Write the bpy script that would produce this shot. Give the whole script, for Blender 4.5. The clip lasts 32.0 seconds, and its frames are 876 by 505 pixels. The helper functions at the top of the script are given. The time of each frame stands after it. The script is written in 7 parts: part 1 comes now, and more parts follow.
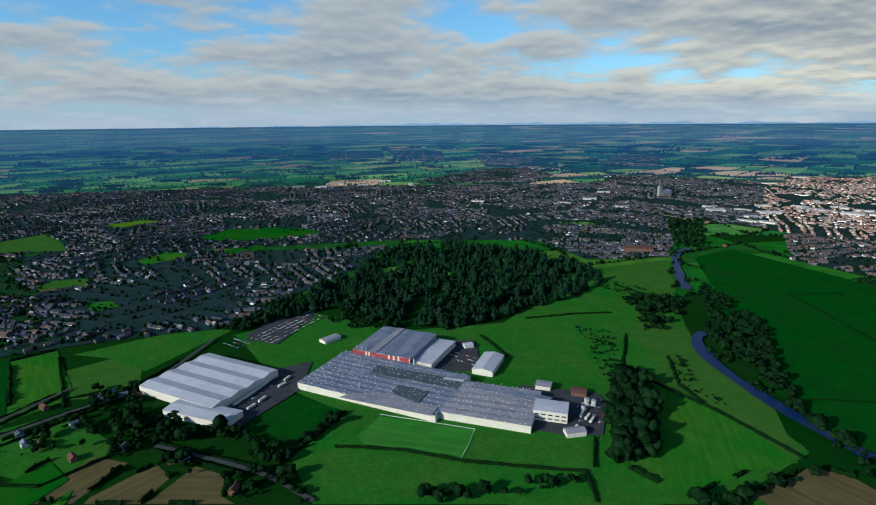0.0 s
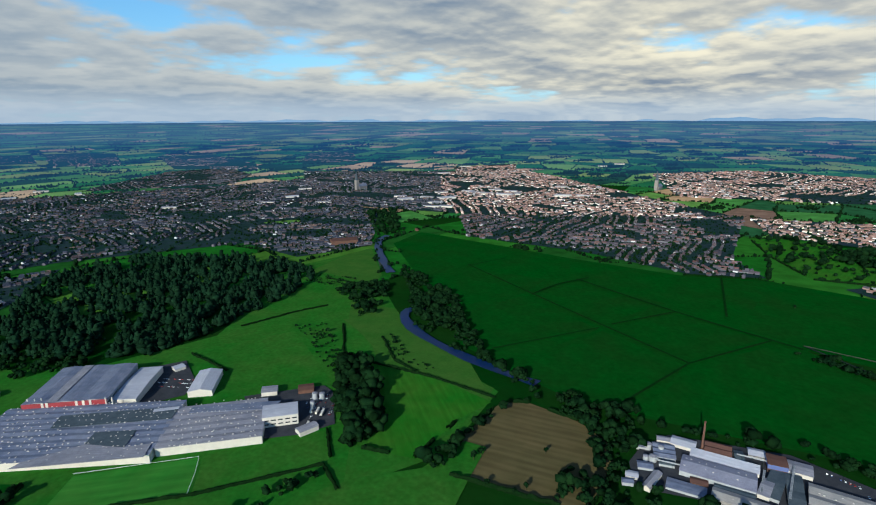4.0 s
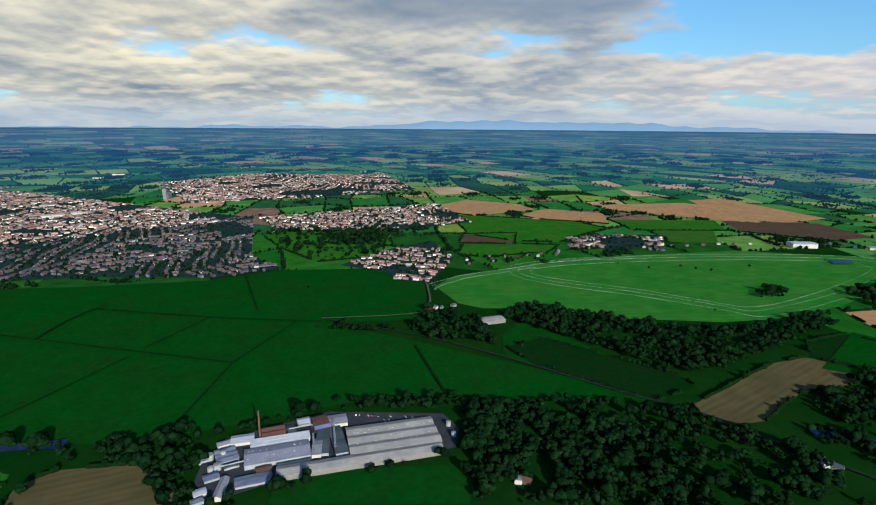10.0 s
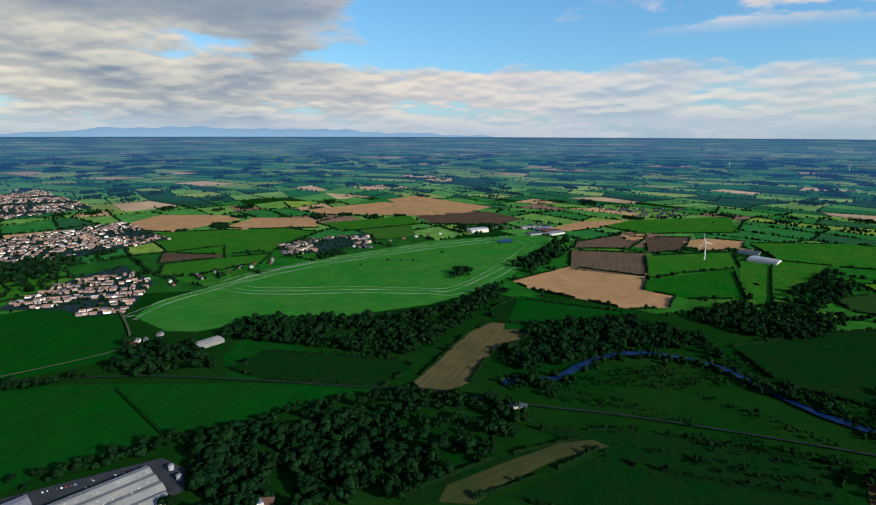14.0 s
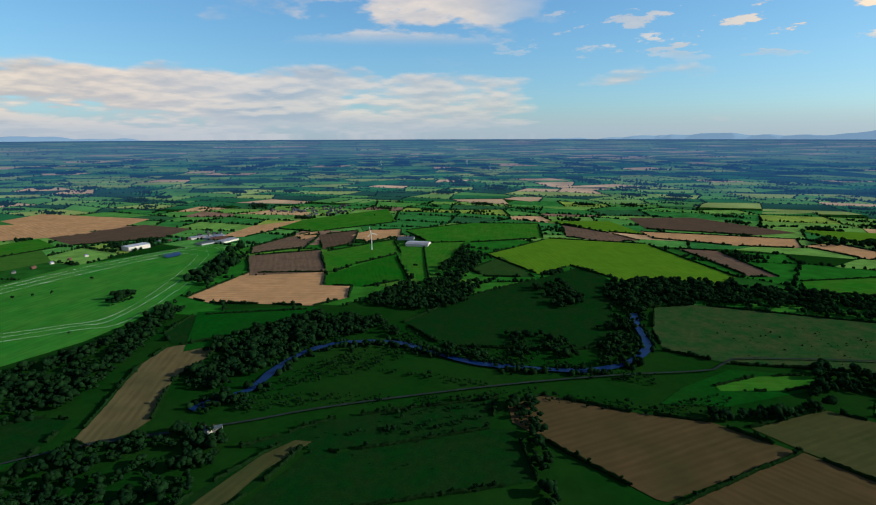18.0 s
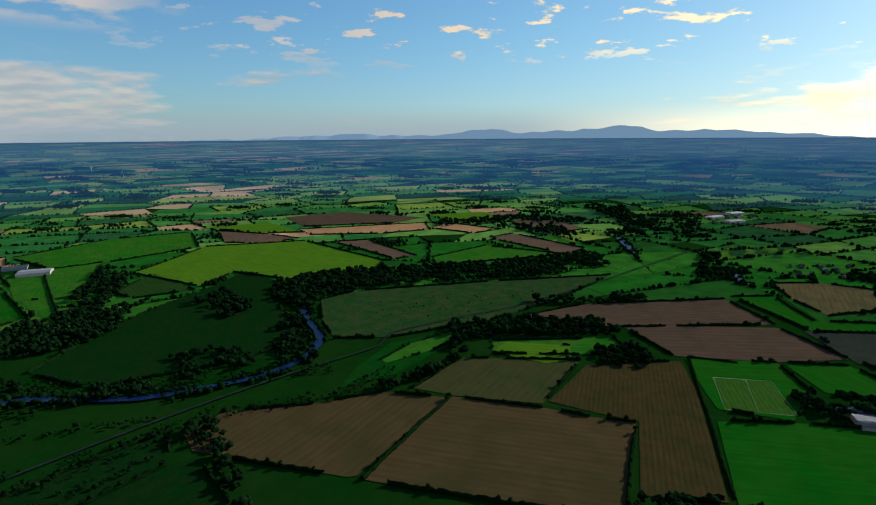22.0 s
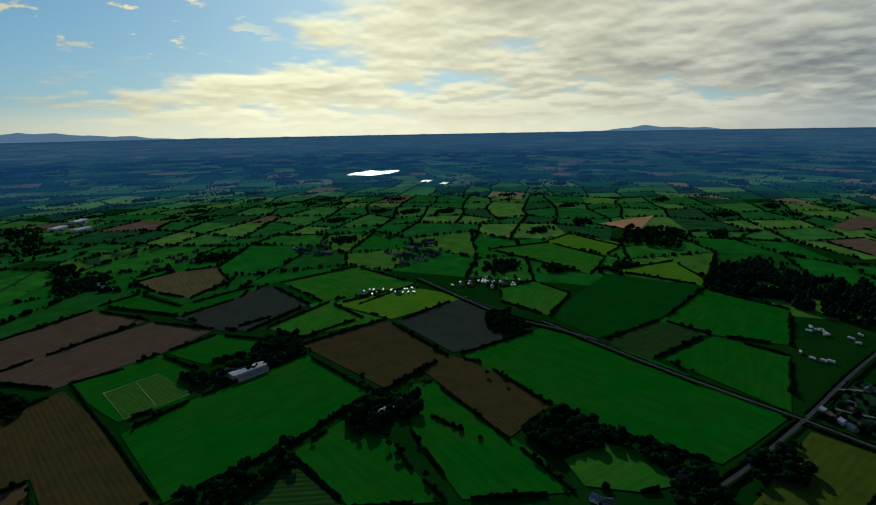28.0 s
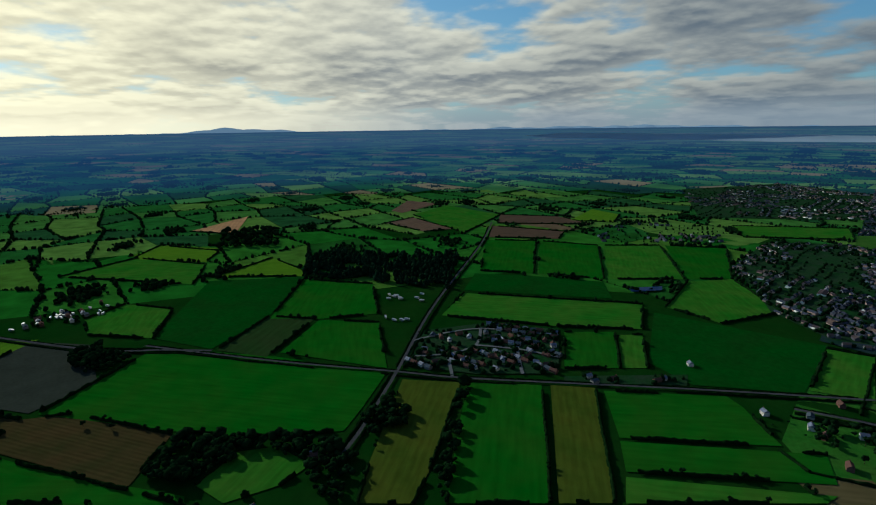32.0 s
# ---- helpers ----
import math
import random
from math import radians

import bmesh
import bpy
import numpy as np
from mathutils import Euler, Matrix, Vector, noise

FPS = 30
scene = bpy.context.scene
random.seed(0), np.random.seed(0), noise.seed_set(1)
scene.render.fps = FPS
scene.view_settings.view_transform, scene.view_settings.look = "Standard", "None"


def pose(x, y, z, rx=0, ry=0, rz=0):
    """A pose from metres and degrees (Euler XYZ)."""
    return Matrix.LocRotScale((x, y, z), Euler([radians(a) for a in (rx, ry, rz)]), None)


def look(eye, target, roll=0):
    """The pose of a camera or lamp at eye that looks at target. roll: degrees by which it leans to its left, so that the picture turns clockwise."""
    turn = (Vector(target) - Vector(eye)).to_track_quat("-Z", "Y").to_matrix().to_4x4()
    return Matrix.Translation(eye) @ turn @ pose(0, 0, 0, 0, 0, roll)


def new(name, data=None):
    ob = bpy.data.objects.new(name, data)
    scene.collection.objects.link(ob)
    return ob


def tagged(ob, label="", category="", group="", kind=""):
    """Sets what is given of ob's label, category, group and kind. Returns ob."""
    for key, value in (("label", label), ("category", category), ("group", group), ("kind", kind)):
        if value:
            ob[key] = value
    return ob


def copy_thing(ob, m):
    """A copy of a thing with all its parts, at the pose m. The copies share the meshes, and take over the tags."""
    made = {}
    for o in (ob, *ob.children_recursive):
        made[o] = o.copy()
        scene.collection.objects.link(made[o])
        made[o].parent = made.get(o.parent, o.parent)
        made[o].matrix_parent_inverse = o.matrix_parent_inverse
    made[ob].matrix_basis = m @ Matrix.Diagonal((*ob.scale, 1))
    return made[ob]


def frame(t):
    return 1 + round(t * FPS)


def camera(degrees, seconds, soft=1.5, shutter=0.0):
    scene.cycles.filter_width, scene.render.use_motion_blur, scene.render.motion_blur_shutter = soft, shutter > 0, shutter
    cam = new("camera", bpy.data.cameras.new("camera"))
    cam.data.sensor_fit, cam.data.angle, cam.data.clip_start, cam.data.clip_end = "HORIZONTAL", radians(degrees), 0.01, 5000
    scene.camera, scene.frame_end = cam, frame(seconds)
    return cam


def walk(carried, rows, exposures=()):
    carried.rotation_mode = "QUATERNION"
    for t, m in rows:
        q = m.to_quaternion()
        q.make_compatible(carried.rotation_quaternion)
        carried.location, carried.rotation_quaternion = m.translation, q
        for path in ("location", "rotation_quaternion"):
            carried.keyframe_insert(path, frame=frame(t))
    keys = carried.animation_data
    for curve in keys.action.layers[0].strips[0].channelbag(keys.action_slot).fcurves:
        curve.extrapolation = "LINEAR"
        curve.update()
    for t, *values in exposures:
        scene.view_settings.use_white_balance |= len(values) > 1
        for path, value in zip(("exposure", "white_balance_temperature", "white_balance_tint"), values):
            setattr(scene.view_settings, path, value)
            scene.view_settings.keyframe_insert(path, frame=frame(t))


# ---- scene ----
EYE = 360.0
cam = camera(77.66, 32.0, soft=1.15)
PATH = [
    (0.0, pose(0, 0, EYE, 76.39, 0.45, 0.00)),
    (0.5, pose(0, 0, EYE, 76.34, 0.49, -3.92)),
    (1.0, pose(0, 0, EYE, 76.30, 0.52, -7.61)),
    (1.5, pose(0, 0, EYE, 76.24, 0.52, -11.55)),
    (2.0, pose(0, 0, EYE, 76.19, 0.51, -15.36)),
    (2.5, pose(0, 0, EYE, 76.17, 0.51, -18.81)),
    (3.0, pose(0, 0, EYE, 76.09, 0.45, -22.47)),
    (3.5, pose(0, 0, EYE, 76.02, 0.35, -26.50)),
    (5.5, pose(0, 0, EYE, 76.08, -0.09, -43.59)),
    (6.0, pose(0, 0, EYE, 76.08, -0.07, -48.00)),
    (6.5, pose(0, 0, EYE, 76.12, -0.17, -52.03)),
    (7.0, pose(0, 0, EYE, 76.19, -0.29, -55.75)),
    (7.5, pose(0, 0, EYE, 76.29, -0.39, -59.28)),
    (8.0, pose(0, 0, EYE, 76.38, -0.46, -62.87)),
    (8.5, pose(0, 0, EYE, 76.47, -0.54, -66.65)),
    (9.0, pose(0, 0, EYE, 76.57, -0.57, -70.49)),
    (9.5, pose(0, 0, EYE, 76.66, -0.50, -74.79)),
    (10.0, pose(0, 0, EYE, 76.77, -0.42, -79.15)),
    (10.5, pose(0, 0, EYE, 76.90, -0.38, -83.62)),
    (11.0, pose(0, 0, EYE, 77.01, -0.36, -87.58)),
    (11.5, pose(0, 0, EYE, 77.14, -0.28, -90.99)),
    (12.0, pose(0, 0, EYE, 77.24, -0.27, -94.60)),
    (12.5, pose(0, 0, EYE, 77.34, -0.25, -98.22)),
    (13.0, pose(0, 0, EYE, 77.41, -0.21, -101.86)),
    (13.5, pose(0, 0, EYE, 77.47, -0.14, -105.51)),
    (14.0, pose(0, 0, EYE, 77.55, -0.18, -109.35)),
    (14.5, pose(0, 0, EYE, 77.59, -0.11, -113.29)),
    (16.5, pose(0, 0, EYE, 77.81, -0.04, -130.42)),
    (17.0, pose(0, 0, EYE, 77.83, -0.05, -134.62)),
    (17.5, pose(0, 0, EYE, 77.83, 0.10, -138.92)),
    (18.0, pose(0, 0, EYE, 77.79, 0.15, -143.16)),
    (18.5, pose(0, 0, EYE, 77.79, 0.18, -147.45)),
    (19.0, pose(0, 0, EYE, 77.76, 0.26, -151.65)),
    (19.5, pose(0, 0, EYE, 77.78, 0.25, -155.93)),
    (20.0, pose(0, 0, EYE, 77.79, 0.33, -159.89)),
    (20.5, pose(0, 0, EYE, 77.75, 0.35, -164.37)),
    (21.0, pose(0, 0, EYE, 77.75, 0.35, -169.04)),
    (21.5, pose(0, 0, EYE, 77.76, 0.35, -173.86)),
    (22.0, pose(0, 0, EYE, 77.75, 0.38, -178.44)),
    (22.5, pose(0, 0, EYE, 77.73, 0.29, -182.93)),
    (23.0, pose(0, 0, EYE, 77.72, 0.36, -187.82)),
    (23.5, pose(0, 0, EYE, 77.72, 0.38, -193.10)),
    (24.0, pose(0, 0, EYE, 77.72, 0.43, -198.21)),
    (24.5, pose(0, 0, EYE, 77.74, 0.47, -203.07)),
    (25.0, pose(0, 0, EYE, 77.71, 0.58, -208.02)),
    (25.5, pose(0, 0, EYE, 77.68, 0.60, -212.98)),
    (27.5, pose(0, 0, EYE, 77.35, 1.00, -234.87)),
    (28.0, pose(0, 0, EYE, 77.24, 1.03, -241.04)),
    (28.5, pose(0, 0, EYE, 77.11, 1.07, -247.15)),
    (29.0, pose(0, 0, EYE, 77.01, 1.07, -252.92)),
    (29.5, pose(0, 0, EYE, 76.92, 1.00, -258.37)),
    (30.0, pose(0, 0, EYE, 76.88, 1.01, -263.65)),
    (30.5, pose(0, 0, EYE, 76.83, 0.89, -268.66)),
    (31.0, pose(0, 0, EYE, 76.82, 0.84, -273.48)),
    (31.5, pose(0, 0, EYE, 76.80, 0.75, -278.03)),
    (32.0, pose(0, 0, EYE, 76.83, 0.72, -282.27)),
]
walk(cam, PATH, exposures=[(0.0, 0.08, 5750, -1), (6.0, 0.18, 5850, 1), (13.0, 0.18, 6050, 2), (18.0, 0.10, 6280, 3), (22.0, -0.15, 6280, 2),
                            (25.0, -0.78, 5780, -2), (28.0, -0.92, 5780, -4), (30.0, -0.9, 5850, -4), (32.0, -0.62, 5930, -3)])

# ---- light ----
SUN_WAY = Vector((-0.824, -0.566, 0.0))     # level direction towards the sun
SUN_HEIGHT = radians(22)
world = bpy.data.worlds.new("sky")
scene.world = world
world.use_nodes = True


def build_sky():
    nt = world.node_tree
    nt.nodes.clear()
    N, L = nt.nodes.new, nt.links.new

    def math_node(op, a, b=None, c=None, clamp=False):
        n = N("ShaderNodeMath")
        n.operation, n.use_clamp = op, clamp
        for i, v in enumerate((a, b, c)):
            if v is None:
                continue
            if isinstance(v, (int, float)):
                n.inputs[i].default_value = v
            else:
                L(v, n.inputs[i])
        return n.outputs[0]

    def ramp(v, a, b):
        n = N("ShaderNodeMapRange")
        n.interpolation_type = "SMOOTHSTEP"
        L(v, n.inputs[0])
        n.inputs[1].default_value, n.inputs[2].default_value = a, b
        return n.outputs[0]

    def mix(f, a, b):
        n = N("ShaderNodeMix")
        n.data_type = "RGBA"
        if isinstance(f, (int, float)):
            n.inputs[0].default_value = f
        else:
            L(f, n.inputs[0])
        for i, v in ((6, a), (7, b)):
            if isinstance(v, tuple):
                n.inputs[i].default_value = (*v, 1)
            else:
                L(v, n.inputs[i])
        return n.outputs[2]

    def dot(v, d):
        n = N("ShaderNodeVectorMath")
        n.operation = "DOT_PRODUCT"
        L(v, n.inputs[0])
        n.inputs[1].default_value = d
        return n.outputs["Value"]

    co = N("ShaderNodeTexCoord").outputs["Generated"]
    sep = N("ShaderNodeSeparateXYZ")
    L(co, sep.inputs[0])
    x, y, z = sep.outputs
    up = math_node("MAXIMUM", z, 0.0)
    # one turn round the horizon, from 0 to 1
    turn = math_node("FRACT", math_node("MULTIPLY_ADD", math_node("ARCTAN2", x, y), 1 / (2 * math.pi), 39 / 360))

    def band(stops):
        n = N("ShaderNodeValToRGB")
        el = n.color_ramp.elements
        while len(el) < len(stops):
            el.new(0.5)
        for e, (at, c) in zip(el, stops):
            e.position, e.color = at, (*(c if isinstance(c, tuple) else (c, c, c)), 1)
        L(turn, n.inputs[0])
        return n.outputs[0]

    def clouds(scale, detail, rough, shift, rise=0.0):
        c = N("ShaderNodeCombineXYZ")
        near = math_node("ADD", up, 0.16 + rise)
        L(math_node("DIVIDE", x, near), c.inputs[0])
        L(math_node("DIVIDE", y, near), c.inputs[1])
        L(math_node("MULTIPLY_ADD", up, 1.5, shift), c.inputs[2])
        n = N("ShaderNodeTexNoise")
        n.inputs["Scale"].default_value, n.inputs["Detail"].default_value = scale, detail
        n.inputs["Roughness"].default_value = rough
        L(c.outputs[0], n.inputs["Vector"])
        return n.outputs["Fac"]

    def heap(rise):
        broad = math_node("ADD", math_node("MULTIPLY", clouds(0.9, 3, 0.5, 3.0, rise), 0.52), math_node("MULTIPLY", clouds(2.3, 4, 0.5, 8.0, rise), 0.32))
        return math_node("ADD", broad, math_node("MULTIPLY", clouds(6.4, 4, 0.5, 13.0, rise), 0.13))

    body, above = heap(0.0), heap(0.008)
    high = band([(0, 0.60), (0.08, 0.64), (0.15, 0.70), (0.25, 0.80), (0.33, 0.76), (0.38, 0.50), (0.43, 0.28), (0.52, 0.18), (0.62, 0.16), (0.725, 0.20), (0.748, 0.64), (0.77, 0.80), (0.84, 0.80), (0.93, 0.72), (1, 0.55)])
    low = band([(0, 0.72), (0.30, 0.80), (0.40, 0.85), (0.46, 0.70), (0.53, 0.55), (0.585, 0.30), (0.63, 0.10), (0.68, 0.40), (0.72, 0.72), (0.80, 0.80), (0.92, 0.66), (1, 0.7)])
    cover = mix(ramp(z, 0.085, 0.13), low, high)
    # the sheet ends overhead, and a dark cloud hangs in the north-east
    cover = math_node("SUBTRACT", cover, math_node("MULTIPLY", math_node("MULTIPLY", ramp(z, 0.215, 0.26), 0.45), band([(0.72, 0.0), (0.75, 1.0), (0.9, 0.9), (1, 0.4)])))
    gloom = math_node("MULTIPLY", ramp(z, 0.145, 0.185), band([(0.285, 0.0), (0.31, 1.0), (0.37, 1.0), (0.392, 0.0)]))
    cover = math_node("ADD", cover, math_node("MULTIPLY", gloom, 0.22))
    dens = math_node("ADD", body, math_node("MULTIPLY_ADD", cover, 0.46, -0.23))
    mask = ramp(dens, 0.47, 0.575)
    puffs = math_node("MULTIPLY", ramp(clouds(3.9, 6, 0.60, 21.0), 0.56, 0.62), ramp(z, 0.10, 0.15))
    puffs = math_node("MULTIPLY", puffs, band([(0.5, 0.0), (0.56, 0.55), (0.6, 1.0), (0.71, 1.0), (0.74, 0.0)]))
    mask = math_node("MULTIPLY", mask, band([(0, 1.0), (0.42, 1.0), (0.48, 0.72), (0.6, 0.6), (0.66, 0.9), (0.7, 1.0)]))
    # one larger pink cloud stands alone in the south-east
    lone = math_node("MULTIPLY", ramp(clouds(2.1, 5, 0.55, 31.0), 0.46, 0.56), math_node("MULTIPLY", ramp(z, 0.145, 0.185), band([(0.45, 0.0), (0.475, 1.0), (0.515, 1.0), (0.54, 0.0)])))
    mask = math_node("MAXIMUM", mask, math_node("MAXIMUM", puffs, math_node("MULTIPLY", lone, 0.8)))
    relief = ramp(math_node("SUBTRACT", body, above), -0.060, 0.075)
    thick = ramp(body, 0.43, 0.60)
    bright = math_node("ADD", math_node("MULTIPLY", relief, 0.62), math_node("MULTIPLY_ADD", thick, -0.42, 0.42), clamp=True)
    bright = math_node("ADD", bright, band([(0.66, 0.0), (0.73, 0.12), (0.82, 0.10), (0.95, 0.04), (1, 0.0)]), clamp=True)
    bright = math_node("MULTIPLY", bright, math_node("MULTIPLY_ADD", gloom, -0.75, 1.0))
    bright = math_node("MAXIMUM", bright, math_node("MAXIMUM", math_node("MULTIPLY", puffs, 0.85), math_node("MULTIPLY", lone, 0.45)))
    sunny = ramp(dot(co, tuple((SUN_WAY * 0.97 + Vector((0, 0, 0.16))).normalized())), 0.62, 1.0)
    sky = N("ShaderNodeTexSky")
    sky.sky_type, sky.sun_disc = "NISHITA", False
    sky.sun_elevation, sky.sun_rotation = SUN_HEIGHT, math.atan2(SUN_WAY.x, SUN_WAY.y)
    sky.air_density, sky.dust_density, sky.ozone_density = 1.0, 0.6, 3.0
    bg = N("ShaderNodeVectorMath")
    bg.operation = "SCALE"
    L(sky.outputs[0], bg.inputs[0])
    bg.inputs["Scale"].default_value = 0.17
    soft = N("ShaderNodeVectorMath")
    soft.operation = "MULTIPLY_ADD"
    cool = N("ShaderNodeVectorMath")
    cool.operation = "MULTIPLY"
    L(bg.outputs[0], cool.inputs[0])
    cool.inputs[1].default_value = (0.62, 0.90, 1.20)
    L(cool.outputs[0], soft.inputs[0])
    soft.inputs[1].default_value, soft.inputs[2].default_value = (0.42, 0.42, 0.42), (1, 1, 1)
    tame = N("ShaderNodeVectorMath")
    tame.operation = "DIVIDE"
    L(cool.outputs[0], tame.inputs[0])
    L(soft.outputs[0], tame.inputs[1])
    lit = band([(0, (0.52, 0.50, 0.49)), (0.14, (0.56, 0.53, 0.50)), (0.25, (0.94, 0.79, 0.58)), (0.36, (0.70, 0.62, 0.54)), (0.45, (0.90, 0.72, 0.62)), (0.60, (1.0, 0.78, 0.60)),
                (0.68, (1.4, 1.18, 0.84)), (0.73, (2.2, 1.90, 1.28)), (0.79, (1.75, 1.50, 1.06)), (0.88, (1.2, 1.08, 0.90)), (1, (0.50, 0.50, 0.51))])
    shade = band([(0, (0.29, 0.33, 0.39)), (0.12, (0.27, 0.31, 0.37)), (0.25, (0.165, 0.205, 0.28)), (0.36, (0.20, 0.25, 0.34)), (0.45, (0.36, 0.40, 0.50)), (0.60, (0.5, 0.46, 0.46)),
                  (0.68, (0.8, 0.68, 0.52)), (0.73, (1.35, 1.12, 0.70)), (0.79, (0.70, 0.60, 0.46)), (0.88, (0.27, 0.29, 0.34)), (1, (0.13, 0.18, 0.26))])
    cloud = mix(bright, shade, lit)
    # thick grey deck added overhead, out of view, to dim the sky light
    cloud = mix(ramp(z, 0.26, 0.55), cloud, (0.07, 0.085, 0.115))
    air = mix(mask, tame.outputs[0], cloud)
    # pale bank of haze along the horizon
    low_air = ramp(z, 0.055, 0.004)
    haze = mix(sunny, (0.42, 0.48, 0.58), (1.9, 1.62, 1.18))
    air = mix(math_node("MULTIPLY", low_air, 0.7), air, haze)
    below = ramp(z, -0.005, -0.03)
    air = mix(below, air, (0.05, 0.09, 0.15))
    out, back = N("ShaderNodeOutputWorld"), N("ShaderNodeBackground")
    L(air, back.inputs[0])
    back.inputs[1].default_value = 1.0
    L(back.outputs[0], out.inputs[0])


build_sky()
sun = new("sun", bpy.data.lights.new("sun", "SUN"))
sun.data.energy, sun.data.angle, sun.data.color = 5.0, radians(0.6), (1.0, 0.90, 0.74)
sun.matrix_world = look((0, 0, 500), Vector((0, 0, 500)) - SUN_WAY * math.cos(SUN_HEIGHT) - Vector((0, 0, math.sin(SUN_HEIGHT))))

# ---- plan: the land beyond NEAR climbs gently towards the hills that ring it ----
NEAR, RIM = 2400.0, 4780.0


def warp(p):
    """Plan metres (n, 2 or 3) to places, and the size factor there."""
    p = np.asarray(p, float)
    d = np.hypot(p[:, 0], p[:, 1]) + 1e-6
    r = np.where(d > NEAR, NEAR + (RIM - NEAR) * (1 - np.exp(-np.maximum(d - NEAR, 0) / (RIM - NEAR))), d)
    s = r / d
    h = p[:, 2] if p.shape[1] > 2 else 0.0
    return np.c_[p[:, 0] * s, p[:, 1] * s, EYE * (1 - s) + h * s], s


def mesh_of(name, verts, faces, mats, parent=None, which=None, smooth=False):
    me = bpy.data.meshes.new(name)
    me.from_pydata(np.asarray(verts).tolist(), [], faces.tolist() if isinstance(faces, np.ndarray) else faces)
    for m in mats if isinstance(mats, (list, tuple)) else [mats]:
        me.materials.append(m)
    if which is not None:
        me.polygons.foreach_set("material_index", which)
    if smooth:
        me.polygons.foreach_set("use_smooth", [True] * len(me.polygons))
    me.update()
    ob = new(name, me)
    ob.parent = parent
    return ob


# ---- materials ----
def material(name, base, second=None, scale=0.05, rough=0.9, fine=0.0, spread=0.0, bump=0.0, stripes=None, metal=0.0, coords="Object", spots=None):
    m = bpy.data.materials.new(name)
    m.use_nodes = True
    nt = m.node_tree
    b = nt.nodes["Principled BSDF"]
    N, L = nt.nodes.new, nt.links.new
    b.inputs["Roughness"].default_value, b.inputs["Metallic"].default_value = rough, metal
    b.inputs["Specular IOR Level"].default_value = 0.5 if rough < 0.8 else 0.0
    second = second or tuple(v * 0.7 for v in base)
    if coords == "plan":
        at = N("ShaderNodeAttribute")
        at.attribute_name = "plan"
        co = at.outputs["Vector"]
    else:
        co = N("ShaderNodeTexCoord").outputs[coords]
    n = N("ShaderNodeTexNoise")
    n.inputs["Scale"].default_value, n.inputs["Detail"].default_value, n.inputs["Roughness"].default_value = scale, 6, 0.62
    L(co, n.inputs["Vector"])
    rmp = N("ShaderNodeMapRange")
    L(n.outputs["Fac"], rmp.inputs[0])
    rmp.inputs[1].default_value, rmp.inputs[2].default_value = 0.32, 0.68
    mx = N("ShaderNodeMix")
    mx.data_type = "RGBA"
    L(rmp.outputs[0], mx.inputs[0])
    mx.inputs[6].default_value, mx.inputs[7].default_value = (*base, 1), (*second, 1)
    col = mx.outputs[2]

    def darken(fac, amount):
        k = N("ShaderNodeMix")
        k.data_type, k.blend_type = "RGBA", "MULTIPLY"
        k.inputs[0].default_value = 1.0
        r = N("ShaderNodeMapRange")
        L(fac, r.inputs[0])
        r.inputs[3].default_value, r.inputs[4].default_value = 1 - amount, 1 + amount * 0.6
        L(col, k.inputs[6])
        L(r.outputs[0], k.inputs[7])
        return k.outputs[2]

    if fine:
        n2 = N("ShaderNodeTexNoise")
        n2.inputs["Scale"].default_value, n2.inputs["Detail"].default_value = scale * 14, 4
        if stripes:
            drag = N("ShaderNodeMapping")
            drag.inputs["Scale"].default_value = (0.1, 1, 1)
            L(co, drag.inputs[0])
            L(drag.outputs[0], n2.inputs["Vector"])
        else:
            L(co, n2.inputs["Vector"])
        col = darken(n2.outputs["Fac"], fine)
        n3 = N("ShaderNodeTexNoise")
        n3.inputs["Scale"].default_value, n3.inputs["Detail"].default_value = scale * 3.3, 5
        L(co, n3.inputs["Vector"])
        col = darken(n3.outputs["Fac"], fine * 0.7)
    if stripes:
        wv = N("ShaderNodeTexWave")
        wv.bands_direction = "Y"
        wv.inputs["Scale"].default_value, wv.inputs["Distortion"].default_value = stripes[0], 0.9
        wv.inputs["Detail"].default_value, wv.inputs["Detail Scale"].default_value = 2.0, 0.4
        mp = N("ShaderNodeMapping")
        mp.inputs["Rotation"].default_value = (0, 0, radians(stripes[1]))
        L(co, mp.inputs[0])
        L(mp.outputs[0], wv.inputs["Vector"])
        col = darken(wv.outputs["Fac"], stripes[2])
    if spots:
        rnd = N("ShaderNodeObjectInfo").outputs["Random"] if spots == "object" else N("ShaderNodeNewGeometry").outputs["Random Per Island"]
        col = darken(rnd, spread)
    if bump:
        bp = N("ShaderNodeBump")
        bp.inputs["Strength"].default_value, bp.inputs["Distance"].default_value = 0.5, bump
        L(n.outputs["Fac"], bp.inputs["Height"])
        L(bp.outputs[0], b.inputs["Normal"])
    L(col, b.inputs["Base Color"])
    return m


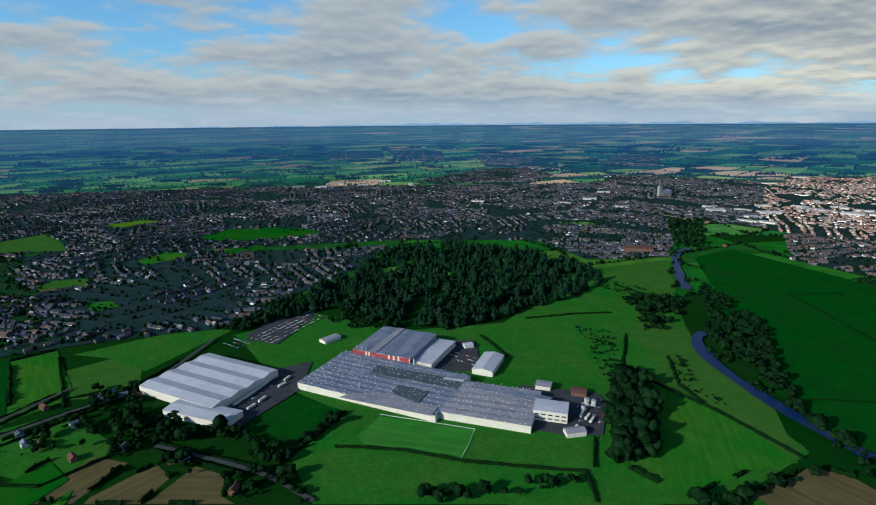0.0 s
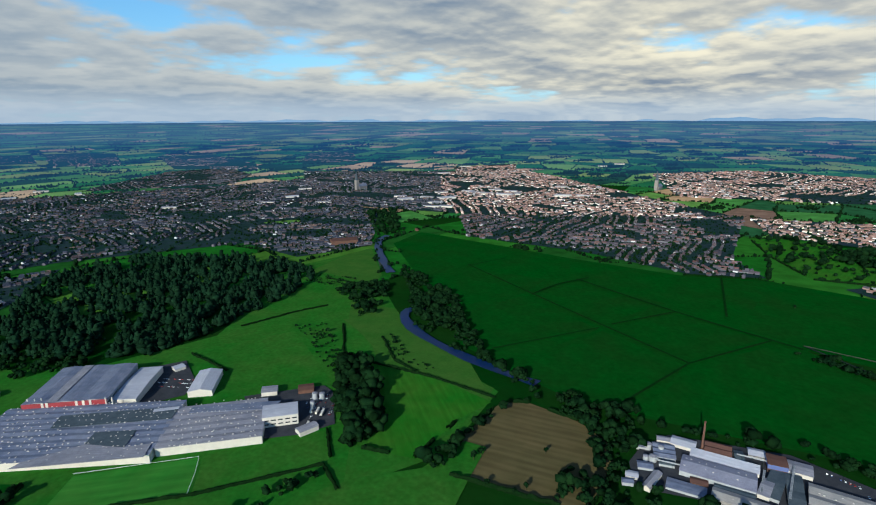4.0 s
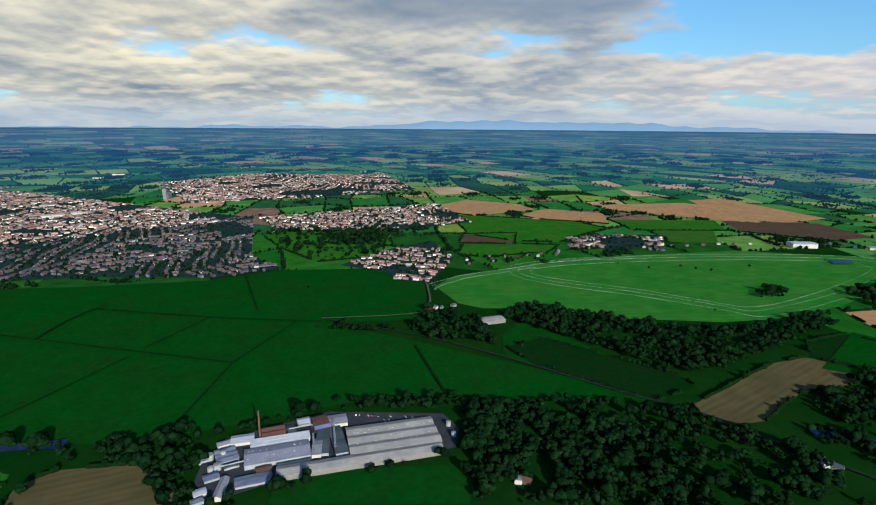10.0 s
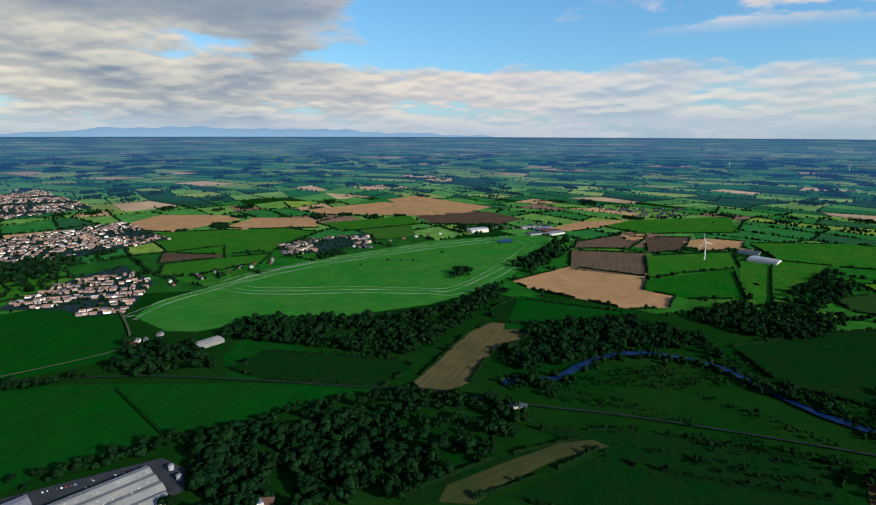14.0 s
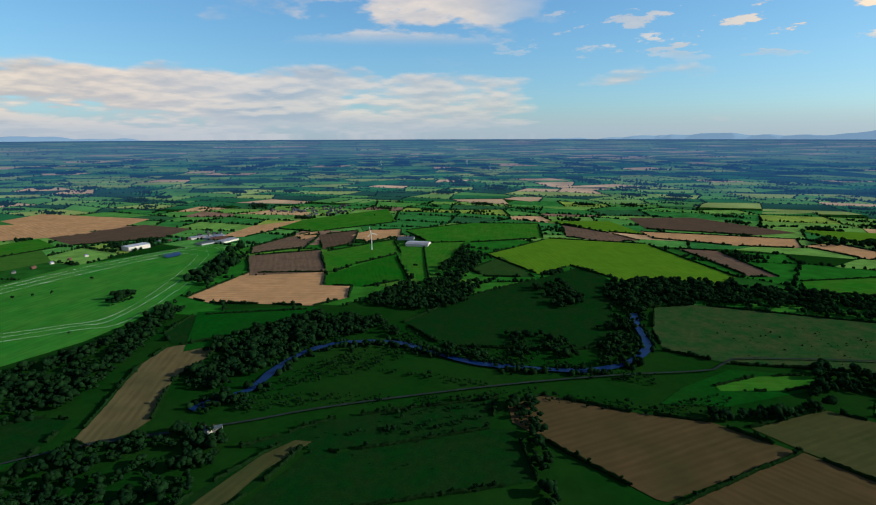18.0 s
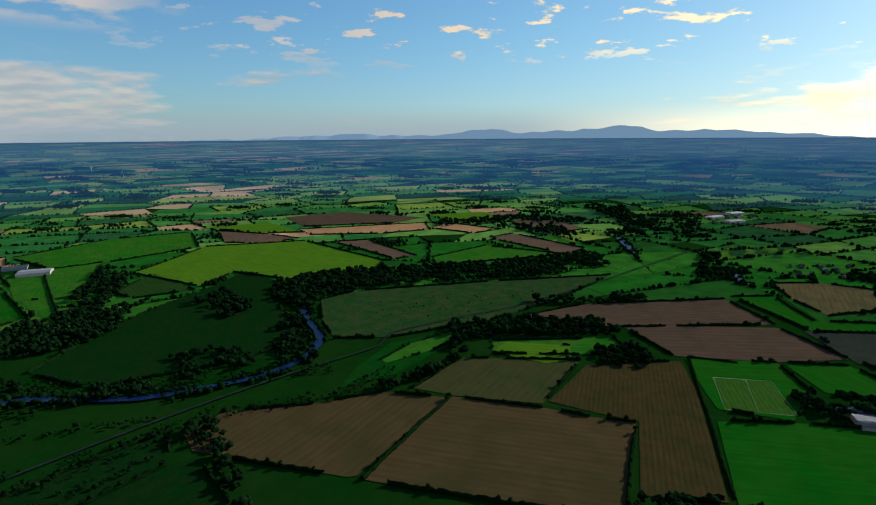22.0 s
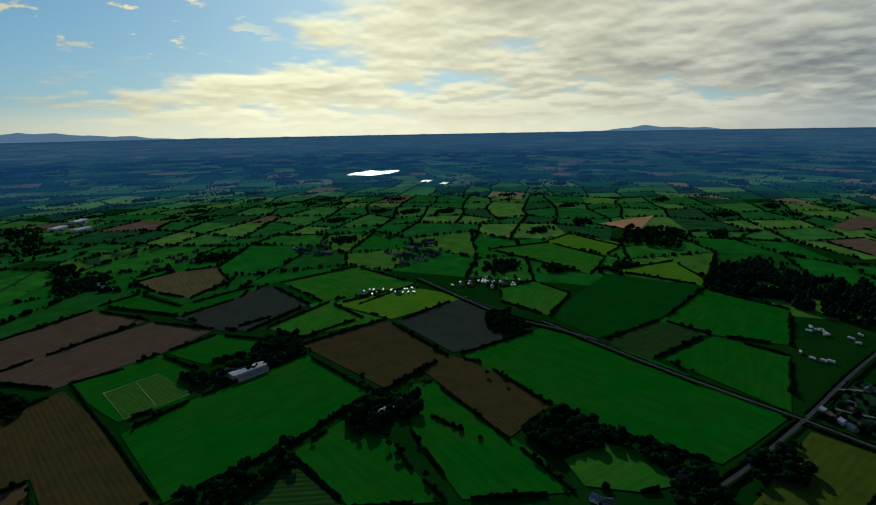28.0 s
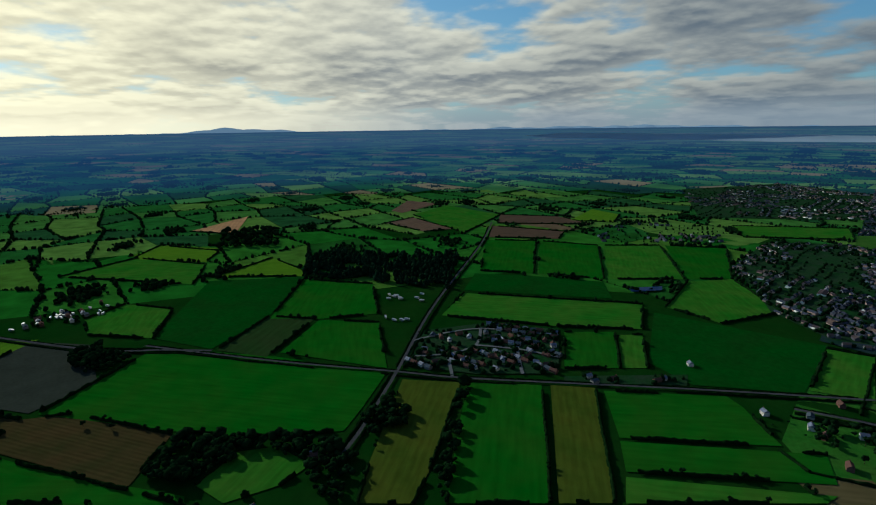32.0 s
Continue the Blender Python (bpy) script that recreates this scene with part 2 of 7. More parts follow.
def pick_material(name, stops, rough=0.9, noise_scale=0.02, each="Random Per Island"):
    """A material whose colour is picked at random for each loose piece of a mesh."""
    m = bpy.data.materials.new(name)
    m.use_nodes = True
    nt = m.node_tree
    b = nt.nodes["Principled BSDF"]
    b.inputs["Roughness"].default_value, b.inputs["Specular IOR Level"].default_value = rough, 0.0
    r = nt.nodes.new("ShaderNodeValToRGB")
    r.color_ramp.interpolation = "CONSTANT"
    el = r.color_ramp.elements
    while len(el) < len(stops):
        el.new(0.5)
    for e, (at, c) in zip(el, stops):
        e.position, e.color = at, (*c, 1)
    nt.links.new(nt.nodes.new("ShaderNodeObjectInfo").outputs["Random"] if each == "Random" else nt.nodes.new("ShaderNodeNewGeometry").outputs["Random Per Island"], r.inputs[0])
    n = nt.nodes.new("ShaderNodeTexNoise")
    n.inputs["Scale"].default_value, n.inputs["Detail"].default_value = noise_scale, 6
    nt.links.new(nt.nodes.new("ShaderNodeTexCoord").outputs["Object"], n.inputs["Vector"])
    mr = nt.nodes.new("ShaderNodeMapRange")
    mr.inputs[1].default_value, mr.inputs[2].default_value = 0.3, 0.7
    mr.inputs[3].default_value, mr.inputs[4].default_value = 0.65, 1.2
    nt.links.new(n.outputs["Fac"], mr.inputs[0])
    k = nt.nodes.new("ShaderNodeMix")
    k.data_type, k.blend_type = "RGBA", "MULTIPLY"
    k.inputs[0].default_value = 1
    nt.links.new(r.outputs[0], k.inputs[6])
    nt.links.new(mr.outputs[0], k.inputs[7])
    nt.links.new(k.outputs[2], b.inputs["Base Color"])
    return m


GROUND = material("ground_grass", (0.004, 0.036, 0.004), (0.011, 0.040, 0.006), 6.0, 0.95, 0.35, coords="plan")
FIELD = {
    "pasture": material("pasture", (0.018, 0.138, 0.010), (0.050, 0.142, 0.015), 0.012, 0.95, 0.42, stripes=(0.03, 0, 0.03)),
    "lush": material("lush_grass", (0.007, 0.104, 0.006), (0.020, 0.098, 0.008), 0.010, 0.95, 0.42, stripes=(0.035, 0, 0.03)),
    "meadow": material("meadow", (0.004, 0.068, 0.006), (0.009, 0.054, 0.007), 0.008, 0.95, 0.42),
    # river meadow with cloud shade put into its base colour; ditches share it
    "shademeadow": material("cloud_shaded_meadow", (0.003, 0.033, 0.005), (0.010, 0.030, 0.007), 0.03, 0.95, 0.5),
    "sward": material("grazed_sward", (0.018, 0.130, 0.012), (0.044, 0.130, 0.018), 0.012, 0.95, 0.45),
    "race": material("racecourse_turf", (0.026, 0.170, 0.020), (0.056, 0.186, 0.027), 0.01, 0.95, 0.42, stripes=(0.02, 0, 0.05)),
    "pitch": material("mown_pitch", (0.035, 0.11, 0.012), (0.05, 0.11, 0.018), 0.03, 0.95, 0.42, stripes=(0.05, 0, 0.12)),
    "dry": material("dry_grass", (0.052, 0.122, 0.020), (0.034, 0.110, 0.015), 0.02, 0.95, 0.3),
    "rough": material("rough_grazing", (0.010, 0.062, 0.014), (0.050, 0.068, 0.024), 0.03, 0.95, 0.5),
    "yellow": material("yellow_green_crop", (0.09, 0.19, 0.012), (0.07, 0.17, 0.011), 0.01, 0.95, 0.3, stripes=(0.025, 0, 0.06)),
    "stubble": material("stubble", (0.50, 0.28, 0.135), (0.38, 0.22, 0.11), 0.012, 0.95, 0.42, stripes=(0.02, 0, 0.09)),
    "tilled": material("tilled_soil", (0.16, 0.10, 0.068), (0.115, 0.08, 0.055), 0.012, 0.95, 0.42, stripes=(0.02, 0, 0.08)),
    "tilledgreen": material("sprouting_soil", (0.018, 0.052, 0.012), (0.026, 0.05, 0.015), 0.012, 0.95, 0.42, stripes=(0.02, 0, 0.08)),
    "plough": material("ploughed_soil", (0.104, 0.066, 0.045), (0.078, 0.056, 0.038), 0.012, 0.95, 0.30, stripes=(0.02, 0, 0.08)),
    "earth": material("bare_earth", (0.092, 0.058, 0.027), (0.058, 0.050, 0.020), 0.009, 0.95, 0.30, stripes=(0.030, 0, 0.08)),
    "dryearth": material("cut_hay_field", (0.13, 0.098, 0.045), (0.092, 0.082, 0.036), 0.009, 0.95, 0.42, stripes=(0.03, 0, 0.09)),
    "ridged": material("ridged_soil", (0.066, 0.044, 0.018), (0.040, 0.040, 0.014), 0.02, 0.95, 0.34, stripes=(0.05, 0, 0.13)),
    "striped": material("striped_crop", (0.016, 0.06, 0.012), (0.028, 0.062, 0.014), 0.01, 0.95, 0.42, stripes=(0.04, 0, 0.35)),
    "fallow": material("fallow_soil", (0.038, 0.046, 0.036), (0.030, 0.036, 0.028), 0.015, 0.95, 0.3),
    "weedy": material("weedy_stubble", (0.070, 0.062, 0.024), (0.042, 0.056, 0.018), 0.012, 0.95, 0.3, stripes=(0.03, 0, 0.06)),
    "olive": material("olive_hay_meadow", (0.072, 0.090, 0.012), (0.048, 0.080, 0.010), 0.015, 0.95, 0.4, stripes=(0.03, 0, 0.06)),
    "gravel": material("river_gravel", (0.085, 0.095, 0.10), (0.045, 0.06, 0.045), 0.03, 0.95, 0.4),
    "asphalt": material("asphalt", (0.060, 0.062, 0.072), (0.040, 0.042, 0.05), 0.06, 0.9, 0.35),
}
BLUE_CLAD = material("blue_cladding", (0.10, 0.14, 0.34), (0.08, 0.11, 0.27), 0.1, 0.6, 0.15)
STREET = material("pale_street_asphalt", (0.15, 0.155, 0.165), (0.11, 0.115, 0.12), 0.08, 0.9, 0.2)
ROAD = material("road_asphalt", (0.065, 0.067, 0.072), (0.045, 0.048, 0.052), 0.05, 0.9, 0.2)
RAILBED = material("railway_ballast", (0.030, 0.036, 0.040), (0.016, 0.026, 0.020), 0.05, 0.95, 0.3)
TRACK = material("gravel_track", (0.11, 0.11, 0.08), (0.06, 0.075, 0.045), 0.05, 0.95, 0.3)
# blue of the reflected sky is put into the river's base colour
WATER = material("river_water", (0.004, 0.018, 0.085), (0.007, 0.022, 0.066), 0.02, 0.35)
WATER.node_tree.nodes["Principled BSDF"].inputs["Specular IOR Level"].default_value = 0.06
LAKE = material("lake_water", (0.010, 0.030, 0.08), (0.016, 0.034, 0.07), 0.02, 0.3)
SANDS = material("tidal_sands", (0.42, 0.50, 0.58), (0.30, 0.40, 0.50), 0.002, 0.9)
LAKE.node_tree.nodes["Principled BSDF"].inputs["Specular IOR Level"].default_value = 0.22
LEAF = material("broadleaf_leaves", (0.004, 0.015, 0.006), (0.009, 0.027, 0.008), 0.05, 0.9, 0.3, spread=0.5, spots="island")
NEEDLE = material("conifer_needles", (0.006, 0.021, 0.011), (0.010, 0.028, 0.013), 0.05, 0.9, 0.3, spread=0.45, spots="island")
HEDGE = material("hedge_leaves", (0.004, 0.016, 0.004), (0.008, 0.022, 0.006), 0.15, 0.95, 0.4)
BARK = material("bark", (0.07, 0.05, 0.035), None, 0.6, 0.95)
ROOF = {
    "white": material("white_metal_roof", (0.46, 0.46, 0.52), (0.36, 0.36, 0.43), 0.04, 0.55, 0.25, stripes=(0.5, 0, 0.05)),
    "slate": material("weathered_blue_grey_roof", (0.10, 0.125, 0.21), (0.20, 0.215, 0.29), 0.05, 0.7, 0.45, stripes=(0.4, 65, 0.12)),
    "pale": material("pale_grey_roof", (0.29, 0.28, 0.32), (0.19, 0.19, 0.24), 0.05, 0.7, 0.4, stripes=(0.4, 65, 0.1)),
    "cream": material("cream_sheet_roof", (0.36, 0.33, 0.31), (0.25, 0.24, 0.24), 0.05, 0.7, 0.35, stripes=(0.5, 28, 0.06)),
    "lilac": material("grey_lilac_roof", (0.27, 0.27, 0.35), (0.19, 0.19, 0.26), 0.05, 0.7, 0.35),
    "dark": material("dark_bitumen_roof", (0.055, 0.075, 0.095), (0.09, 0.11, 0.13), 0.08, 0.8, 0.3),
    "brick": material("red_brown_roof", (0.13, 0.068, 0.055), (0.10, 0.056, 0.046), 0.08, 0.85, 0.2),
}
WALL = {
    "white": material("white_cladding", (0.62, 0.57, 0.50), (0.52, 0.48, 0.43), 0.1, 0.6, 0.1),
    "red": material("red_cladding", (0.27, 0.02, 0.03), (0.20, 0.018, 0.025), 0.1, 0.6, 0.1),
    "brick": material("red_brick_wall", (0.16, 0.085, 0.065), (0.12, 0.068, 0.052), 0.2, 0.9, 0.2),
    # stone of church and houses; on cream-roofed halls its grey paints in shade
    "stone": material("stone_and_shaded_wall", (0.26, 0.24, 0.23), (0.20, 0.19, 0.18), 0.1, 0.85, 0.2),
    "grey": material("grey_cladding", (0.36, 0.37, 0.39), (0.28, 0.29, 0.31), 0.1, 0.7, 0.1),
}
# dark bluish town tones also hold cloud shade and haze
HOUSE_WALL = pick_material("house_walls", [(0, (0.112, 0.106, 0.126)), (0.4, (0.165, 0.164, 0.19)), (0.65, (0.096, 0.092, 0.114)), (0.94, (0.58, 0.57, 0.60))])
HOUSE_ROOF = pick_material("house_roofs", [(0, (0.042, 0.048, 0.074)), (0.35, (0.070, 0.054, 0.060)), (0.55, (0.052, 0.060, 0.084)), (0.8, (0.12, 0.084, 0.076)), (0.95, (0.18, 0.18, 0.22))], 0.8)
# red tile tones, lightened to hold sunlight on parts of the town
RED_ROOF = pick_material("sunlit_red_tile_roofs", [(0, (0.204, 0.118, 0.102)), (0.35, (0.288, 0.168, 0.144)), (0.55, (0.114, 0.102, 0.120)), (0.8, (0.360, 0.240, 0.204)), (0.92, (0.384, 0.384, 0.408))], 0.8)
# terrace roofs darkened in colour for cloud shade
TERRACE_ROOF = pick_material("shaded_terrace_roofs", [(0, (0.072, 0.060, 0.074)), (0.35, (0.126, 0.070, 0.070)), (0.6, (0.090, 0.082, 0.102)), (0.85, (0.168, 0.102, 0.096))], 0.8)
# pale walls, brightened in colour as if sunlit
PALE_WALL = pick_material("sunlit_house_walls", [(0, (0.372, 0.248, 0.214)), (0.4, (0.510, 0.400, 0.359)), (0.65, (0.304, 0.214, 0.193)), (0.82, (1.076, 1.007, 0.924))])
GARDEN = material("gardens_and_streets", (0.012, 0.040, 0.026), (0.030, 0.042, 0.060), 0.03, 0.95, 0.5)
LAWNS = material("suburban_lawns_and_drives", (0.010, 0.052, 0.012), (0.026, 0.048, 0.026), 0.03, 0.95, 0.5)
PATCH = pick_material("far_field_crops", [(0, (0.032, 0.152, 0.034)), (0.25, (0.073, 0.220, 0.046)), (0.5, (0.027, 0.098, 0.037)), (0.66, (0.128, 0.262, 0.054)),
                                          (0.82, (0.464, 0.293, 0.159)), (0.89, (0.207, 0.128, 0.091)), (0.95, (0.195, 0.281, 0.049))])
PATCH_GREEN = pick_material("far_green_fields", [(0, (0.022, 0.110, 0.020)), (0.3, (0.050, 0.155, 0.028)), (0.55, (0.018, 0.070, 0.022)), (0.74, (0.090, 0.190, 0.034)), (0.95, (0.12, 0.085, 0.05))])
PASTURES = pick_material("near_pastures", [(0, (0.018, 0.114, 0.012)), (0.3, (0.031, 0.136, 0.015)), (0.6, (0.018, 0.086, 0.013)), (0.85, (0.061, 0.154, 0.020))])


def paint_haze(m, start=2600.0, end=3600.0):
    """Land so far off that it is a plain backdrop: sunlight on its own colours and a blue distance haze are painted
    into its emission.
    """
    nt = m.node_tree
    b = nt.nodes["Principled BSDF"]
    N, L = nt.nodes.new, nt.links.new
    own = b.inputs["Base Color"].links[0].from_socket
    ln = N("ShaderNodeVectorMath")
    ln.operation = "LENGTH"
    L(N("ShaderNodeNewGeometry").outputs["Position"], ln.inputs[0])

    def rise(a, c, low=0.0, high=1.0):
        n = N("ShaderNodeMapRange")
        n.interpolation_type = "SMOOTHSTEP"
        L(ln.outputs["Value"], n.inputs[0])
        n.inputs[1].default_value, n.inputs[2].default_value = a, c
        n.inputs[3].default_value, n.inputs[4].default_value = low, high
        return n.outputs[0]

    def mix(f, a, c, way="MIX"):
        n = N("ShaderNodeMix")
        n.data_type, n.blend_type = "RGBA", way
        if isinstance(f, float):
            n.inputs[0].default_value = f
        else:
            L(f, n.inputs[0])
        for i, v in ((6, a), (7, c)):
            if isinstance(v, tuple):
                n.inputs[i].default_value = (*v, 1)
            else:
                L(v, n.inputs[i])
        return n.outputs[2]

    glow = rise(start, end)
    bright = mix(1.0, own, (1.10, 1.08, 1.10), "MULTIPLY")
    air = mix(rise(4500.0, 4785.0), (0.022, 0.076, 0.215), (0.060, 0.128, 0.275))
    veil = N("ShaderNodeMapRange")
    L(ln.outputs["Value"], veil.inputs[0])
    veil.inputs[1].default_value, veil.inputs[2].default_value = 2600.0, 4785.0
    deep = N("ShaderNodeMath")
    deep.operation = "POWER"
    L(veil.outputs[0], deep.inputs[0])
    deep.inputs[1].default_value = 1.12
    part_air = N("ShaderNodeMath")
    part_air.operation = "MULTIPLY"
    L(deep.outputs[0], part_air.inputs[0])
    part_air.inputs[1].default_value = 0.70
    # the painted haze is thicker towards the sun
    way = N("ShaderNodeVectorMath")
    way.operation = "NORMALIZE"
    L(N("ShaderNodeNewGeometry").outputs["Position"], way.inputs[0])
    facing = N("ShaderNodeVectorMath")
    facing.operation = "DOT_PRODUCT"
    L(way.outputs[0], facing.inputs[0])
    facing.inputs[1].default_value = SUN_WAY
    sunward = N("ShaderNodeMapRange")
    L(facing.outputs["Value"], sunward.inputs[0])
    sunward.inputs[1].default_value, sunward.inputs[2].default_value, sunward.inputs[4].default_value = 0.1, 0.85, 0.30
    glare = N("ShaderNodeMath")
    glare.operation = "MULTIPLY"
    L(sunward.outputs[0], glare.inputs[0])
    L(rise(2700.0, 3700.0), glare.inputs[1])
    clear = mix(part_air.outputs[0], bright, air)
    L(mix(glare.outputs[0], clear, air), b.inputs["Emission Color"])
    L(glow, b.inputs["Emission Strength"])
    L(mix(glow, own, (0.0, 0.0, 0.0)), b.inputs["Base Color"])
    return m


# far colours glow, with sunlight and blue haze painted in
DISTANT = paint_haze(pick_material("distant_land", [(0, (0.020, 0.110, 0.036)), (0.25, (0.065, 0.190, 0.050)), (0.5, (0.016, 0.060, 0.036)), (0.68, (0.13, 0.25, 0.07)), (0.80, (0.42, 0.30, 0.19)), (0.87, (0.20, 0.27, 0.08))], 1.0, 0.004))
DISTANT_GREEN = paint_haze(pick_material("distant_pastures", [(0, (0.018, 0.095, 0.030)), (0.3, (0.050, 0.160, 0.040)), (0.55, (0.014, 0.055, 0.032)), (0.74, (0.10, 0.21, 0.055)), (0.93, (0.20, 0.17, 0.09))], 1.0, 0.004))
FAR_HOUSES = paint_haze(pick_material("far_house_walls", [(0, (0.42, 0.30, 0.26)), (0.4, (0.55, 0.45, 0.40)), (0.65, (0.24, 0.17, 0.16)), (0.82, (0.75, 0.72, 0.68))]))
FAR_ROOFS = paint_haze(pick_material("far_house_roofs", [(0, (0.24, 0.14, 0.12)), (0.35, (0.34, 0.22, 0.18)), (0.6, (0.13, 0.12, 0.14)), (0.85, (0.40, 0.32, 0.28))]))
FAR_GROUND = paint_haze(material("far_ground", (0.010, 0.040, 0.026), (0.020, 0.060, 0.030), 0.9, 1.0, 0.4, coords="plan"))
DISTANT_TREES = paint_haze(material("distant_trees", (0.006, 0.020, 0.018), (0.010, 0.026, 0.022), 0.01, 1.0))
RAIL_WHITE = material("white_rail_paint", (0.8, 0.8, 0.78), (0.7, 0.7, 0.68), 0.5, 0.5)
TURBINE_WHITE = material("turbine_white", (0.8, 0.8, 0.8), (0.72, 0.72, 0.72), 0.3, 0.4)
GLASS = material("dark_window_glass", (0.03, 0.035, 0.045), None, 0.3, 0.12)

# ---- ground ----
rng = np.random.default_rng(7)


def build_ground():
    seg = 240
    rad = np.r_[0.5, np.linspace(120, NEAR, 14), NEAR * np.geomspace(1.015, 18.5, 150)]
    a = np.linspace(0, 2 * np.pi, seg, endpoint=False)
    plan = np.array([(r * math.cos(t), r * math.sin(t)) for r in rad for t in a])
    v, _ = warp(plan)
    v[:, 2] -= 0.3
    n = len(rad)
    i, j = np.meshgrid(np.arange(n - 1), np.arange(seg), indexing="ij")
    k = (j + 1) % seg
    faces = np.stack([i * seg + j, (i + 1) * seg + j, (i + 1) * seg + k, i * seg + k], -1).reshape(-1, 4)
    faces = faces.tolist() + [list(range(seg))]
    ob = mesh_of("ground", v, faces, [GROUND, FAR_GROUND], which=[int(rad[f[0] // seg] > 3600) for f in faces], smooth=True)
    at = ob.data.attributes.new("plan", "FLOAT_VECTOR", "POINT")
    at.data.foreach_set("vector", np.c_[plan / 1000, plan[:, 0] * 0].ravel())
    tagged(ob, "dark green farmland rolling out to the horizon", "ground", kind="structure")


build_ground()
LAYER = [0]
TAKEN = []          # outlines of all that is laid out by hand


def inside(poly, p):
    p = np.asarray(p, float)
    x, y = p[:, 0], p[:, 1]
    hit = np.zeros(len(p), bool)
    q = np.asarray(poly, float)
    for (x1, y1), (x2, y2) in zip(q, np.roll(q, -1, 0)):
        c = (y1 > y) != (y2 > y)
        with np.errstate(divide="ignore", invalid="ignore"):
            hit ^= c & (x < (x2 - x1) * (y - y1) / (y2 - y1) + x1)
    return hit


def sheet(name, poly, mat, lift=0.0):
    """A flat outlined patch of land, cut fine enough to follow the ground."""
    bm = bmesh.new()
    f = bm.faces.new([bm.verts.new((x, y, 0)) for x, y in poly])
    bmesh.ops.triangulate(bm, faces=[f])
    far = max(math.hypot(x, y) for x, y in poly)
    if far > NEAR * 0.9:
        for _ in range(4):
            long = [e for e in bm.edges if e.calc_length() > 130]
            if not long:
                break
            bmesh.ops.subdivide_edges(bm, edges=long, cuts=1, use_grid_fill=False)
            bmesh.ops.triangulate(bm, faces=[g for g in bm.faces if len(g.verts) > 3])
    LAYER[0] += 1
    p = np.array([v.co[:2] for v in bm.verts])
    w, s = warp(p)
    h = lift + LAYER[0] * 0.006
    for v, c, d in zip(bm.verts, w, np.hypot(p[:, 0], p[:, 1])):
        v.co = (c[0], c[1], c[2] + h + min(max(0, d - 1500) * 0.0012, 4.0))
    bmesh.ops.recalc_face_normals(bm, faces=bm.faces)
    me = bpy.data.meshes.new(name)
    bm.to_mesh(me)
    bm.free()
    if me.polygons and sum(q.normal.z for q in me.polygons) < 0:
        me.flip_normals()
    me.materials.append(mat)
    return new(name, me)


FIELD_WORDS = {"sward": "sunlit grazed grassland round the factory", "shademeadow": "river meadow with cloud shade in its colour", "pasture": "green grazed pasture", "lush": "lush green grass field", "meadow": "dark green river meadow", "race": "short mown green turf",
               "pitch": "pale mown sports pitch with marked lines", "dry": "dry yellowish grass field", "rough": "rough grazing land beside the river",
               "yellow": "bright yellow-green crop field", "stubble": "golden stubble field after harvest", "tilled": "brown tilled field",
               "tilledgreen": "tilled field with sprouting crop", "weedy": "weedy brown-green stubble field", "olive": "olive hay meadow beside the railway", "plough": "dark ploughed field", "earth": "bare brown earth field with tractor lines",
               "dryearth": "cut hay field with pale straw", "ridged": "brown field with ridged furrows", "striped": "striped green crop field", "asphalt": "worn grey asphalt yard", "fallow": "dark fallow field", "gravel": "grey gravel bank beside the river"}
EDGES, ROADSIDE = [], []


def field(sort, poly):
    ob = sheet("yard" if sort == "asphalt" else "field", poly, FIELD[sort], 0.35 if sort == "asphalt" else 0.0)
    tagged(ob, FIELD_WORDS[sort] + (" between buildings" if sort == "asphalt" else (" bordered by hedges" if sort != "gravel" else "")), "yard" if sort == "asphalt" else "field", kind="structure")
    a, b = max(zip(poly, poly[1:] + poly[:1]), key=lambda e: math.dist(*e))
    along = Matrix.Translation((*a, 0)) @ Matrix.Rotation(math.atan2(b[1] - a[1], b[0] - a[0]), 4, "Z")
    ob.data.transform(along.inverted())
    ob.matrix_basis = along
    TAKEN.append(poly)
    if sort not in ("asphalt", "race", "pitch", "gravel", "sward", "dry"):
        EDGES.extend((sort, a, b) for a, b in zip(poly, poly[1:] + poly[:1]))


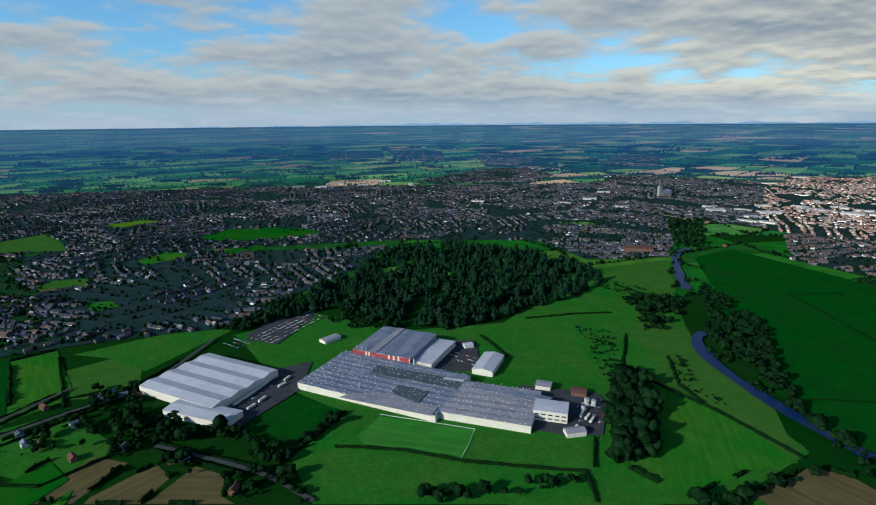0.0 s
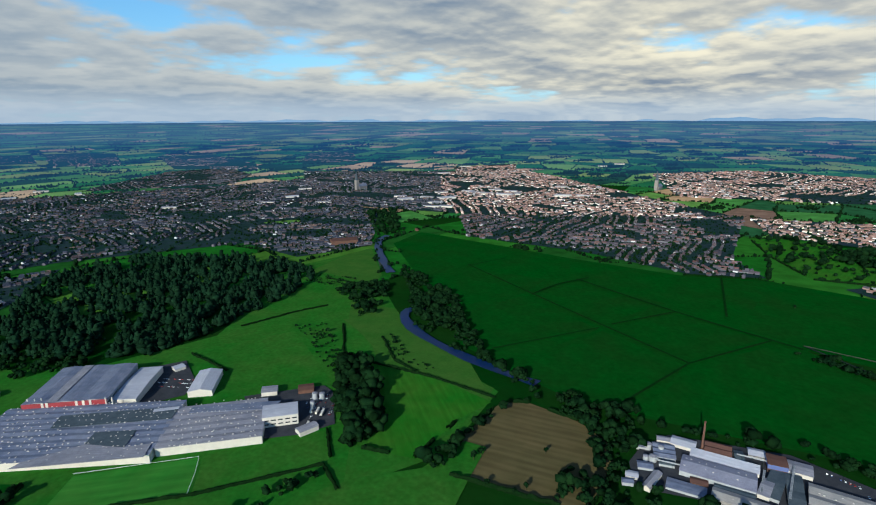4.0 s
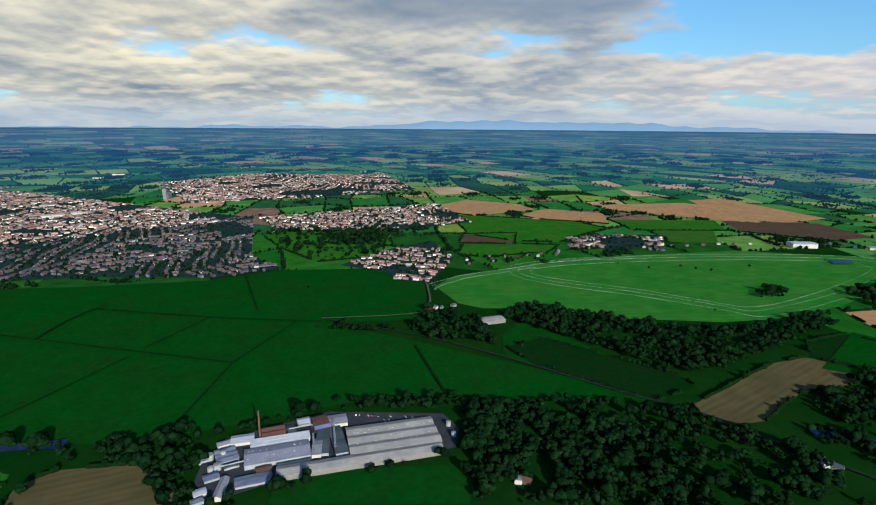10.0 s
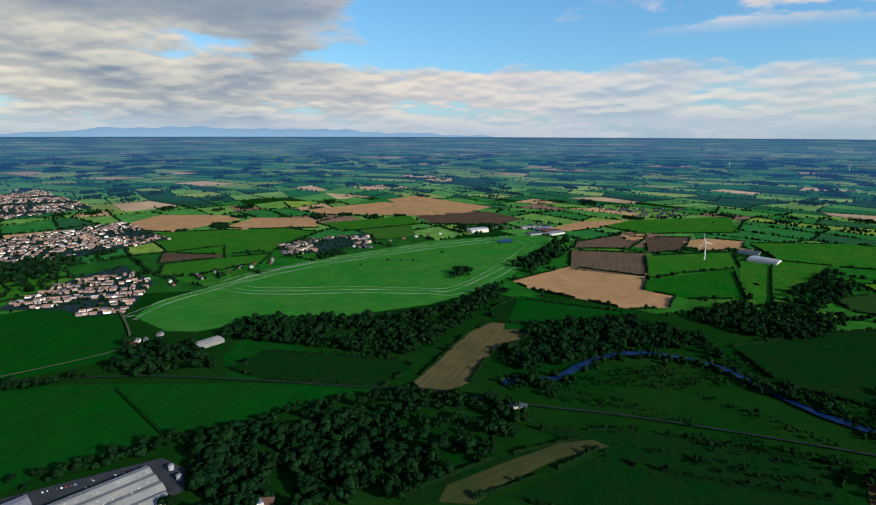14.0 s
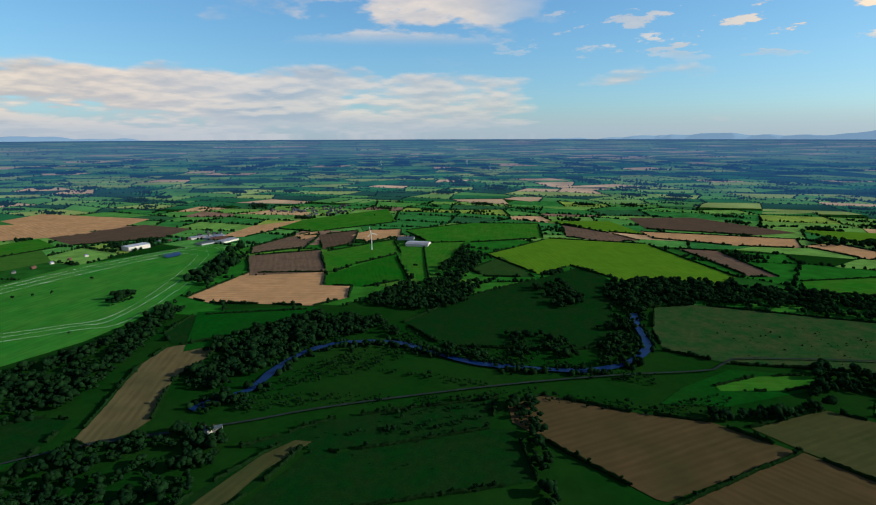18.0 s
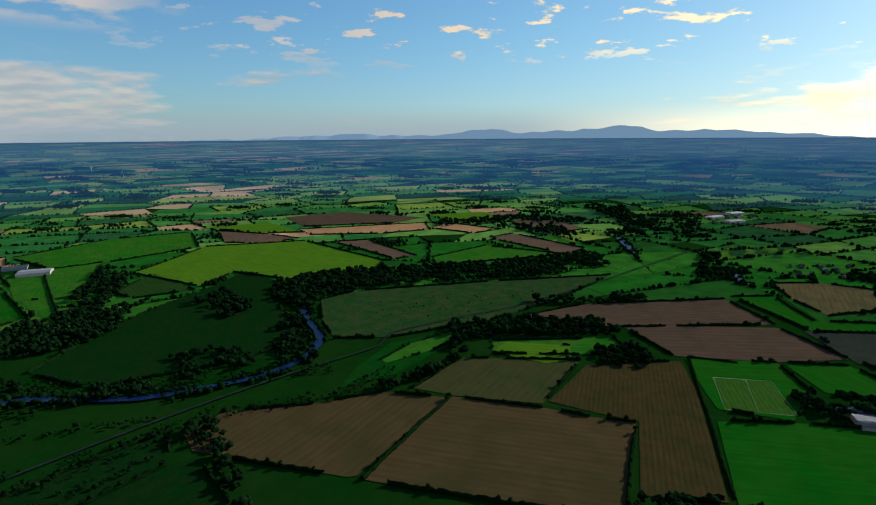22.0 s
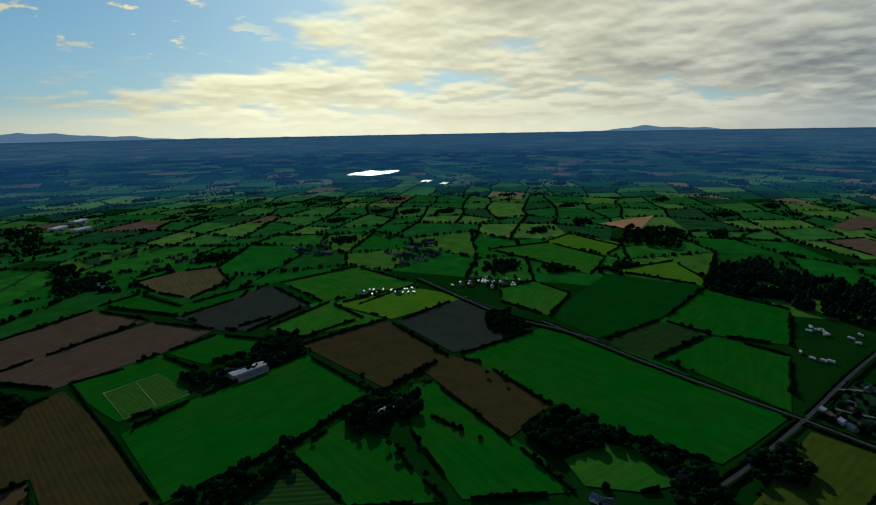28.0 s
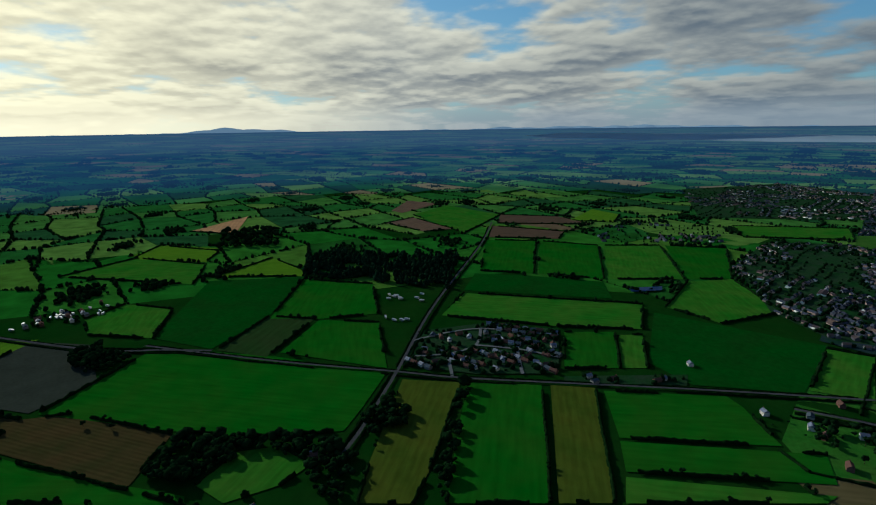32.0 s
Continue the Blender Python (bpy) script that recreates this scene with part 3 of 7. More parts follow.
def strip(name, pts, width, mat, lift):
    """A band of even width along a bent line."""
    p = np.array(pts, float)
    fine = [p[0]]
    for k in range(len(p) - 1):
        a, b, c, d = p[max(k - 1, 0)], p[k], p[k + 1], p[min(k + 2, len(p) - 1)]
        m = max(2, int(np.hypot(*(c - b)) / 25))
        for t in np.linspace(0, 1, m + 1)[1:]:
            fine.append(0.5 * (2 * b + (c - a) * t + (2 * a - 5 * b + 4 * c - d) * t * t + (3 * b - a - 3 * c + d) * t ** 3))
    p = np.array(fine)
    g = np.gradient(p, axis=0)
    g /= np.hypot(g[:, 0], g[:, 1])[:, None] + 1e-9
    side = np.c_[-g[:, 1], g[:, 0]] * width / 2
    side *= 1 + 0.18 * np.sin(np.arange(len(p)) * 1.3)[:, None] * (name == "river")
    v, _ = warp(np.r_[p + side, p - side])
    d = np.hypot(p[:, 0], p[:, 1])
    v[:, 2] += lift + np.r_[d, d] * 0.0016
    n = len(p)
    return mesh_of(name, v, [[k, k + n, k + n + 1, k + 1][::-1] for k in range(n - 1)], mat), p


def road(sort, pts, width):
    names = {"road": ("road", "grey asphalt country road with pale verges", ROAD), "track": ("farm_track", "pale gravel farm track along the meadows", TRACK),
             "street": ("street", "pale asphalt street between village houses", STREET),
             "ditch": ("drainage_ditch", "dark rush-grown drainage ditch between meadows", FIELD["shademeadow"]),
             "rail": ("railway_bed", "dark gravel railway bed along the river", RAILBED)}
    name, words, mat = names[sort]
    ob, p = strip(name, pts, width, mat, 1.5)
    tagged(ob, words, "ditch" if sort == "ditch" else "road", kind="structure")
    if sort == "road":
        for side in (-1, 1):
            g = np.gradient(p, axis=0)
            g /= np.hypot(g[:, 0], g[:, 1])[:, None] + 1e-9
            q = p + np.c_[-g[:, 1], g[:, 0]] * side * (width / 2 + 4)
            ROADSIDE.extend((tuple(a), tuple(b)) for a, b in zip(q[::4], q[4::4]) if rng.random() < 0.8)


def river(sort, pts, width, banks=(-1, 1), thick=-0.12):
    ob, p = strip("river", pts, width, WATER, 1.3)
    tagged(ob, "blue winding river between wooded banks", "river", kind="structure")
    c, w = [], []
    for side in banks:
        for a, b in zip(p, p[1:]):
            u = (b - a) / (np.hypot(*(b - a)) + 1e-9)
            if noise.noise((a[0] / 60, a[1] / 60, side * 3.0)) > thick:
                for _ in range(int(np.hypot(*(b - a)) / 4)):
                    c.append(a + (b - a) * rng.random() + np.array((-u[1], u[0])) * side * (width * 0.45 + rng.gamma(1.6, 3.0)))
                    w.append(rng.uniform(1.8, 5.4))
    c, w = np.array(c), np.array(w)
    cw, k = warp(np.c_[c, w * 0.7])
    tagged(clumps("bank_bushes", cw, np.c_[w, w, w * 1.15] * k[:, None], LEAF), "dark bushes and alders along the river bank", "bushes", kind="stuff")


def lake(sort, pts):
    ob = sheet("lake" if sort == "lake" else "pond", pts, SANDS if sort == "sea" else LAKE if sort == "lake" else WATER, 2.5 if math.dist((0, 0), pts[0]) < 9000 else 20.0)
    tagged(ob, "pale tidal water and sands along the far coast" if sort == "sea" else "still bright water among fields", "water", kind="structure")


# ---- plants ----
def ico(sub):
    bm = bmesh.new()
    bmesh.ops.create_icosphere(bm, subdivisions=sub, radius=1)
    v = np.array([q.co[:] for q in bm.verts])
    f = np.array([[q.index for q in g.verts] for g in bm.faces])
    bm.free()
    return v, f


ICO, ICO2 = ico(1), ico(2)
OCTA = (np.array([(1, 0, 0), (0, 1, 0), (-1, 0, 0), (0, -1, 0), (0, 0, 1), (0, 0, -0.6)], float),
        np.array([(0, 1, 4), (1, 2, 4), (2, 3, 4), (3, 0, 4), (1, 0, 5), (2, 1, 5), (3, 2, 5), (0, 3, 5)]))


def clumps(name, centres, sizes, mat, shape=ICO, rough=0.4, parent=None):
    """Many ragged leaf clumps in one mesh: centres (n, 3) in places, sizes (n, 3)."""
    sv, sf = shape
    n, m = len(centres), len(sv)
    jit = 1 + rng.uniform(-rough, rough, (n, m, 1))
    turn = rng.uniform(0, 2 * np.pi, n)
    c, s = np.cos(turn)[:, None], np.sin(turn)[:, None]
    v = sv[None] * jit
    v = np.stack([v[..., 0] * c - v[..., 1] * s, v[..., 0] * s + v[..., 1] * c, v[..., 2]], -1)
    v = v * np.asarray(sizes)[:, None, :] + np.asarray(centres)[:, None, :]
    f = sf[None] + (np.arange(n) * m)[:, None, None]
    me = bpy.data.meshes.new(name)
    nv, nf = n * m, n * len(sf)
    me.vertices.add(nv)
    me.vertices.foreach_set("co", v.reshape(-1))
    me.loops.add(nf * 3)
    me.loops.foreach_set("vertex_index", f.reshape(-1).astype(np.int32))
    me.polygons.add(nf)
    me.polygons.foreach_set("loop_start", np.arange(0, nf * 3, 3, dtype=np.int32))
    me.materials.append(mat)
    me.update(calc_edges=True)
    me.validate()
    ob = new(name, me)
    ob.parent = parent
    return ob


def wood(sort, poly):
    q = np.array(poly, float)
    lo, hi = q.min(0), q.max(0)
    far = np.hypot(*q.mean(0))
    gap = {"conifer": 8.0, "broad": 9.5, "poplar": 8.0, "scrub": 7.0, "park": 10.0, "open": 8.5, "sparse": 9.0}[sort] * (1 if far < 1500 else 1.6 if far < 2600 else 3.0)
    nx, ny = (np.maximum(1, (hi - lo) / gap)).astype(int)
    gx, gy = np.meshgrid(np.linspace(lo[0], hi[0], nx + 1), np.linspace(lo[1], hi[1], ny + 1))
    p = np.c_[gx.ravel(), gy.ravel()] + rng.uniform(-0.45, 0.45, (gx.size, 2)) * gap
    p = p[inside(poly, p)]
    p = p[rng.random(len(p)) < (0.12 if sort == "sparse" else 0.34 if sort == "park" else 0.78 if sort == "open" else 0.5 if sort == "scrub" else 0.93)]
    lump = np.array([noise.noise((x / 34, y / 34, 1.7)) for x, y in p])
    p = p[lump > (-0.22 if sort == "open" else -0.08 if sort == "conifer" else -0.34 if sort in ("broad", "conifer") else -2)]
    if len(p) == 0:
        return
    swell = np.array([1 + 0.5 * noise.noise((x / 22, y / 22, 9.1)) for x, y in p])
    TAKEN.append(poly)
    g = gap / 9.5
    tall = swell * rng.choice([0.6, 0.8, 0.95, 1.1, 1.45], len(p)) * rng.uniform(0.85, 1.15, len(p)) * {"conifer": 14, "broad": 11.5, "poplar": 17, "scrub": 4.5, "park": 10, "open": 10, "sparse": 2.6}[sort] * max(1, g * 0.8)
    cs, ss = [], []
    if sort == "conifer":
        for h, w in ((0.30, 0.42), (0.55, 0.33), (0.80, 0.19)):
            cs.append(np.c_[p + rng.normal(0, 0.4, p.shape), tall * h])
            ss.append(np.c_[tall * w, tall * w, tall * 0.27])
    else:
        for k in range(8 if far < 1500 else 3):
            a = rng.uniform(0, 6.28, len(p))
            r = tall * (0.26 if k else 0.0) * rng.uniform(0.6, 1.1, len(p))
            cs.append(np.c_[p[:, 0] + np.cos(a) * r, p[:, 1] + np.sin(a) * r, tall * (rng.uniform(0.2 if sort == "poplar" else 0.42, 0.8 if sort == "poplar" else 0.7, len(p)) if k else 0.62)])
            w = tall * rng.uniform(0.17, 0.32, len(p)) * (1 if far < 1500 else 1.4)
            ss.append(np.c_[w, w, w * 0.9])
    c, s = np.concatenate(cs), np.concatenate(ss)
    cw, k = warp(c)
    words = {"conifer": "dense dark conifer plantation", "broad": "dense broadleaf wood with uneven crowns", "poplar": "tall dark poplars standing close together", "park": "parkland trees scattered over mown grass", "scrub": "low scrub of bushes on rough grass", "sparse": "scattered bushes on rough grass", "open": "open wood with gaps between dark crowns"}
    ob = clumps("wood", cw, s * k[:, None], NEEDLE if sort == "conifer" else LEAF)
    tagged(ob, words[sort], "wood", kind="stuff")


HEDGED = {}
HEDGE_COUNT, FAR_HEDGE = [0], ([], [])


def hedge_line(a, b, high=2.2, apart=True):
    a, b = np.array(a, float), np.array(b, float)
    n = max(2, int(np.hypot(*(b - a)) / 4.0))
    t = np.linspace(0, 1, n + 1)
    p = a + (b - a) * t[:, None]
    keep = []
    for x, y in p:
        cell = (int(x // 14), int(y // 14))
        near = any((cell[0] + i, cell[1] + j) in HEDGED for i in (-1, 0, 1) for j in (-1, 0, 1))
        keep.append(not (near and apart))
    for (x, y), k in zip(p, keep):
        if k:
            HEDGED[(int(x // 14), int(y // 14))] = 1
    if sum(keep) < 3:
        return None
    p = p[np.array(keep)]
    u = (b - a) / np.hypot(*(b - a))
    side = np.array([-u[1], u[0]])
    m = len(p)
    wob = np.cumsum(rng.normal(0, 0.25, m))
    wob -= np.linspace(wob[0], wob[-1], m)
    p = p + side * wob[:, None]
    h = high * rng.uniform(0.7, 1.35, m)
    w = rng.uniform(1.3, 2.7, m)
    ring = [(-1.0, 0.0), (-0.9, 0.6), (-0.3, 1.0), (0.35, 0.95), (0.95, 0.55), (1.0, 0.0)]
    v = np.concatenate([np.c_[p + side * (w * rx)[:, None], h * rz - 0.1] + rng.normal(0, 0.12, (m, 3)) for rx, rz in ring])
    vw, _ = warp(v)
    vw[:, 2] += 0.3
    f = []
    for k in range(m - 1):
        if np.hypot(*(p[k + 1] - p[k])) > 9:
            continue
        for r in range(5):
            f.append([r * m + k, (r + 1) * m + k, (r + 1) * m + k + 1, r * m + k + 1])
    if HEDGE_COUNT[0] < 290 and np.hypot(*p.mean(0)) < 1300:
        HEDGE_COUNT[0] += 1
        ob = mesh_of("hedge", vw, f, HEDGE)
        tagged(ob, "clipped dark green hedge along a field edge", "hedge", "field hedges")
    else:
        n0 = sum(len(q) for q in FAR_HEDGE[0])
        FAR_HEDGE[0].append(vw)
        FAR_HEDGE[1].extend([[i + n0 for i in g] for g in f])
    return p


def tree_model(seed):
    """Trunk, limbs and a ragged crown, ten metres high."""
    r = np.random.default_rng(seed)
    root = new("tree")
    bm = bmesh.new()
    bmesh.ops.create_cone(bm, cap_ends=True, segments=7, radius1=0.35, radius2=0.14, depth=5.0, matrix=Matrix.Translation((0, 0, 2.4)))
    for k in range(4):
        a = k * 1.6 + r.uniform(0, 0.8)
        m = Matrix.Translation((0, 0, 3.4 + 0.3 * k)) @ Matrix.Rotation(a, 4, "Z") @ Matrix.Rotation(0.8, 4, "Y") @ Matrix.Translation((0, 0, 1.4))
        bmesh.ops.create_cone(bm, cap_ends=True, segments=5, radius1=0.14, radius2=0.05, depth=2.8, matrix=m)
    me = bpy.data.meshes.new("trunk")
    bm.to_mesh(me)
    bm.free()
    me.materials.append(BARK)
    new("trunk", me).parent = root
    c, s = [], []
    for k in range(26):
        a, e = r.uniform(0, 6.28), r.uniform(-0.5, 1.4)
        d = r.uniform(1.2, 3.1)
        c.append((math.cos(a) * math.cos(e) * d, math.sin(a) * math.cos(e) * d, 6.0 + math.sin(e) * d * 1.1))
        q = r.uniform(0.8, 1.6)
        s.append((q, q, q * 0.85))
    clumps("crown", np.array(c), np.array(s), LEAF, parent=root, rough=0.35)
    tagged(root, "broadleaf tree with a ragged dark green crown", "tree", "trees in the fields")
    return root


TREES = []


def lone_tree(at, size=1.0):
    if not TREES:
        TREES.extend(tree_model(k) for k in (3, 5, 8))
        TREES.append(0)
    k = TREES[3]
    TREES[3] += 1
    (x, y, z), s = warp([at])[0][0], warp([at])[1][0]
    m = pose(x, y, z - 0.1, 0, 0, rng.uniform(0, 360))
    q = size * s * rng.uniform(0.75, 1.25)
    if k < 3:
        TREES[k].matrix_basis = m
        TREES[k].scale = (q, q, q)
    else:
        src = TREES[k % 3]
        ob = copy_thing(src, m)
        ob.scale = (q, q, q)


# ---- buildings ----
def box(bm, lo, hi):
    x0, y0, z0 = lo
    x1, y1, z1 = hi
    v = [bm.verts.new(c) for c in ((x0, y0, z0), (x1, y0, z0), (x1, y1, z0), (x0, y1, z0), (x0, y0, z1), (x1, y0, z1), (x1, y1, z1), (x0, y1, z1))]
    for f in ((3, 2, 1, 0), (4, 5, 6, 7), (0, 1, 5, 4), (1, 2, 6, 5), (2, 3, 7, 6), (3, 0, 4, 7)):
        bm.faces.new([v[i] for i in f])


def part(name, bm, mat, parent, label=""):
    me = bpy.data.meshes.new(name)
    bm.to_mesh(me)
    bm.free()
    me.materials.append(mat)
    ob = new(name, me)
    ob.parent = parent
    if label:
        tagged(ob, label)
    return ob


def part_box(name, lo, hi, mat, parent, label=""):
    bm = bmesh.new()
    box(bm, lo, hi)
    return part(name, bm, mat, parent, label)


def building(name, x, y, long, wide, turn, eaves, rise, bays, sort):
    """A hall of several gabled bays; ridges run along its length."""
    root = new(name)
    (px, py, pz), s = warp([(x, y)])[0][0], warp([(x, y)])[1][0]
    root.matrix_basis = pose(px, py, pz, 0, 0, turn)
    root.scale = (s, s, s)
    # cream-roofed halls get the greyer wall as painted shade
    wall = WALL["brick"] if sort == "brick" else WALL["stone"] if sort == "cream" else WALL["white"] if name == "factory_hall" else WALL["grey"] if sort in ("slate", "lilac", "dark") else WALL["white"]
    lx, ly, t = long / 2, wide / 2, 0.4
    part_box("wall", (-lx, -ly, 0), (lx, -ly + t, eaves), wall, root)
    part_box("wall", (-lx, ly - t, 0), (lx, ly, eaves), wall, root)
    step = wide / bays
    for sx in (-1, 1):
        bm = bmesh.new()
        out = [(-ly + t, 0), (ly - t, 0), (ly - t, eaves)]
        for k in range(bays - 1, -1, -1):
            y0 = -ly + k * step
            out += [(y0 + step / 2, eaves + rise - 0.1), (max(y0, -ly + t), eaves)]
        a = [bm.verts.new((sx * lx, u, h)) for u, h in out]
        b = [bm.verts.new((sx * (lx - t), u, h)) for u, h in out]
        bm.faces.new(a if sx < 0 else a[::-1])
        bm.faces.new(b[::-1] if sx < 0 else b)
        for k in range(len(a)):
            n = (k + 1) % len(a)
            bm.faces.new((a[k], a[n], b[n], b[k]) if sx > 0 else (a[n], a[k], b[k], b[n]))
        part("wall", bm, wall, root)
    for k in range(bays):
        y0 = -ly + k * step
        bm = bmesh.new()
        o = 0.5
        prof = [(y0 - (o if k == 0 else 0), eaves - 0.05), (y0 + step / 2, eaves + rise), (y0 + step + (o if k == bays - 1 else 0), eaves - 0.05)]
        top = [[bm.verts.new((sx * (lx + o), u, h + 0.35)) for u, h in prof] for sx in (-1, 1)]
        low = [[bm.verts.new((sx * (lx + o), u, h)) for u, h in prof] for sx in (-1, 1)]
        for q in range(2):
            bm.faces.new((top[0][q], top[1][q], top[1][q + 1], top[0][q + 1]))
            bm.faces.new((low[0][q + 1], low[1][q + 1], low[1][q], low[0][q]))
            for sx, fl in ((0, 1), (1, -1)):
                bm.faces.new((top[sx][q], top[sx][q + 1], low[sx][q + 1], low[sx][q])[::fl])
        bm.faces.new((top[1][0], top[0][0], low[0][0], low[1][0]))
        bm.faces.new((top[0][2], top[1][2], low[1][2], low[0][2]))
        bmesh.ops.recalc_face_normals(bm, faces=bm.faces)
        part("roof", bm, ROOF[sort], root)
    TAKEN.append([(x + math.cos(radians(turn)) * a * lx - math.sin(radians(turn)) * b * ly, y + math.sin(radians(turn)) * a * lx + math.cos(radians(turn)) * b * ly)
                  for a, b in ((-1, -1), (1, -1), (1, 1), (-1, 1))])
    words = {"white": "large white metal-clad", "slate": "long blue-grey roofed", "pale": "pale grey roofed", "cream": "cream sheet-roofed", "lilac": "lilac-grey roofed", "dark": "dark bitumen-roofed", "brick": "red-brown brick"}
    tagged(root, words[sort] + " " + name.replace("_", " ") + (" with %d roof ridges" % bays if bays > 1 else " with a low ridge"), name.split("_")[-1])
    return root


def roof_section(root, corners, z, mat, name="roof_section", thick=0.4, label=""):
    """A slab of other roofing laid over a hall; corners in plan metres."""
    inv = root.matrix_basis.inverted()
    bm = bmesh.new()
    a = [bm.verts.new(inv @ Vector((x, y, z))) for x, y in corners]
    b = [bm.verts.new(inv @ Vector((x, y, z + thick))) for x, y in corners]
    bm.faces.new(a[::-1])
    bm.faces.new(b)
    for k in range(len(a)):
        n = (k + 1) % len(a)
        bm.faces.new((a[k], a[n], b[n], b[k]))
    bmesh.ops.recalc_face_normals(bm, faces=bm.faces)
    return part(name, bm, mat, root, label)


VENT = {}


def roof_vents(root, long, wide, z, nx, ny, miss=0.35):
    """Small white roof lights and vents in loose rows."""
    if not VENT:
        bm = bmesh.new()
        box(bm, (-0.9, -0.55, 0), (0.9, 0.55, 0.5))
        bmesh.ops.bevel(bm, geom=[e for e in bm.edges if e.verts[0].co.z > 0.2 and e.verts[1].co.z > 0.2], offset=0.15, segments=1, affect="EDGES")
        VENT["mesh"] = bpy.data.meshes.new("roof_vent")
        bm.to_mesh(VENT["mesh"])
        bm.free()
        VENT["mesh"].materials.append(WALL["white"])
    for i in range(nx):
        for j in range(ny):
            if rng.random() > miss:
                ob = new("roof_vent", VENT["mesh"])
                ob.parent = root
                ob.matrix_basis = pose(-long / 2 + long * (i + 0.5 + rng.normal(0, 0.22)) / nx, -wide / 2 + wide * (j + 0.5 + rng.normal(0, 0.16)) / ny, z, 0, 0, rng.choice([0, 90]))


def house_model(k):
    root = new("house")
    w, l, h, r = ((7.5, 9.0, 5.0, 3.0), (7.0, 12.0, 4.6, 2.8), (8.0, 10.5, 4.8, 2.6))[k]
    white = (WALL["white"], WALL["brick"], WALL["stone"])[k]
    bm = bmesh.new()
    box(bm, (-l / 2, -w / 2, 0), (l / 2, w / 2, h))
    wall = part("wall", bm, white, root)
    bm = bmesh.new()
    for sy in (-1, 1):
        a = [bm.verts.new(c) for c in ((-l / 2 - 0.3, sy * (w / 2 + 0.4), h - 0.1), (l / 2 + 0.3, sy * (w / 2 + 0.4), h - 0.1), (l / 2 + 0.3, 0, h + r), (-l / 2 - 0.3, 0, h + r))]
        bm.faces.new(a if sy < 0 else a[::-1])
    for sx in (-1, 1):
        a = [bm.verts.new(c) for c in ((sx * l / 2, -w / 2, h), (sx * l / 2, w / 2, h), (sx * l / 2, 0, h + r - 0.1))]
        bm.faces.new(a if sx > 0 else a[::-1])
    part("roof", bm, (ROOF["slate"], ROOF["brick"], ROOF["dark"])[k], root)
    part_box("chimney", (l / 2 - 1.2, -0.4, h + r - 1.0), (l / 2 - 0.3, 0.4, h + r + 1.1), WALL["brick"], root)
    for sy in (-1, 1):
        for u in (-0.28, 0.28):
            for z in (2.9,):
                part_box("window", (u * l - 0.6, sy * (w / 2 + 0.03) - 0.03, z), (u * l + 0.6, sy * (w / 2 + 0.03) + 0.03, z + 1.2), GLASS, wall)
    tagged(root, ("white rendered house with a blue-grey slate roof", "red brick house with a brown tiled roof", "grey stone house with a dark roof")[k], "house", "houses")
    return root


HOUSES = []


def lone_house(at, turn=None):
    if not HOUSES:
        HOUSES.extend([house_model(0), house_model(1), house_model(2), 0])
    k = HOUSES[3]
    HOUSES[3] += 1
    p, s = warp([at])
    m = pose(*p[0], 0, 0, rng.uniform(0, 180) if turn is None else turn)
    if k < 3:
        HOUSES[k].matrix_basis = m
        HOUSES[k].scale = (s[0],) * 3
    else:
        copy_thing(HOUSES[(0, 1, 0, 2, 1)[k % 5]], m).scale = (s[0],) * 3
    TAKEN.append([(at[0] - 7, at[1] - 7), (at[0] + 7, at[1] - 7), (at[0] + 7, at[1] + 7), (at[0] - 7, at[1] + 7)])


SINGLE = [0]


PARKS = [
    ("dry", [(-1370, 1657), (-1309, 1784), (-1173, 1650), (-1079, 1536), (-1252, 1507)]),
    ("lush", [(-767, 1719), (-721, 1837), (-558, 1870), (-430, 1825), (-377, 1748), (-505, 1684), (-704, 1650)]),
    ("pasture", [(-810, 1411), (-776, 1512), (-710, 1490), (-697, 1444), (-765, 1369)]),
    ("dry", [(-925, 1178), (-904, 1231), (-832, 1243), (-802, 1175), (-869, 1136)]),
    ("lush", [(-627, 1521), (-528, 1589), (-498, 1545), (-583, 1466)]),
    ("yellow", [(-1219, 1929), (-1115, 2037), (-1032, 1998), (-1118, 1893)]),
    ("pasture", [(-728, 1058), (-681, 1075), (-643, 1039), (-680, 1007)]),
]


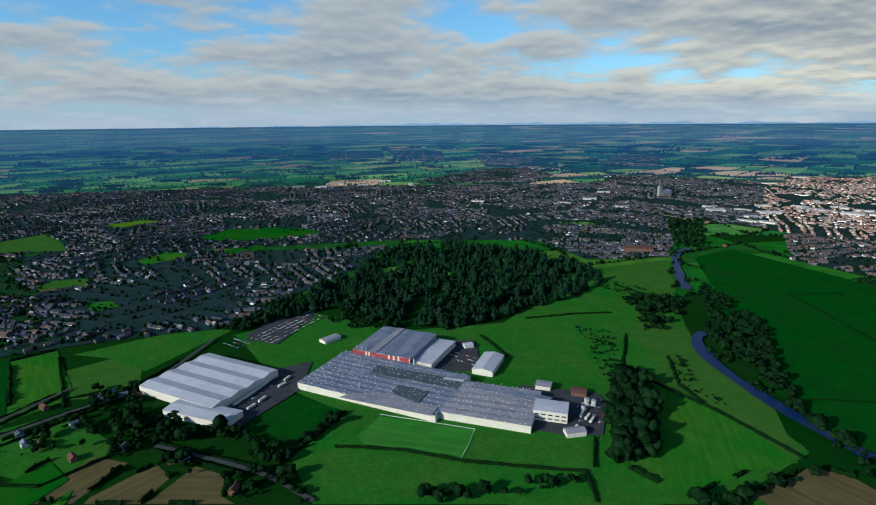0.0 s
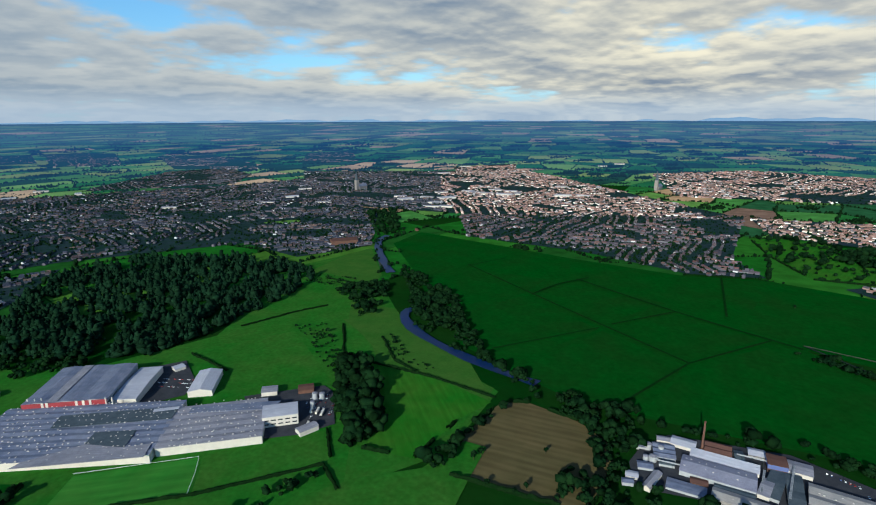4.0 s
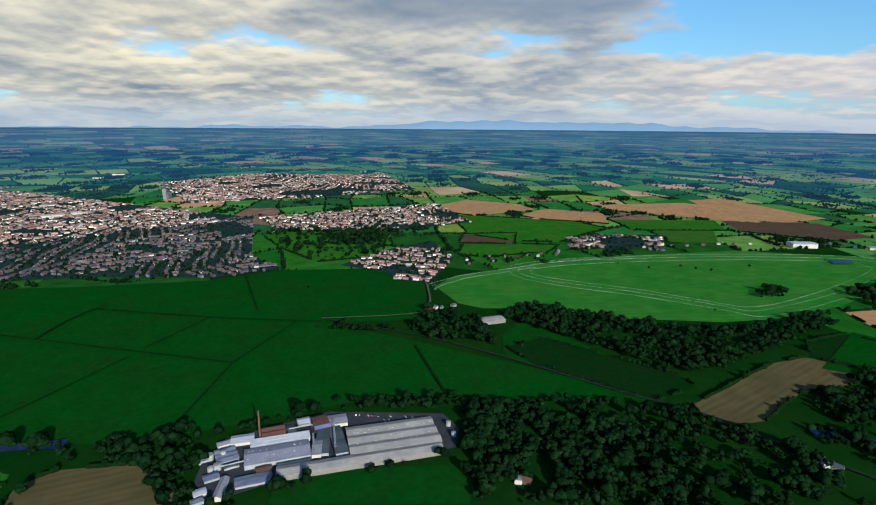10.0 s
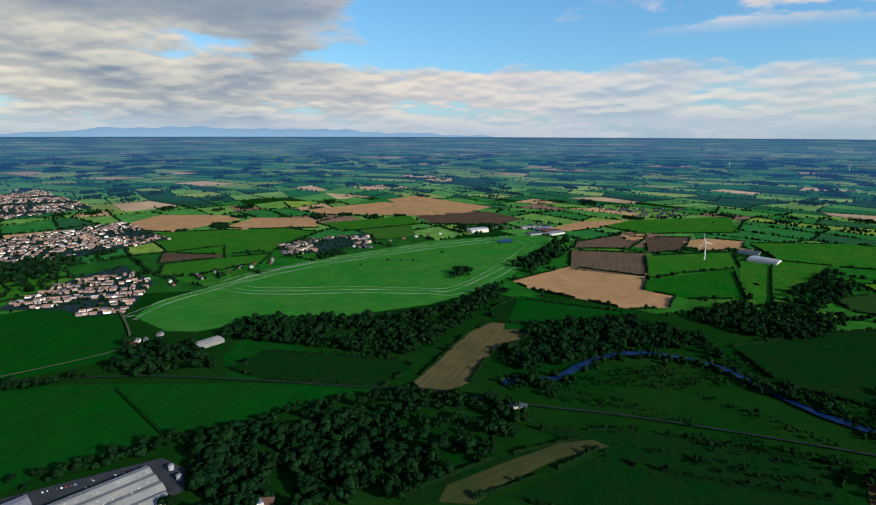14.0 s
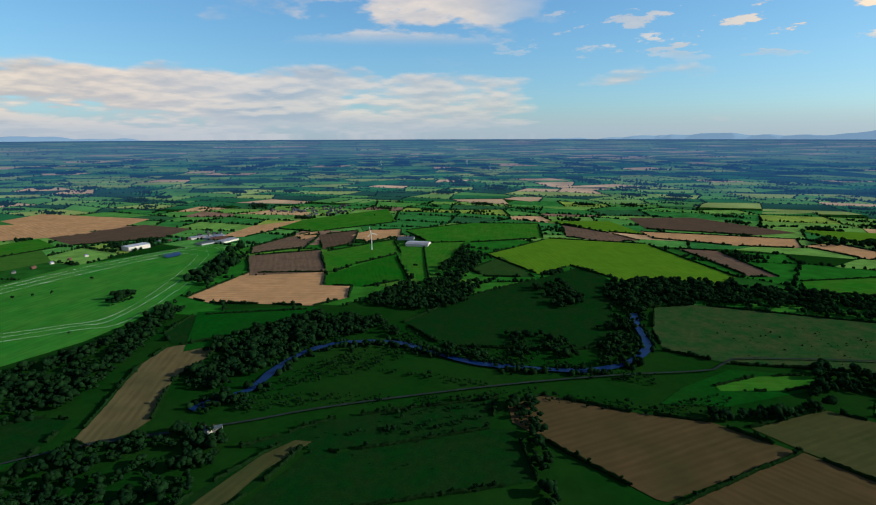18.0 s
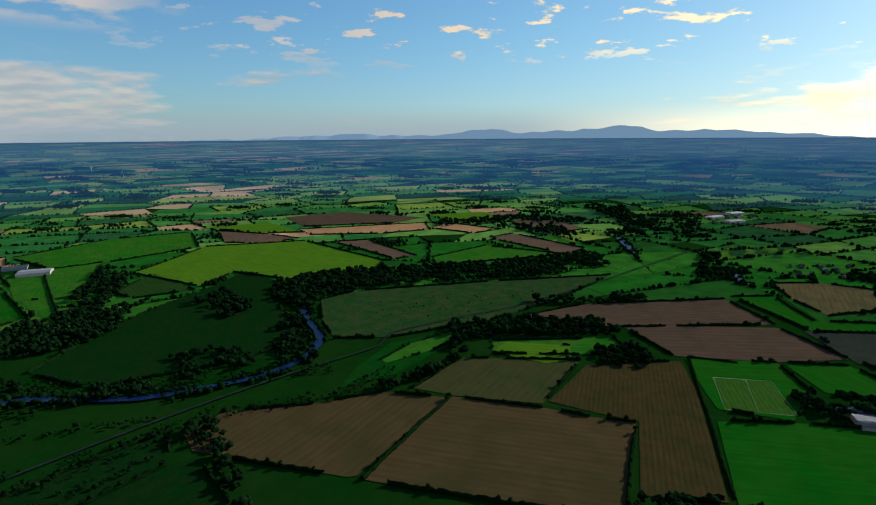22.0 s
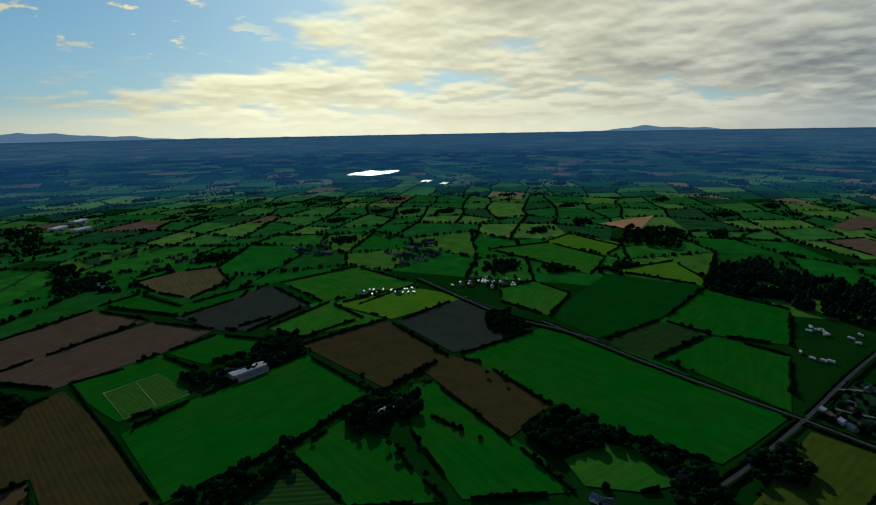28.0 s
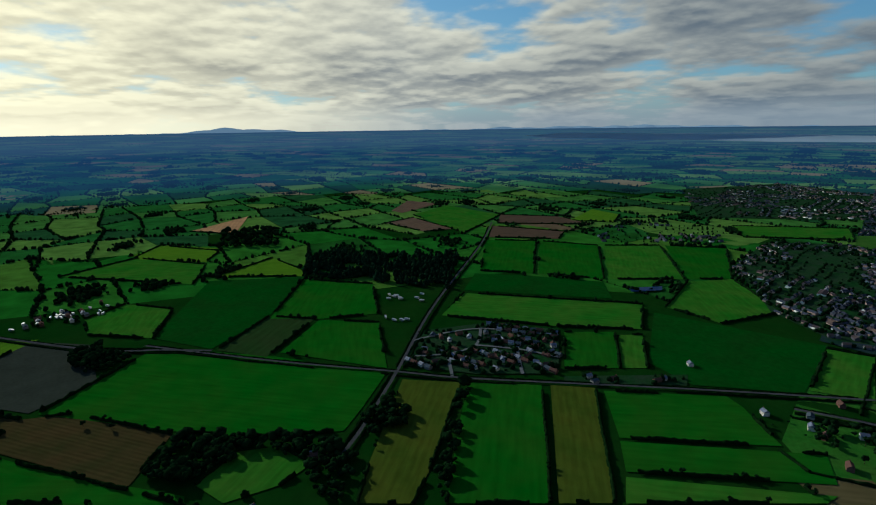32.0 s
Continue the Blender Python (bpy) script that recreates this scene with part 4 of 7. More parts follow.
def houses_in(sort, poly):
    """Streets of houses in blocks of several directions, with gardens and trees."""
    q = np.array(poly, float)
    lo, hi = q.min(0), q.max(0)
    mid = q.mean(0)
    far = np.hypot(*mid)
    big = 1.0 if far < 2400 else 1.15 if far < 4200 else 1.6 if far < 4800 else 2.6
    row, pitch, miss = {"town": (29, 13.0, 0.22), "redtown": (29, 13.0, 0.2), "terrace": (31, 11.0, 0.16), "leafy": (32, 15.0, 0.25), "village": (36, 19, 0.4), "estate": (27, 13.5, 0.3)}[sort]
    row, pitch = row * big, pitch * big
    nb = max(1, int(np.prod(hi - lo) / (170 * big) ** 2))
    seeds = rng.uniform(lo, hi, (nb, 2))
    dirs = rng.choice([0.0, 0.5, 1.1, 1.6, 2.2, 2.7], nb) + rng.normal(0, 0.1, nb)
    P, T = [], []
    for b in range(nb):
        ca, sa = math.cos(dirs[b]), math.sin(dirs[b])
        reach = 480 * big
        us, vs = np.arange(-reach, reach, pitch), np.arange(-reach, reach, row)
        u, v = np.meshgrid(us, vs)
        k = np.arange(len(vs))[:, None]
        v = v + np.where(k % 2, 4.5, -4.5) * big + rng.normal(0, 1.2, v.shape) + 9 * np.sin(u / 70 + b)
        u = u + rng.normal(0, 1.5, u.shape)
        p = np.c_[(u * ca - v * sa).ravel(), (u * sa + v * ca).ravel()] + seeds[b]
        p = p[inside(poly, p)]
        if not len(p):
            continue
        own = np.argmin(((p[:, None] - seeds[None]) ** 2).sum(-1), 1) == b
        p = p[own]
        P.append(p)
        T.append(np.full(len(p), dirs[b]))
    p, turns = np.concatenate(P), np.concatenate(T)
    green = np.array([noise.noise((x / 160 / big, y / 160 / big, 3.3)) for x, y in p])
    ok = (rng.random(len(p)) > miss) & (green < 0.27)
    for _, lawn in PARKS:
        ok &= ~inside(lawn, p)
    parks = p[green > 0.24]
    p, turns = p[ok], turns[ok] + rng.normal(0, 0.06, ok.sum()) + np.where(rng.random(ok.sum()) < 0.1, np.pi / 2, 0)
    if sort != "village":
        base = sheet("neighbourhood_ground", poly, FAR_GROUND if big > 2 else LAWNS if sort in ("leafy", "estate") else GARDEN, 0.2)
        tagged(base, "gardens and streets between rows of houses", "ground", kind="structure")
    TAKEN.append(poly)
    if sort != "redtown" and sort != "terrace" and far < 1600 and SINGLE[0] + len(p) < 260:
        for at, t in zip(p, turns):
            lone_house((float(at[0]), float(at[1])), math.degrees(t))
        SINGLE[0] += len(p)
    elif len(p):
        n = len(p)
        l = rng.uniform(4.0, 7.0, n) * big
        w = rng.uniform(3.2, 4.2, n) * big
        h = rng.uniform(4.4, 5.8, n) * (1 + 0.35 * (big - 1))
        r = rng.uniform(2.2, 3.2, n) * (1 + 0.35 * (big - 1))
        hall = rng.random(n) < 0.012
        l, w, r = np.where(hall, l * 3, l), np.where(hall, w * 2.4, w), np.where(hall, r * 0.6, r)
        z = np.zeros(n)
        if big > 2:
            h, r = h * 0.7, r * 0.6
        body = np.stack([np.stack(c, -1) for c in ((-l, -w, z), (l, -w, z), (l, w, z), (-l, w, z), (-l, -w, h), (l, -w, h), (l, w, h), (-l, w, h), (-l, z, h + r - .15), (l, z, h + r - .15))], 1)
        e = w + 0.5
        cap = np.stack([np.stack(c, -1) for c in ((-l - .4, -e, h - .3), (l + .4, -e, h - .3), (l + .4, z, h + r), (-l - .4, z, h + r), (l + .4, e, h - .3), (-l - .4, e, h - .3))], 1)
        c, s = np.cos(turns)[:, None], np.sin(turns)[:, None]

        def put(v):
            w3 = np.stack([v[..., 0] * c - v[..., 1] * s + p[:, :1], v[..., 0] * s + v[..., 1] * c + p[:, 1:], v[..., 2]], -1)
            return warp(w3.reshape(-1, 3))[0]
        bf = [(0, 1, 5, 4), (2, 3, 7, 6), (1, 2, 6, 9, 5), (3, 0, 4, 8, 7)]
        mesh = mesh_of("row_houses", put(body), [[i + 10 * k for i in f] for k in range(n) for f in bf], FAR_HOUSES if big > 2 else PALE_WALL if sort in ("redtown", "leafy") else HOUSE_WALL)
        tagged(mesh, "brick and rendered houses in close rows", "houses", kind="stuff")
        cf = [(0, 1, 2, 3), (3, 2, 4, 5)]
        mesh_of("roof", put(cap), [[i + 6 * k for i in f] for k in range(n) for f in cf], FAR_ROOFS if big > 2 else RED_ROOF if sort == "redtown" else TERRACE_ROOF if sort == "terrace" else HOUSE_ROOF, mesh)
    t = p[rng.integers(0, len(p), int(len(p) * (4 if sort == "estate" else 2.8 if far < 4200 else 1.6)))]
    t = np.r_[t + rng.normal(0, 10 * big, t.shape), parks[rng.random(len(parks)) < 0.7] + rng.normal(0, 6, (1, 2))]
    t = t[inside(poly, t)]
    if len(t):
        w = rng.uniform(1.8, 4.4, len(t)) * big ** 0.5 * (1.25 if sort == "estate" else 1.25 if sort == "leafy" else 1)
        cw, k = warp(np.c_[t, w * 0.8])
        ob = clumps("garden_trees", cw, np.c_[w, w, w * 1.1] * k[:, None], DISTANT_TREES if big > 2 else LEAF, ICO if far < 2400 else OCTA)
        tagged(ob, "small dark garden and street trees", "trees", kind="stuff")


def church(at):
    """A stone church: tower with a spire, nave with a pitched roof."""
    root = new("church")
    p, k = warp([at])
    root.matrix_basis = pose(*p[0], 0, 0, 20)
    root.scale = (k[0] * 1.6,) * 3
    part_box("tower", (-5, -5, 0), (5, 5, 32), WALL["stone"], root)
    bm = bmesh.new()
    bmesh.ops.create_cone(bm, cap_ends=True, segments=8, radius1=5.5, radius2=0.2, depth=30, matrix=Matrix.Translation((0, 0, 47)))
    part("spire", bm, ROOF["dark"], root)
    part_box("nave", (5, -7, 0), (38, 7, 12), WALL["stone"], root)
    bm = bmesh.new()
    a = [bm.verts.new(c) for c in ((5, -8, 11.5), (39, -8, 11.5), (39, 0, 19), (5, 0, 19), (39, 8, 11.5), (5, 8, 11.5))]
    for f in ((0, 1, 2, 3), (3, 2, 4, 5), (1, 4, 2), (0, 3, 5), (0, 5, 4, 1)):
        bm.faces.new([a[i] for i in f])
    part("roof", bm, ROOF["slate"], root)
    tagged(root, "stone church with a tall pointed spire above the town", "church")


def steel_stack(at, high=20):
    root = new("steel_stack")
    root.matrix_basis = pose(*at, 0)
    bm = bmesh.new()
    bmesh.ops.create_cone(bm, cap_ends=True, segments=14, radius1=0.9, radius2=0.8, depth=high, matrix=Matrix.Translation((0, 0, high / 2)))
    part("flue", bm, WALL["white"], root)
    bm = bmesh.new()
    bmesh.ops.create_cone(bm, cap_ends=True, segments=14, radius1=1.1, radius2=1.1, depth=0.7, matrix=Matrix.Translation((0, 0, high - 0.6)))
    part("collar", bm, WALL["grey"], root)
    tagged(root, "pale steel flue standing beside the factory hall", "chimney", "factory flues")


def storage_tank(at, radius, high):
    root = new("storage_tank")
    root.matrix_basis = pose(*at, 0.7)
    bm = bmesh.new()
    bmesh.ops.create_cone(bm, cap_ends=True, segments=24, radius1=radius, radius2=radius, depth=high, matrix=Matrix.Translation((0, 0, high / 2)))
    shell = part("shell", bm, WALL["grey"], root)
    bm = bmesh.new()
    bmesh.ops.create_cone(bm, cap_ends=True, segments=24, radius1=radius + 0.1, radius2=0.4, depth=0.9, matrix=Matrix.Translation((0, 0, high + 0.45)))
    part("lid", bm, ROOF["pale"], shell)
    tagged(root, "grey steel storage tank in a works yard", "tank", "storage tanks")


def mill_chimney(at):
    root = new("factory_chimney")
    root.matrix_basis = pose(*at, 0)
    bm = bmesh.new()
    bmesh.ops.create_cone(bm, cap_ends=True, segments=20, radius1=1.5, radius2=0.9, depth=36, matrix=Matrix.Translation((0, 0, 18)))
    shaft = part("shaft", bm, WALL["brick"], root)
    bm = bmesh.new()
    bmesh.ops.create_cone(bm, cap_ends=True, segments=20, radius1=1.0, radius2=1.25, depth=1.4, matrix=Matrix.Translation((0, 0, 35.6)))
    part("crown", bm, WALL["brick"], shaft)
    part_box("plinth", (-2.2, -2.2, 0), (2.2, 2.2, 3), WALL["brick"], root)
    tagged(root, "tall round red brick factory chimney", "chimney")


def wind_turbine(at):
    root = new("wind_turbine")
    (x, y, z), k = warp([at])[0][0], warp([at])[1][0]
    root.matrix_basis = pose(x, y, z, 0, 0, 30 + 40 * math.sin(x))
    root.scale = (k, k, k)
    bm = bmesh.new()
    bmesh.ops.create_cone(bm, cap_ends=True, segments=20, radius1=1.9, radius2=1.0, depth=52, matrix=Matrix.Translation((0, 0, 26)))
    part("tower", bm, TURBINE_WHITE, root)
    bm = bmesh.new()
    box(bm, (-1.4, -3.2, 51.4), (1.4, 3.6, 54.4))
    bmesh.ops.bevel(bm, geom=bm.edges[:], offset=0.5, segments=2, affect="EDGES")
    part("nacelle", bm, TURBINE_WHITE, root)
    bm = bmesh.new()
    bmesh.ops.create_uvsphere(bm, u_segments=12, v_segments=8, radius=1.5, matrix=Matrix.Translation((0, -4.0, 53)))
    hub = part("hub", bm, TURBINE_WHITE, root)
    for k in range(3):
        bm = bmesh.new()
        prof = [(0, 0.7, 0.5), (3, 1.5, 0.4), (12, 1.1, 0.25), (25, 0.35, 0.1)]
        rings = []
        for z, w, d in prof:
            rings.append([bm.verts.new(Matrix.Rotation(radians(k * 120 + 12), 3, "Y") @ Vector((x, y, z)) + Vector((0, -4.0, 53))) for x, y in ((-w * .4, -d), (w, 0), (-w * .4, d))])
        for a, b in zip(rings, rings[1:]):
            for i in range(3):
                bm.faces.new((a[i], a[(i + 1) % 3], b[(i + 1) % 3], b[i]))
        bm.faces.new(rings[-1])
        bm.faces.new(rings[0][::-1])
        part("blade", bm, TURBINE_WHITE, hub)
    tagged(root, "white three-bladed wind turbine on a tapered tower", "turbine")


def window_bands(root, long, wide, levels):
    """Rows of dark windows round a block."""
    for z in levels:
        for sy in (-1, 1):
            for k in range(5):
                x = -long / 2 + long * (k + 0.5) / 5
                part_box("window", (x - long * 0.07, sy * wide / 2 - 0.08, z), (x + long * 0.07, sy * wide / 2 + 0.08, z + 1.6), GLASS, root)


def pipe_bridge(a, b, high):
    """A steel pipe rack on trestles between two works buildings."""
    root = new("pipe_bridge")
    d = Vector((b[0] - a[0], b[1] - a[1], 0))
    root.matrix_basis = pose(a[0], a[1], 0.5, 0, 0, math.degrees(math.atan2(d.y, d.x)))
    n = d.length
    for y in (-0.8, 0.0, 0.8):
        bm = bmesh.new()
        bmesh.ops.create_cone(bm, cap_ends=True, segments=8, radius1=0.3, radius2=0.3, depth=n, matrix=Matrix.Translation((n / 2, y, high)) @ Matrix.Rotation(math.pi / 2, 4, "Y"))
        part("pipe", bm, WALL["grey"], root)
    for k in range(max(2, int(n / 9))):
        x = n * (k + 0.5) / max(2, int(n / 9))
        part_box("trestle", (x - 0.2, -1.3, 0), (x + 0.2, -1.0, high), RAILBED, root)
        part_box("trestle", (x - 0.2, 1.0, 0), (x + 0.2, 1.3, high), RAILBED, root)
        part_box("crossbeam", (x - 0.2, -1.3, high - 0.6), (x + 0.2, 1.3, high - 0.35), RAILBED, root)
    tagged(root, "grey steel pipe bridge on trestles between works sheds", "pipes", "pipe bridges")


# ---- the place, laid out ----
field("sward", [(-357, 887), (-245, 998), (-66, 902), (116, 936), (368, 1309), (613, 1380), (499, 1122), (428, 872), (397, 690), (409, 533), (274, 451), (-124, 455), (-165, 529), (-119, 623), (-226, 700), (-320, 838)])
field("sward", [(-533, 590), (-484, 628), (-383, 564), (-373, 537), (-411, 485), (-466, 503)])
field("dryearth", [(-419, 458), (-384, 534), (-341, 523), (-354, 476), (-359, 458)])
field("dryearth", [(-348, 457), (-348, 467), (-309, 521), (-282, 497), (-293, 457)])
field("dryearth", [(-288, 457), (-264, 516), (-228, 501), (-215, 466), (-200, 456)])
field("sward", [(-659, 750), (-604, 799), (-504, 657), (-532, 615), (-538, 596)])
field("dry", [(-562, 749), (-516, 793), (-454, 766), (-424, 703), (-478, 664), (-505, 664)])
field("sward", [(-588, 809), (-457, 915), (-366, 913), (-393, 858), (-439, 747), (-516, 793)])
field("meadow", [(-204, 675), (-124, 630), (-145, 561), (-232, 580), (-236, 611)])
field("race", [(-98, 572), (-76, 616), (41, 583), (22, 524), (-56, 549), (-89, 555)])
field("sward", [(-157, 519), (-120, 550), (19, 517), (153, 501), (62, 476), (-27, 464), (-125, 461)])
field("sward", [(25, 522), (45, 582), (95, 584), (176, 563), (165, 511), (153, 501)])
field("sward", [(120, 890), (236, 888), (229, 727), (226, 677), (137, 711), (100, 729), (78, 757)])
field("dry", [(328, 899), (385, 848), (366, 707), (410, 544), (384, 523), (305, 692), (332, 783)])
field("sward", [(276, 676), (312, 691), (378, 523), (315, 486), (248, 465), (157, 454), (186, 511), (258, 557)])
field("dry", [(361, 1234), (525, 1359), (601, 1386), (511, 1122), (464, 1066), (406, 1210)])
field("meadow", [(679, 1405), (826, 1504), (913, 1265), (998, 1006), (1105, 757), (1229, 630), (1301, 389), (1194, 251), (983, 216), (935, 252), (904, 389), (849, 204), (675, 114), (627, 232), (520, 391), (475, 489), (459, 573), (451, 702), (517, 816), (528, 941), (584, 1084)])
field("meadow", [(692, 1416), (818, 1491), (905, 1254), (990, 997), (831, 912), (744, 1059), (601, 1093)])
field("meadow", [(990, 997), (1096, 751), (1219, 625), (981, 487), (904, 663), (861, 870)])
field("meadow", [(1184, 599), (1290, 386), (1191, 256), (983, 221), (948, 256), (915, 394), (908, 500)])
field("meadow", [(590, 1075), (736, 1047), (816, 896), (707, 845), (552, 846), (536, 945)])
field("meadow", [(823, 885), (889, 652), (703, 630), (720, 826)])
field("meadow", [(892, 647), (884, 450), (710, 463), (703, 616)])
field("meadow", [(695, 831), (693, 621), (490, 595), (462, 703), (524, 815)])
field("meadow", [(692, 613), (694, 453), (525, 395), (479, 493), (466, 574)])
field("meadow", [(863, 427), (847, 207), (677, 117), (631, 234), (527, 392), (697, 449)])
field("meadow", [(848, 203), (756, -78), (718, -178), (678, -36), (674, 114)])
field("meadow", [(905, 55), (999, 19), (884, -87), (778, -182), (745, -191), (746, -116), (810, 48)])
field("dryearth", [(397, 509), (425, 488), (448, 424), (446, 377), (423, 346), (381, 320), (339, 303), (260, 417), (278, 438), (311, 470)])
field("pasture", [(294, 707), (354, 620), (385, 515), (328, 503), (241, 461), (200, 507), (248, 545), (262, 597)])
field("dry", [(377, 982), (436, 897), (408, 781), (426, 626), (389, 521), (354, 633), (323, 730), (335, 886)])
field("meadow", [(464, 256), (484, 202), (520, 75), (495, 53), (459, 54), (420, 246)])
field("race", [(1172, 229), (1271, 197), (1393, 36), (1575, -223), (1723, -587), (1704, -948), (1601, -973), (1451, -866), (1209, -620), (1098, -457), (1057, -352), (1038, -168), (1068, -13), (1041, 104), (1062, 158)])
field("stubble", [(2441, 456), (2646, 357), (2544, 101), (2409, 26), (2164, 266), (2254, 392)])
field("stubble", [(2225, 91), (2434, -22), (2356, -261), (2106, -255), (2154, 3)])
field("plough", [(1790, 250), (1850, 78), (1671, 73), (1643, 247)])
field("pasture", [(2186, 381), (2130, -126), (2006, -243), (1729, -65), (1713, 74), (1786, 232)])
field("pasture", [(1625, 229), (1670, 64), (1686, -63), (1576, -26), (1475, 153), (1490, 226)])
field("stubble", [(2625, -292), (2778, -663), (2628, -860), (2025, -829), (2272, -719), (2470, -300)])
field("stubble", [(2891, -721), (2992, -911), (2432, -1135), (2283, -932), (2353, -745)])
field("plough", [(2276, -695), (2297, -1046), (2044, -1107), (1939, -933), (2050, -697)])
field("pasture", [(2201, -267), (2281, -671), (2058, -653), (1991, -325)])
field("dry", [(2039, -399), (2067, -609), (1831, -561), (1806, -412)])
field("stubble", [(1170, -608), (1235, -774), (1254, -826), (1092, -955), (996, -862), (936, -901), (873, -825), (890, -737), (970, -692), (1088, -615)])
field("tilled", [(1228, -809), (1435, -949), (1324, -1139), (1092, -955), (1158, -882)])
field("tilled", [(1543, -1038), (1596, -1253), (1534, -1322), (1398, -1141), (1454, -971)])
field("stubble", [(1792, -1063), (1910, -1301), (1871, -1511), (1750, -1288), (1723, -1133)])
field("stubble", [(1596, -1253), (1604, -1369), (1518, -1309), (1508, -1217)])
field("plough", [(1536, -1313), (1487, -1473), (1319, -1276), (1323, -1147)])
field("stubble", [(1433, -1381), (1453, -1506), (1368, -1587), (1280, -1479), (1288, -1323)])
field("pasture", [(1293, -1122), (1251, -1408), (1085, -1256), (1095, -1069), (1071, -938)])
field("lush", [(1071, -938), (1089, -1235), (866, -1031), (908, -910), (996, -862)])
field("pasture", [(1184, -1346), (1089, -1374), (774, -1000), (879, -1059)])
field("pasture", [(1781, -1310), (1868, -1522), (1808, -1992), (1507, -1718), (1597, -1352)])
field("dryearth", [(681, -214), (709, -210), (872, -366), (910, -427), (868, -530), (815, -447), (771, -364), (684, -291), (672, -261)])
# the next fields take the meadow colour darkened for cloud shade
field("shademeadow", [(980, -458), (1038, -548), (878, -715), (841, -664), (849, -553), (917, -441)])
field("shademeadow", [(903, -9), (859, -101), (801, -212), (765, -230), (709, -164), (789, -6), (853, 46)])
field("shademeadow", [(473, -133), (499, -243), (501, -354), (478, -374), (457, -300), (441, -193), (456, -123)])
field("shademeadow", [(434, -228), (465, -375), (434, -384), (321, -535), (293, -550), (224, -474)])
field("shademeadow", [(534, -324), (494, -436), (354, -612), (321, -535), (443, -383)])
field("earth", [(97, -514), (3, -705), (-120, -674), (-177, -651), (-232, -637), (-169, -469), (-158, -452)])
field("weedy", [(60, -730), (-13, -839), (-58, -839), (-206, -831), (-122, -685), (-1, -707)])
field("earth", [(332, -600), (307, -657), (192, -680), (103, -716), (7, -701), (104, -521), (114, -518), (305, -564)])
field("ridged", [(-131, -692), (-211, -813), (-367, -831), (-344, -714), (-274, -483), (-190, -493), (-237, -641), (-188, -661)])
field("lush", [(-336, -641), (-431, -639), (-627, -605), (-572, -443), (-557, -430), (-418, -437), (-280, -476)])
field("lush", [(-377, -842), (-516, -827), (-505, -717), (-434, -644), (-352, -673), (-357, -721)])
field("pitch", [(-389, -768), (-468, -756), (-445, -654), (-360, -671)])
field("lush", [(-525, -825), (-621, -815), (-645, -705), (-612, -690), (-524, -723)])
field("ridged", [(-654, -641), (-829, -583), (-728, -392), (-586, -414)])
field("pasture", [(-689, -756), (-864, -754), (-816, -628), (-681, -662)])
field("plough", [(-133, -1051), (-282, -1132), (-598, -1169), (-615, -1005), (-425, -995), (-304, -990)])
field("plough", [(-319, -1004), (-610, -986), (-639, -840), (-516, -827), (-365, -851)])
field("lush", [(-623, -1189), (-717, -1192), (-701, -1025), (-883, -1000), (-804, -957), (-662, -965)])
field("dryearth", [(-770, -1299), (-884, -1303), (-974, -1246), (-891, -1094), (-751, -1057), (-743, -1158)])
field("fallow", [(-656, -955), (-909, -980), (-835, -785), (-661, -777), (-649, -838)])
field("meadow", [(-895, -997), (-936, -978), (-1172, -883), (-1004, -748), (-835, -785)])
field("yellow", [(822, -1748), (517, -1849), (199, -1543), (217, -1453), (418, -1333), (594, -1410), (614, -1266), (863, -1396), (842, -1534)])
field("shademeadow", [(662, -770), (660, -989), (603, -1210), (563, -1420), (401, -1279), (367, -1090), (261, -941), (349, -822), (529, -719)])
field("striped", [(798, -1204), (803, -1392), (615, -1235), (725, -1168)])
field("pasture", [(1194, -1370), (1024, -1521), (854, -1184), (982, -1141)])
field("pasture", [(1343, -1575), (1228, -1872), (1000, -2021), (841, -1741), (1006, -1527), (1120, -1441)])
field("tilled", [(911, -2050), (689, -1978), (552, -1896), (631, -1811), (787, -1818)])
field("yellow", [(1010, -2097), (785, -2254), (565, -2019), (698, -2003)])
field("plough", [(751, -2393), (525, -2564), (128, -2383), (250, -2236), (602, -2151)])
field("stubble", [(605, -2076), (119, -2235), (89, -2073), (261, -1992), (528, -1966)])
field("tilled", [(411, -1829), (301, -1865), (112, -1611), (171, -1568)])
field("pasture", [(64, -1589), (-106, -1764), (-348, -1626), (44, -1492)])
field("tilled", [(-130, -1907), (-220, -1987), (-419, -1717), (-348, -1626), (-159, -1852)])
field("yellow", [(134, -2465), (-141, -2554), (-251, -2315), (-27, -2312)])
field("tilled", [(-228, -2280), (-393, -2361), (-516, -2086), (-369, -1987)])
field("stubble", [(91, -2110), (14, -2228), (-175, -2079), (-81, -1992)])
field("rough", [(296, -1159), (233, -1229), (-86, -1315), (-409, -1380), (-231, -1162), (-74, -1027), (114, -932), (215, -926), (257, -1010)])
field("meadow", [(156, -792), (111, -905), (11, -954), (9, -890), (92, -772), (167, -726)])
field("pasture", [(-69, -917), (-230, -927), (-285, -969), (-293, -888), (-230, -856), (-143, -855), (-66, -859)])
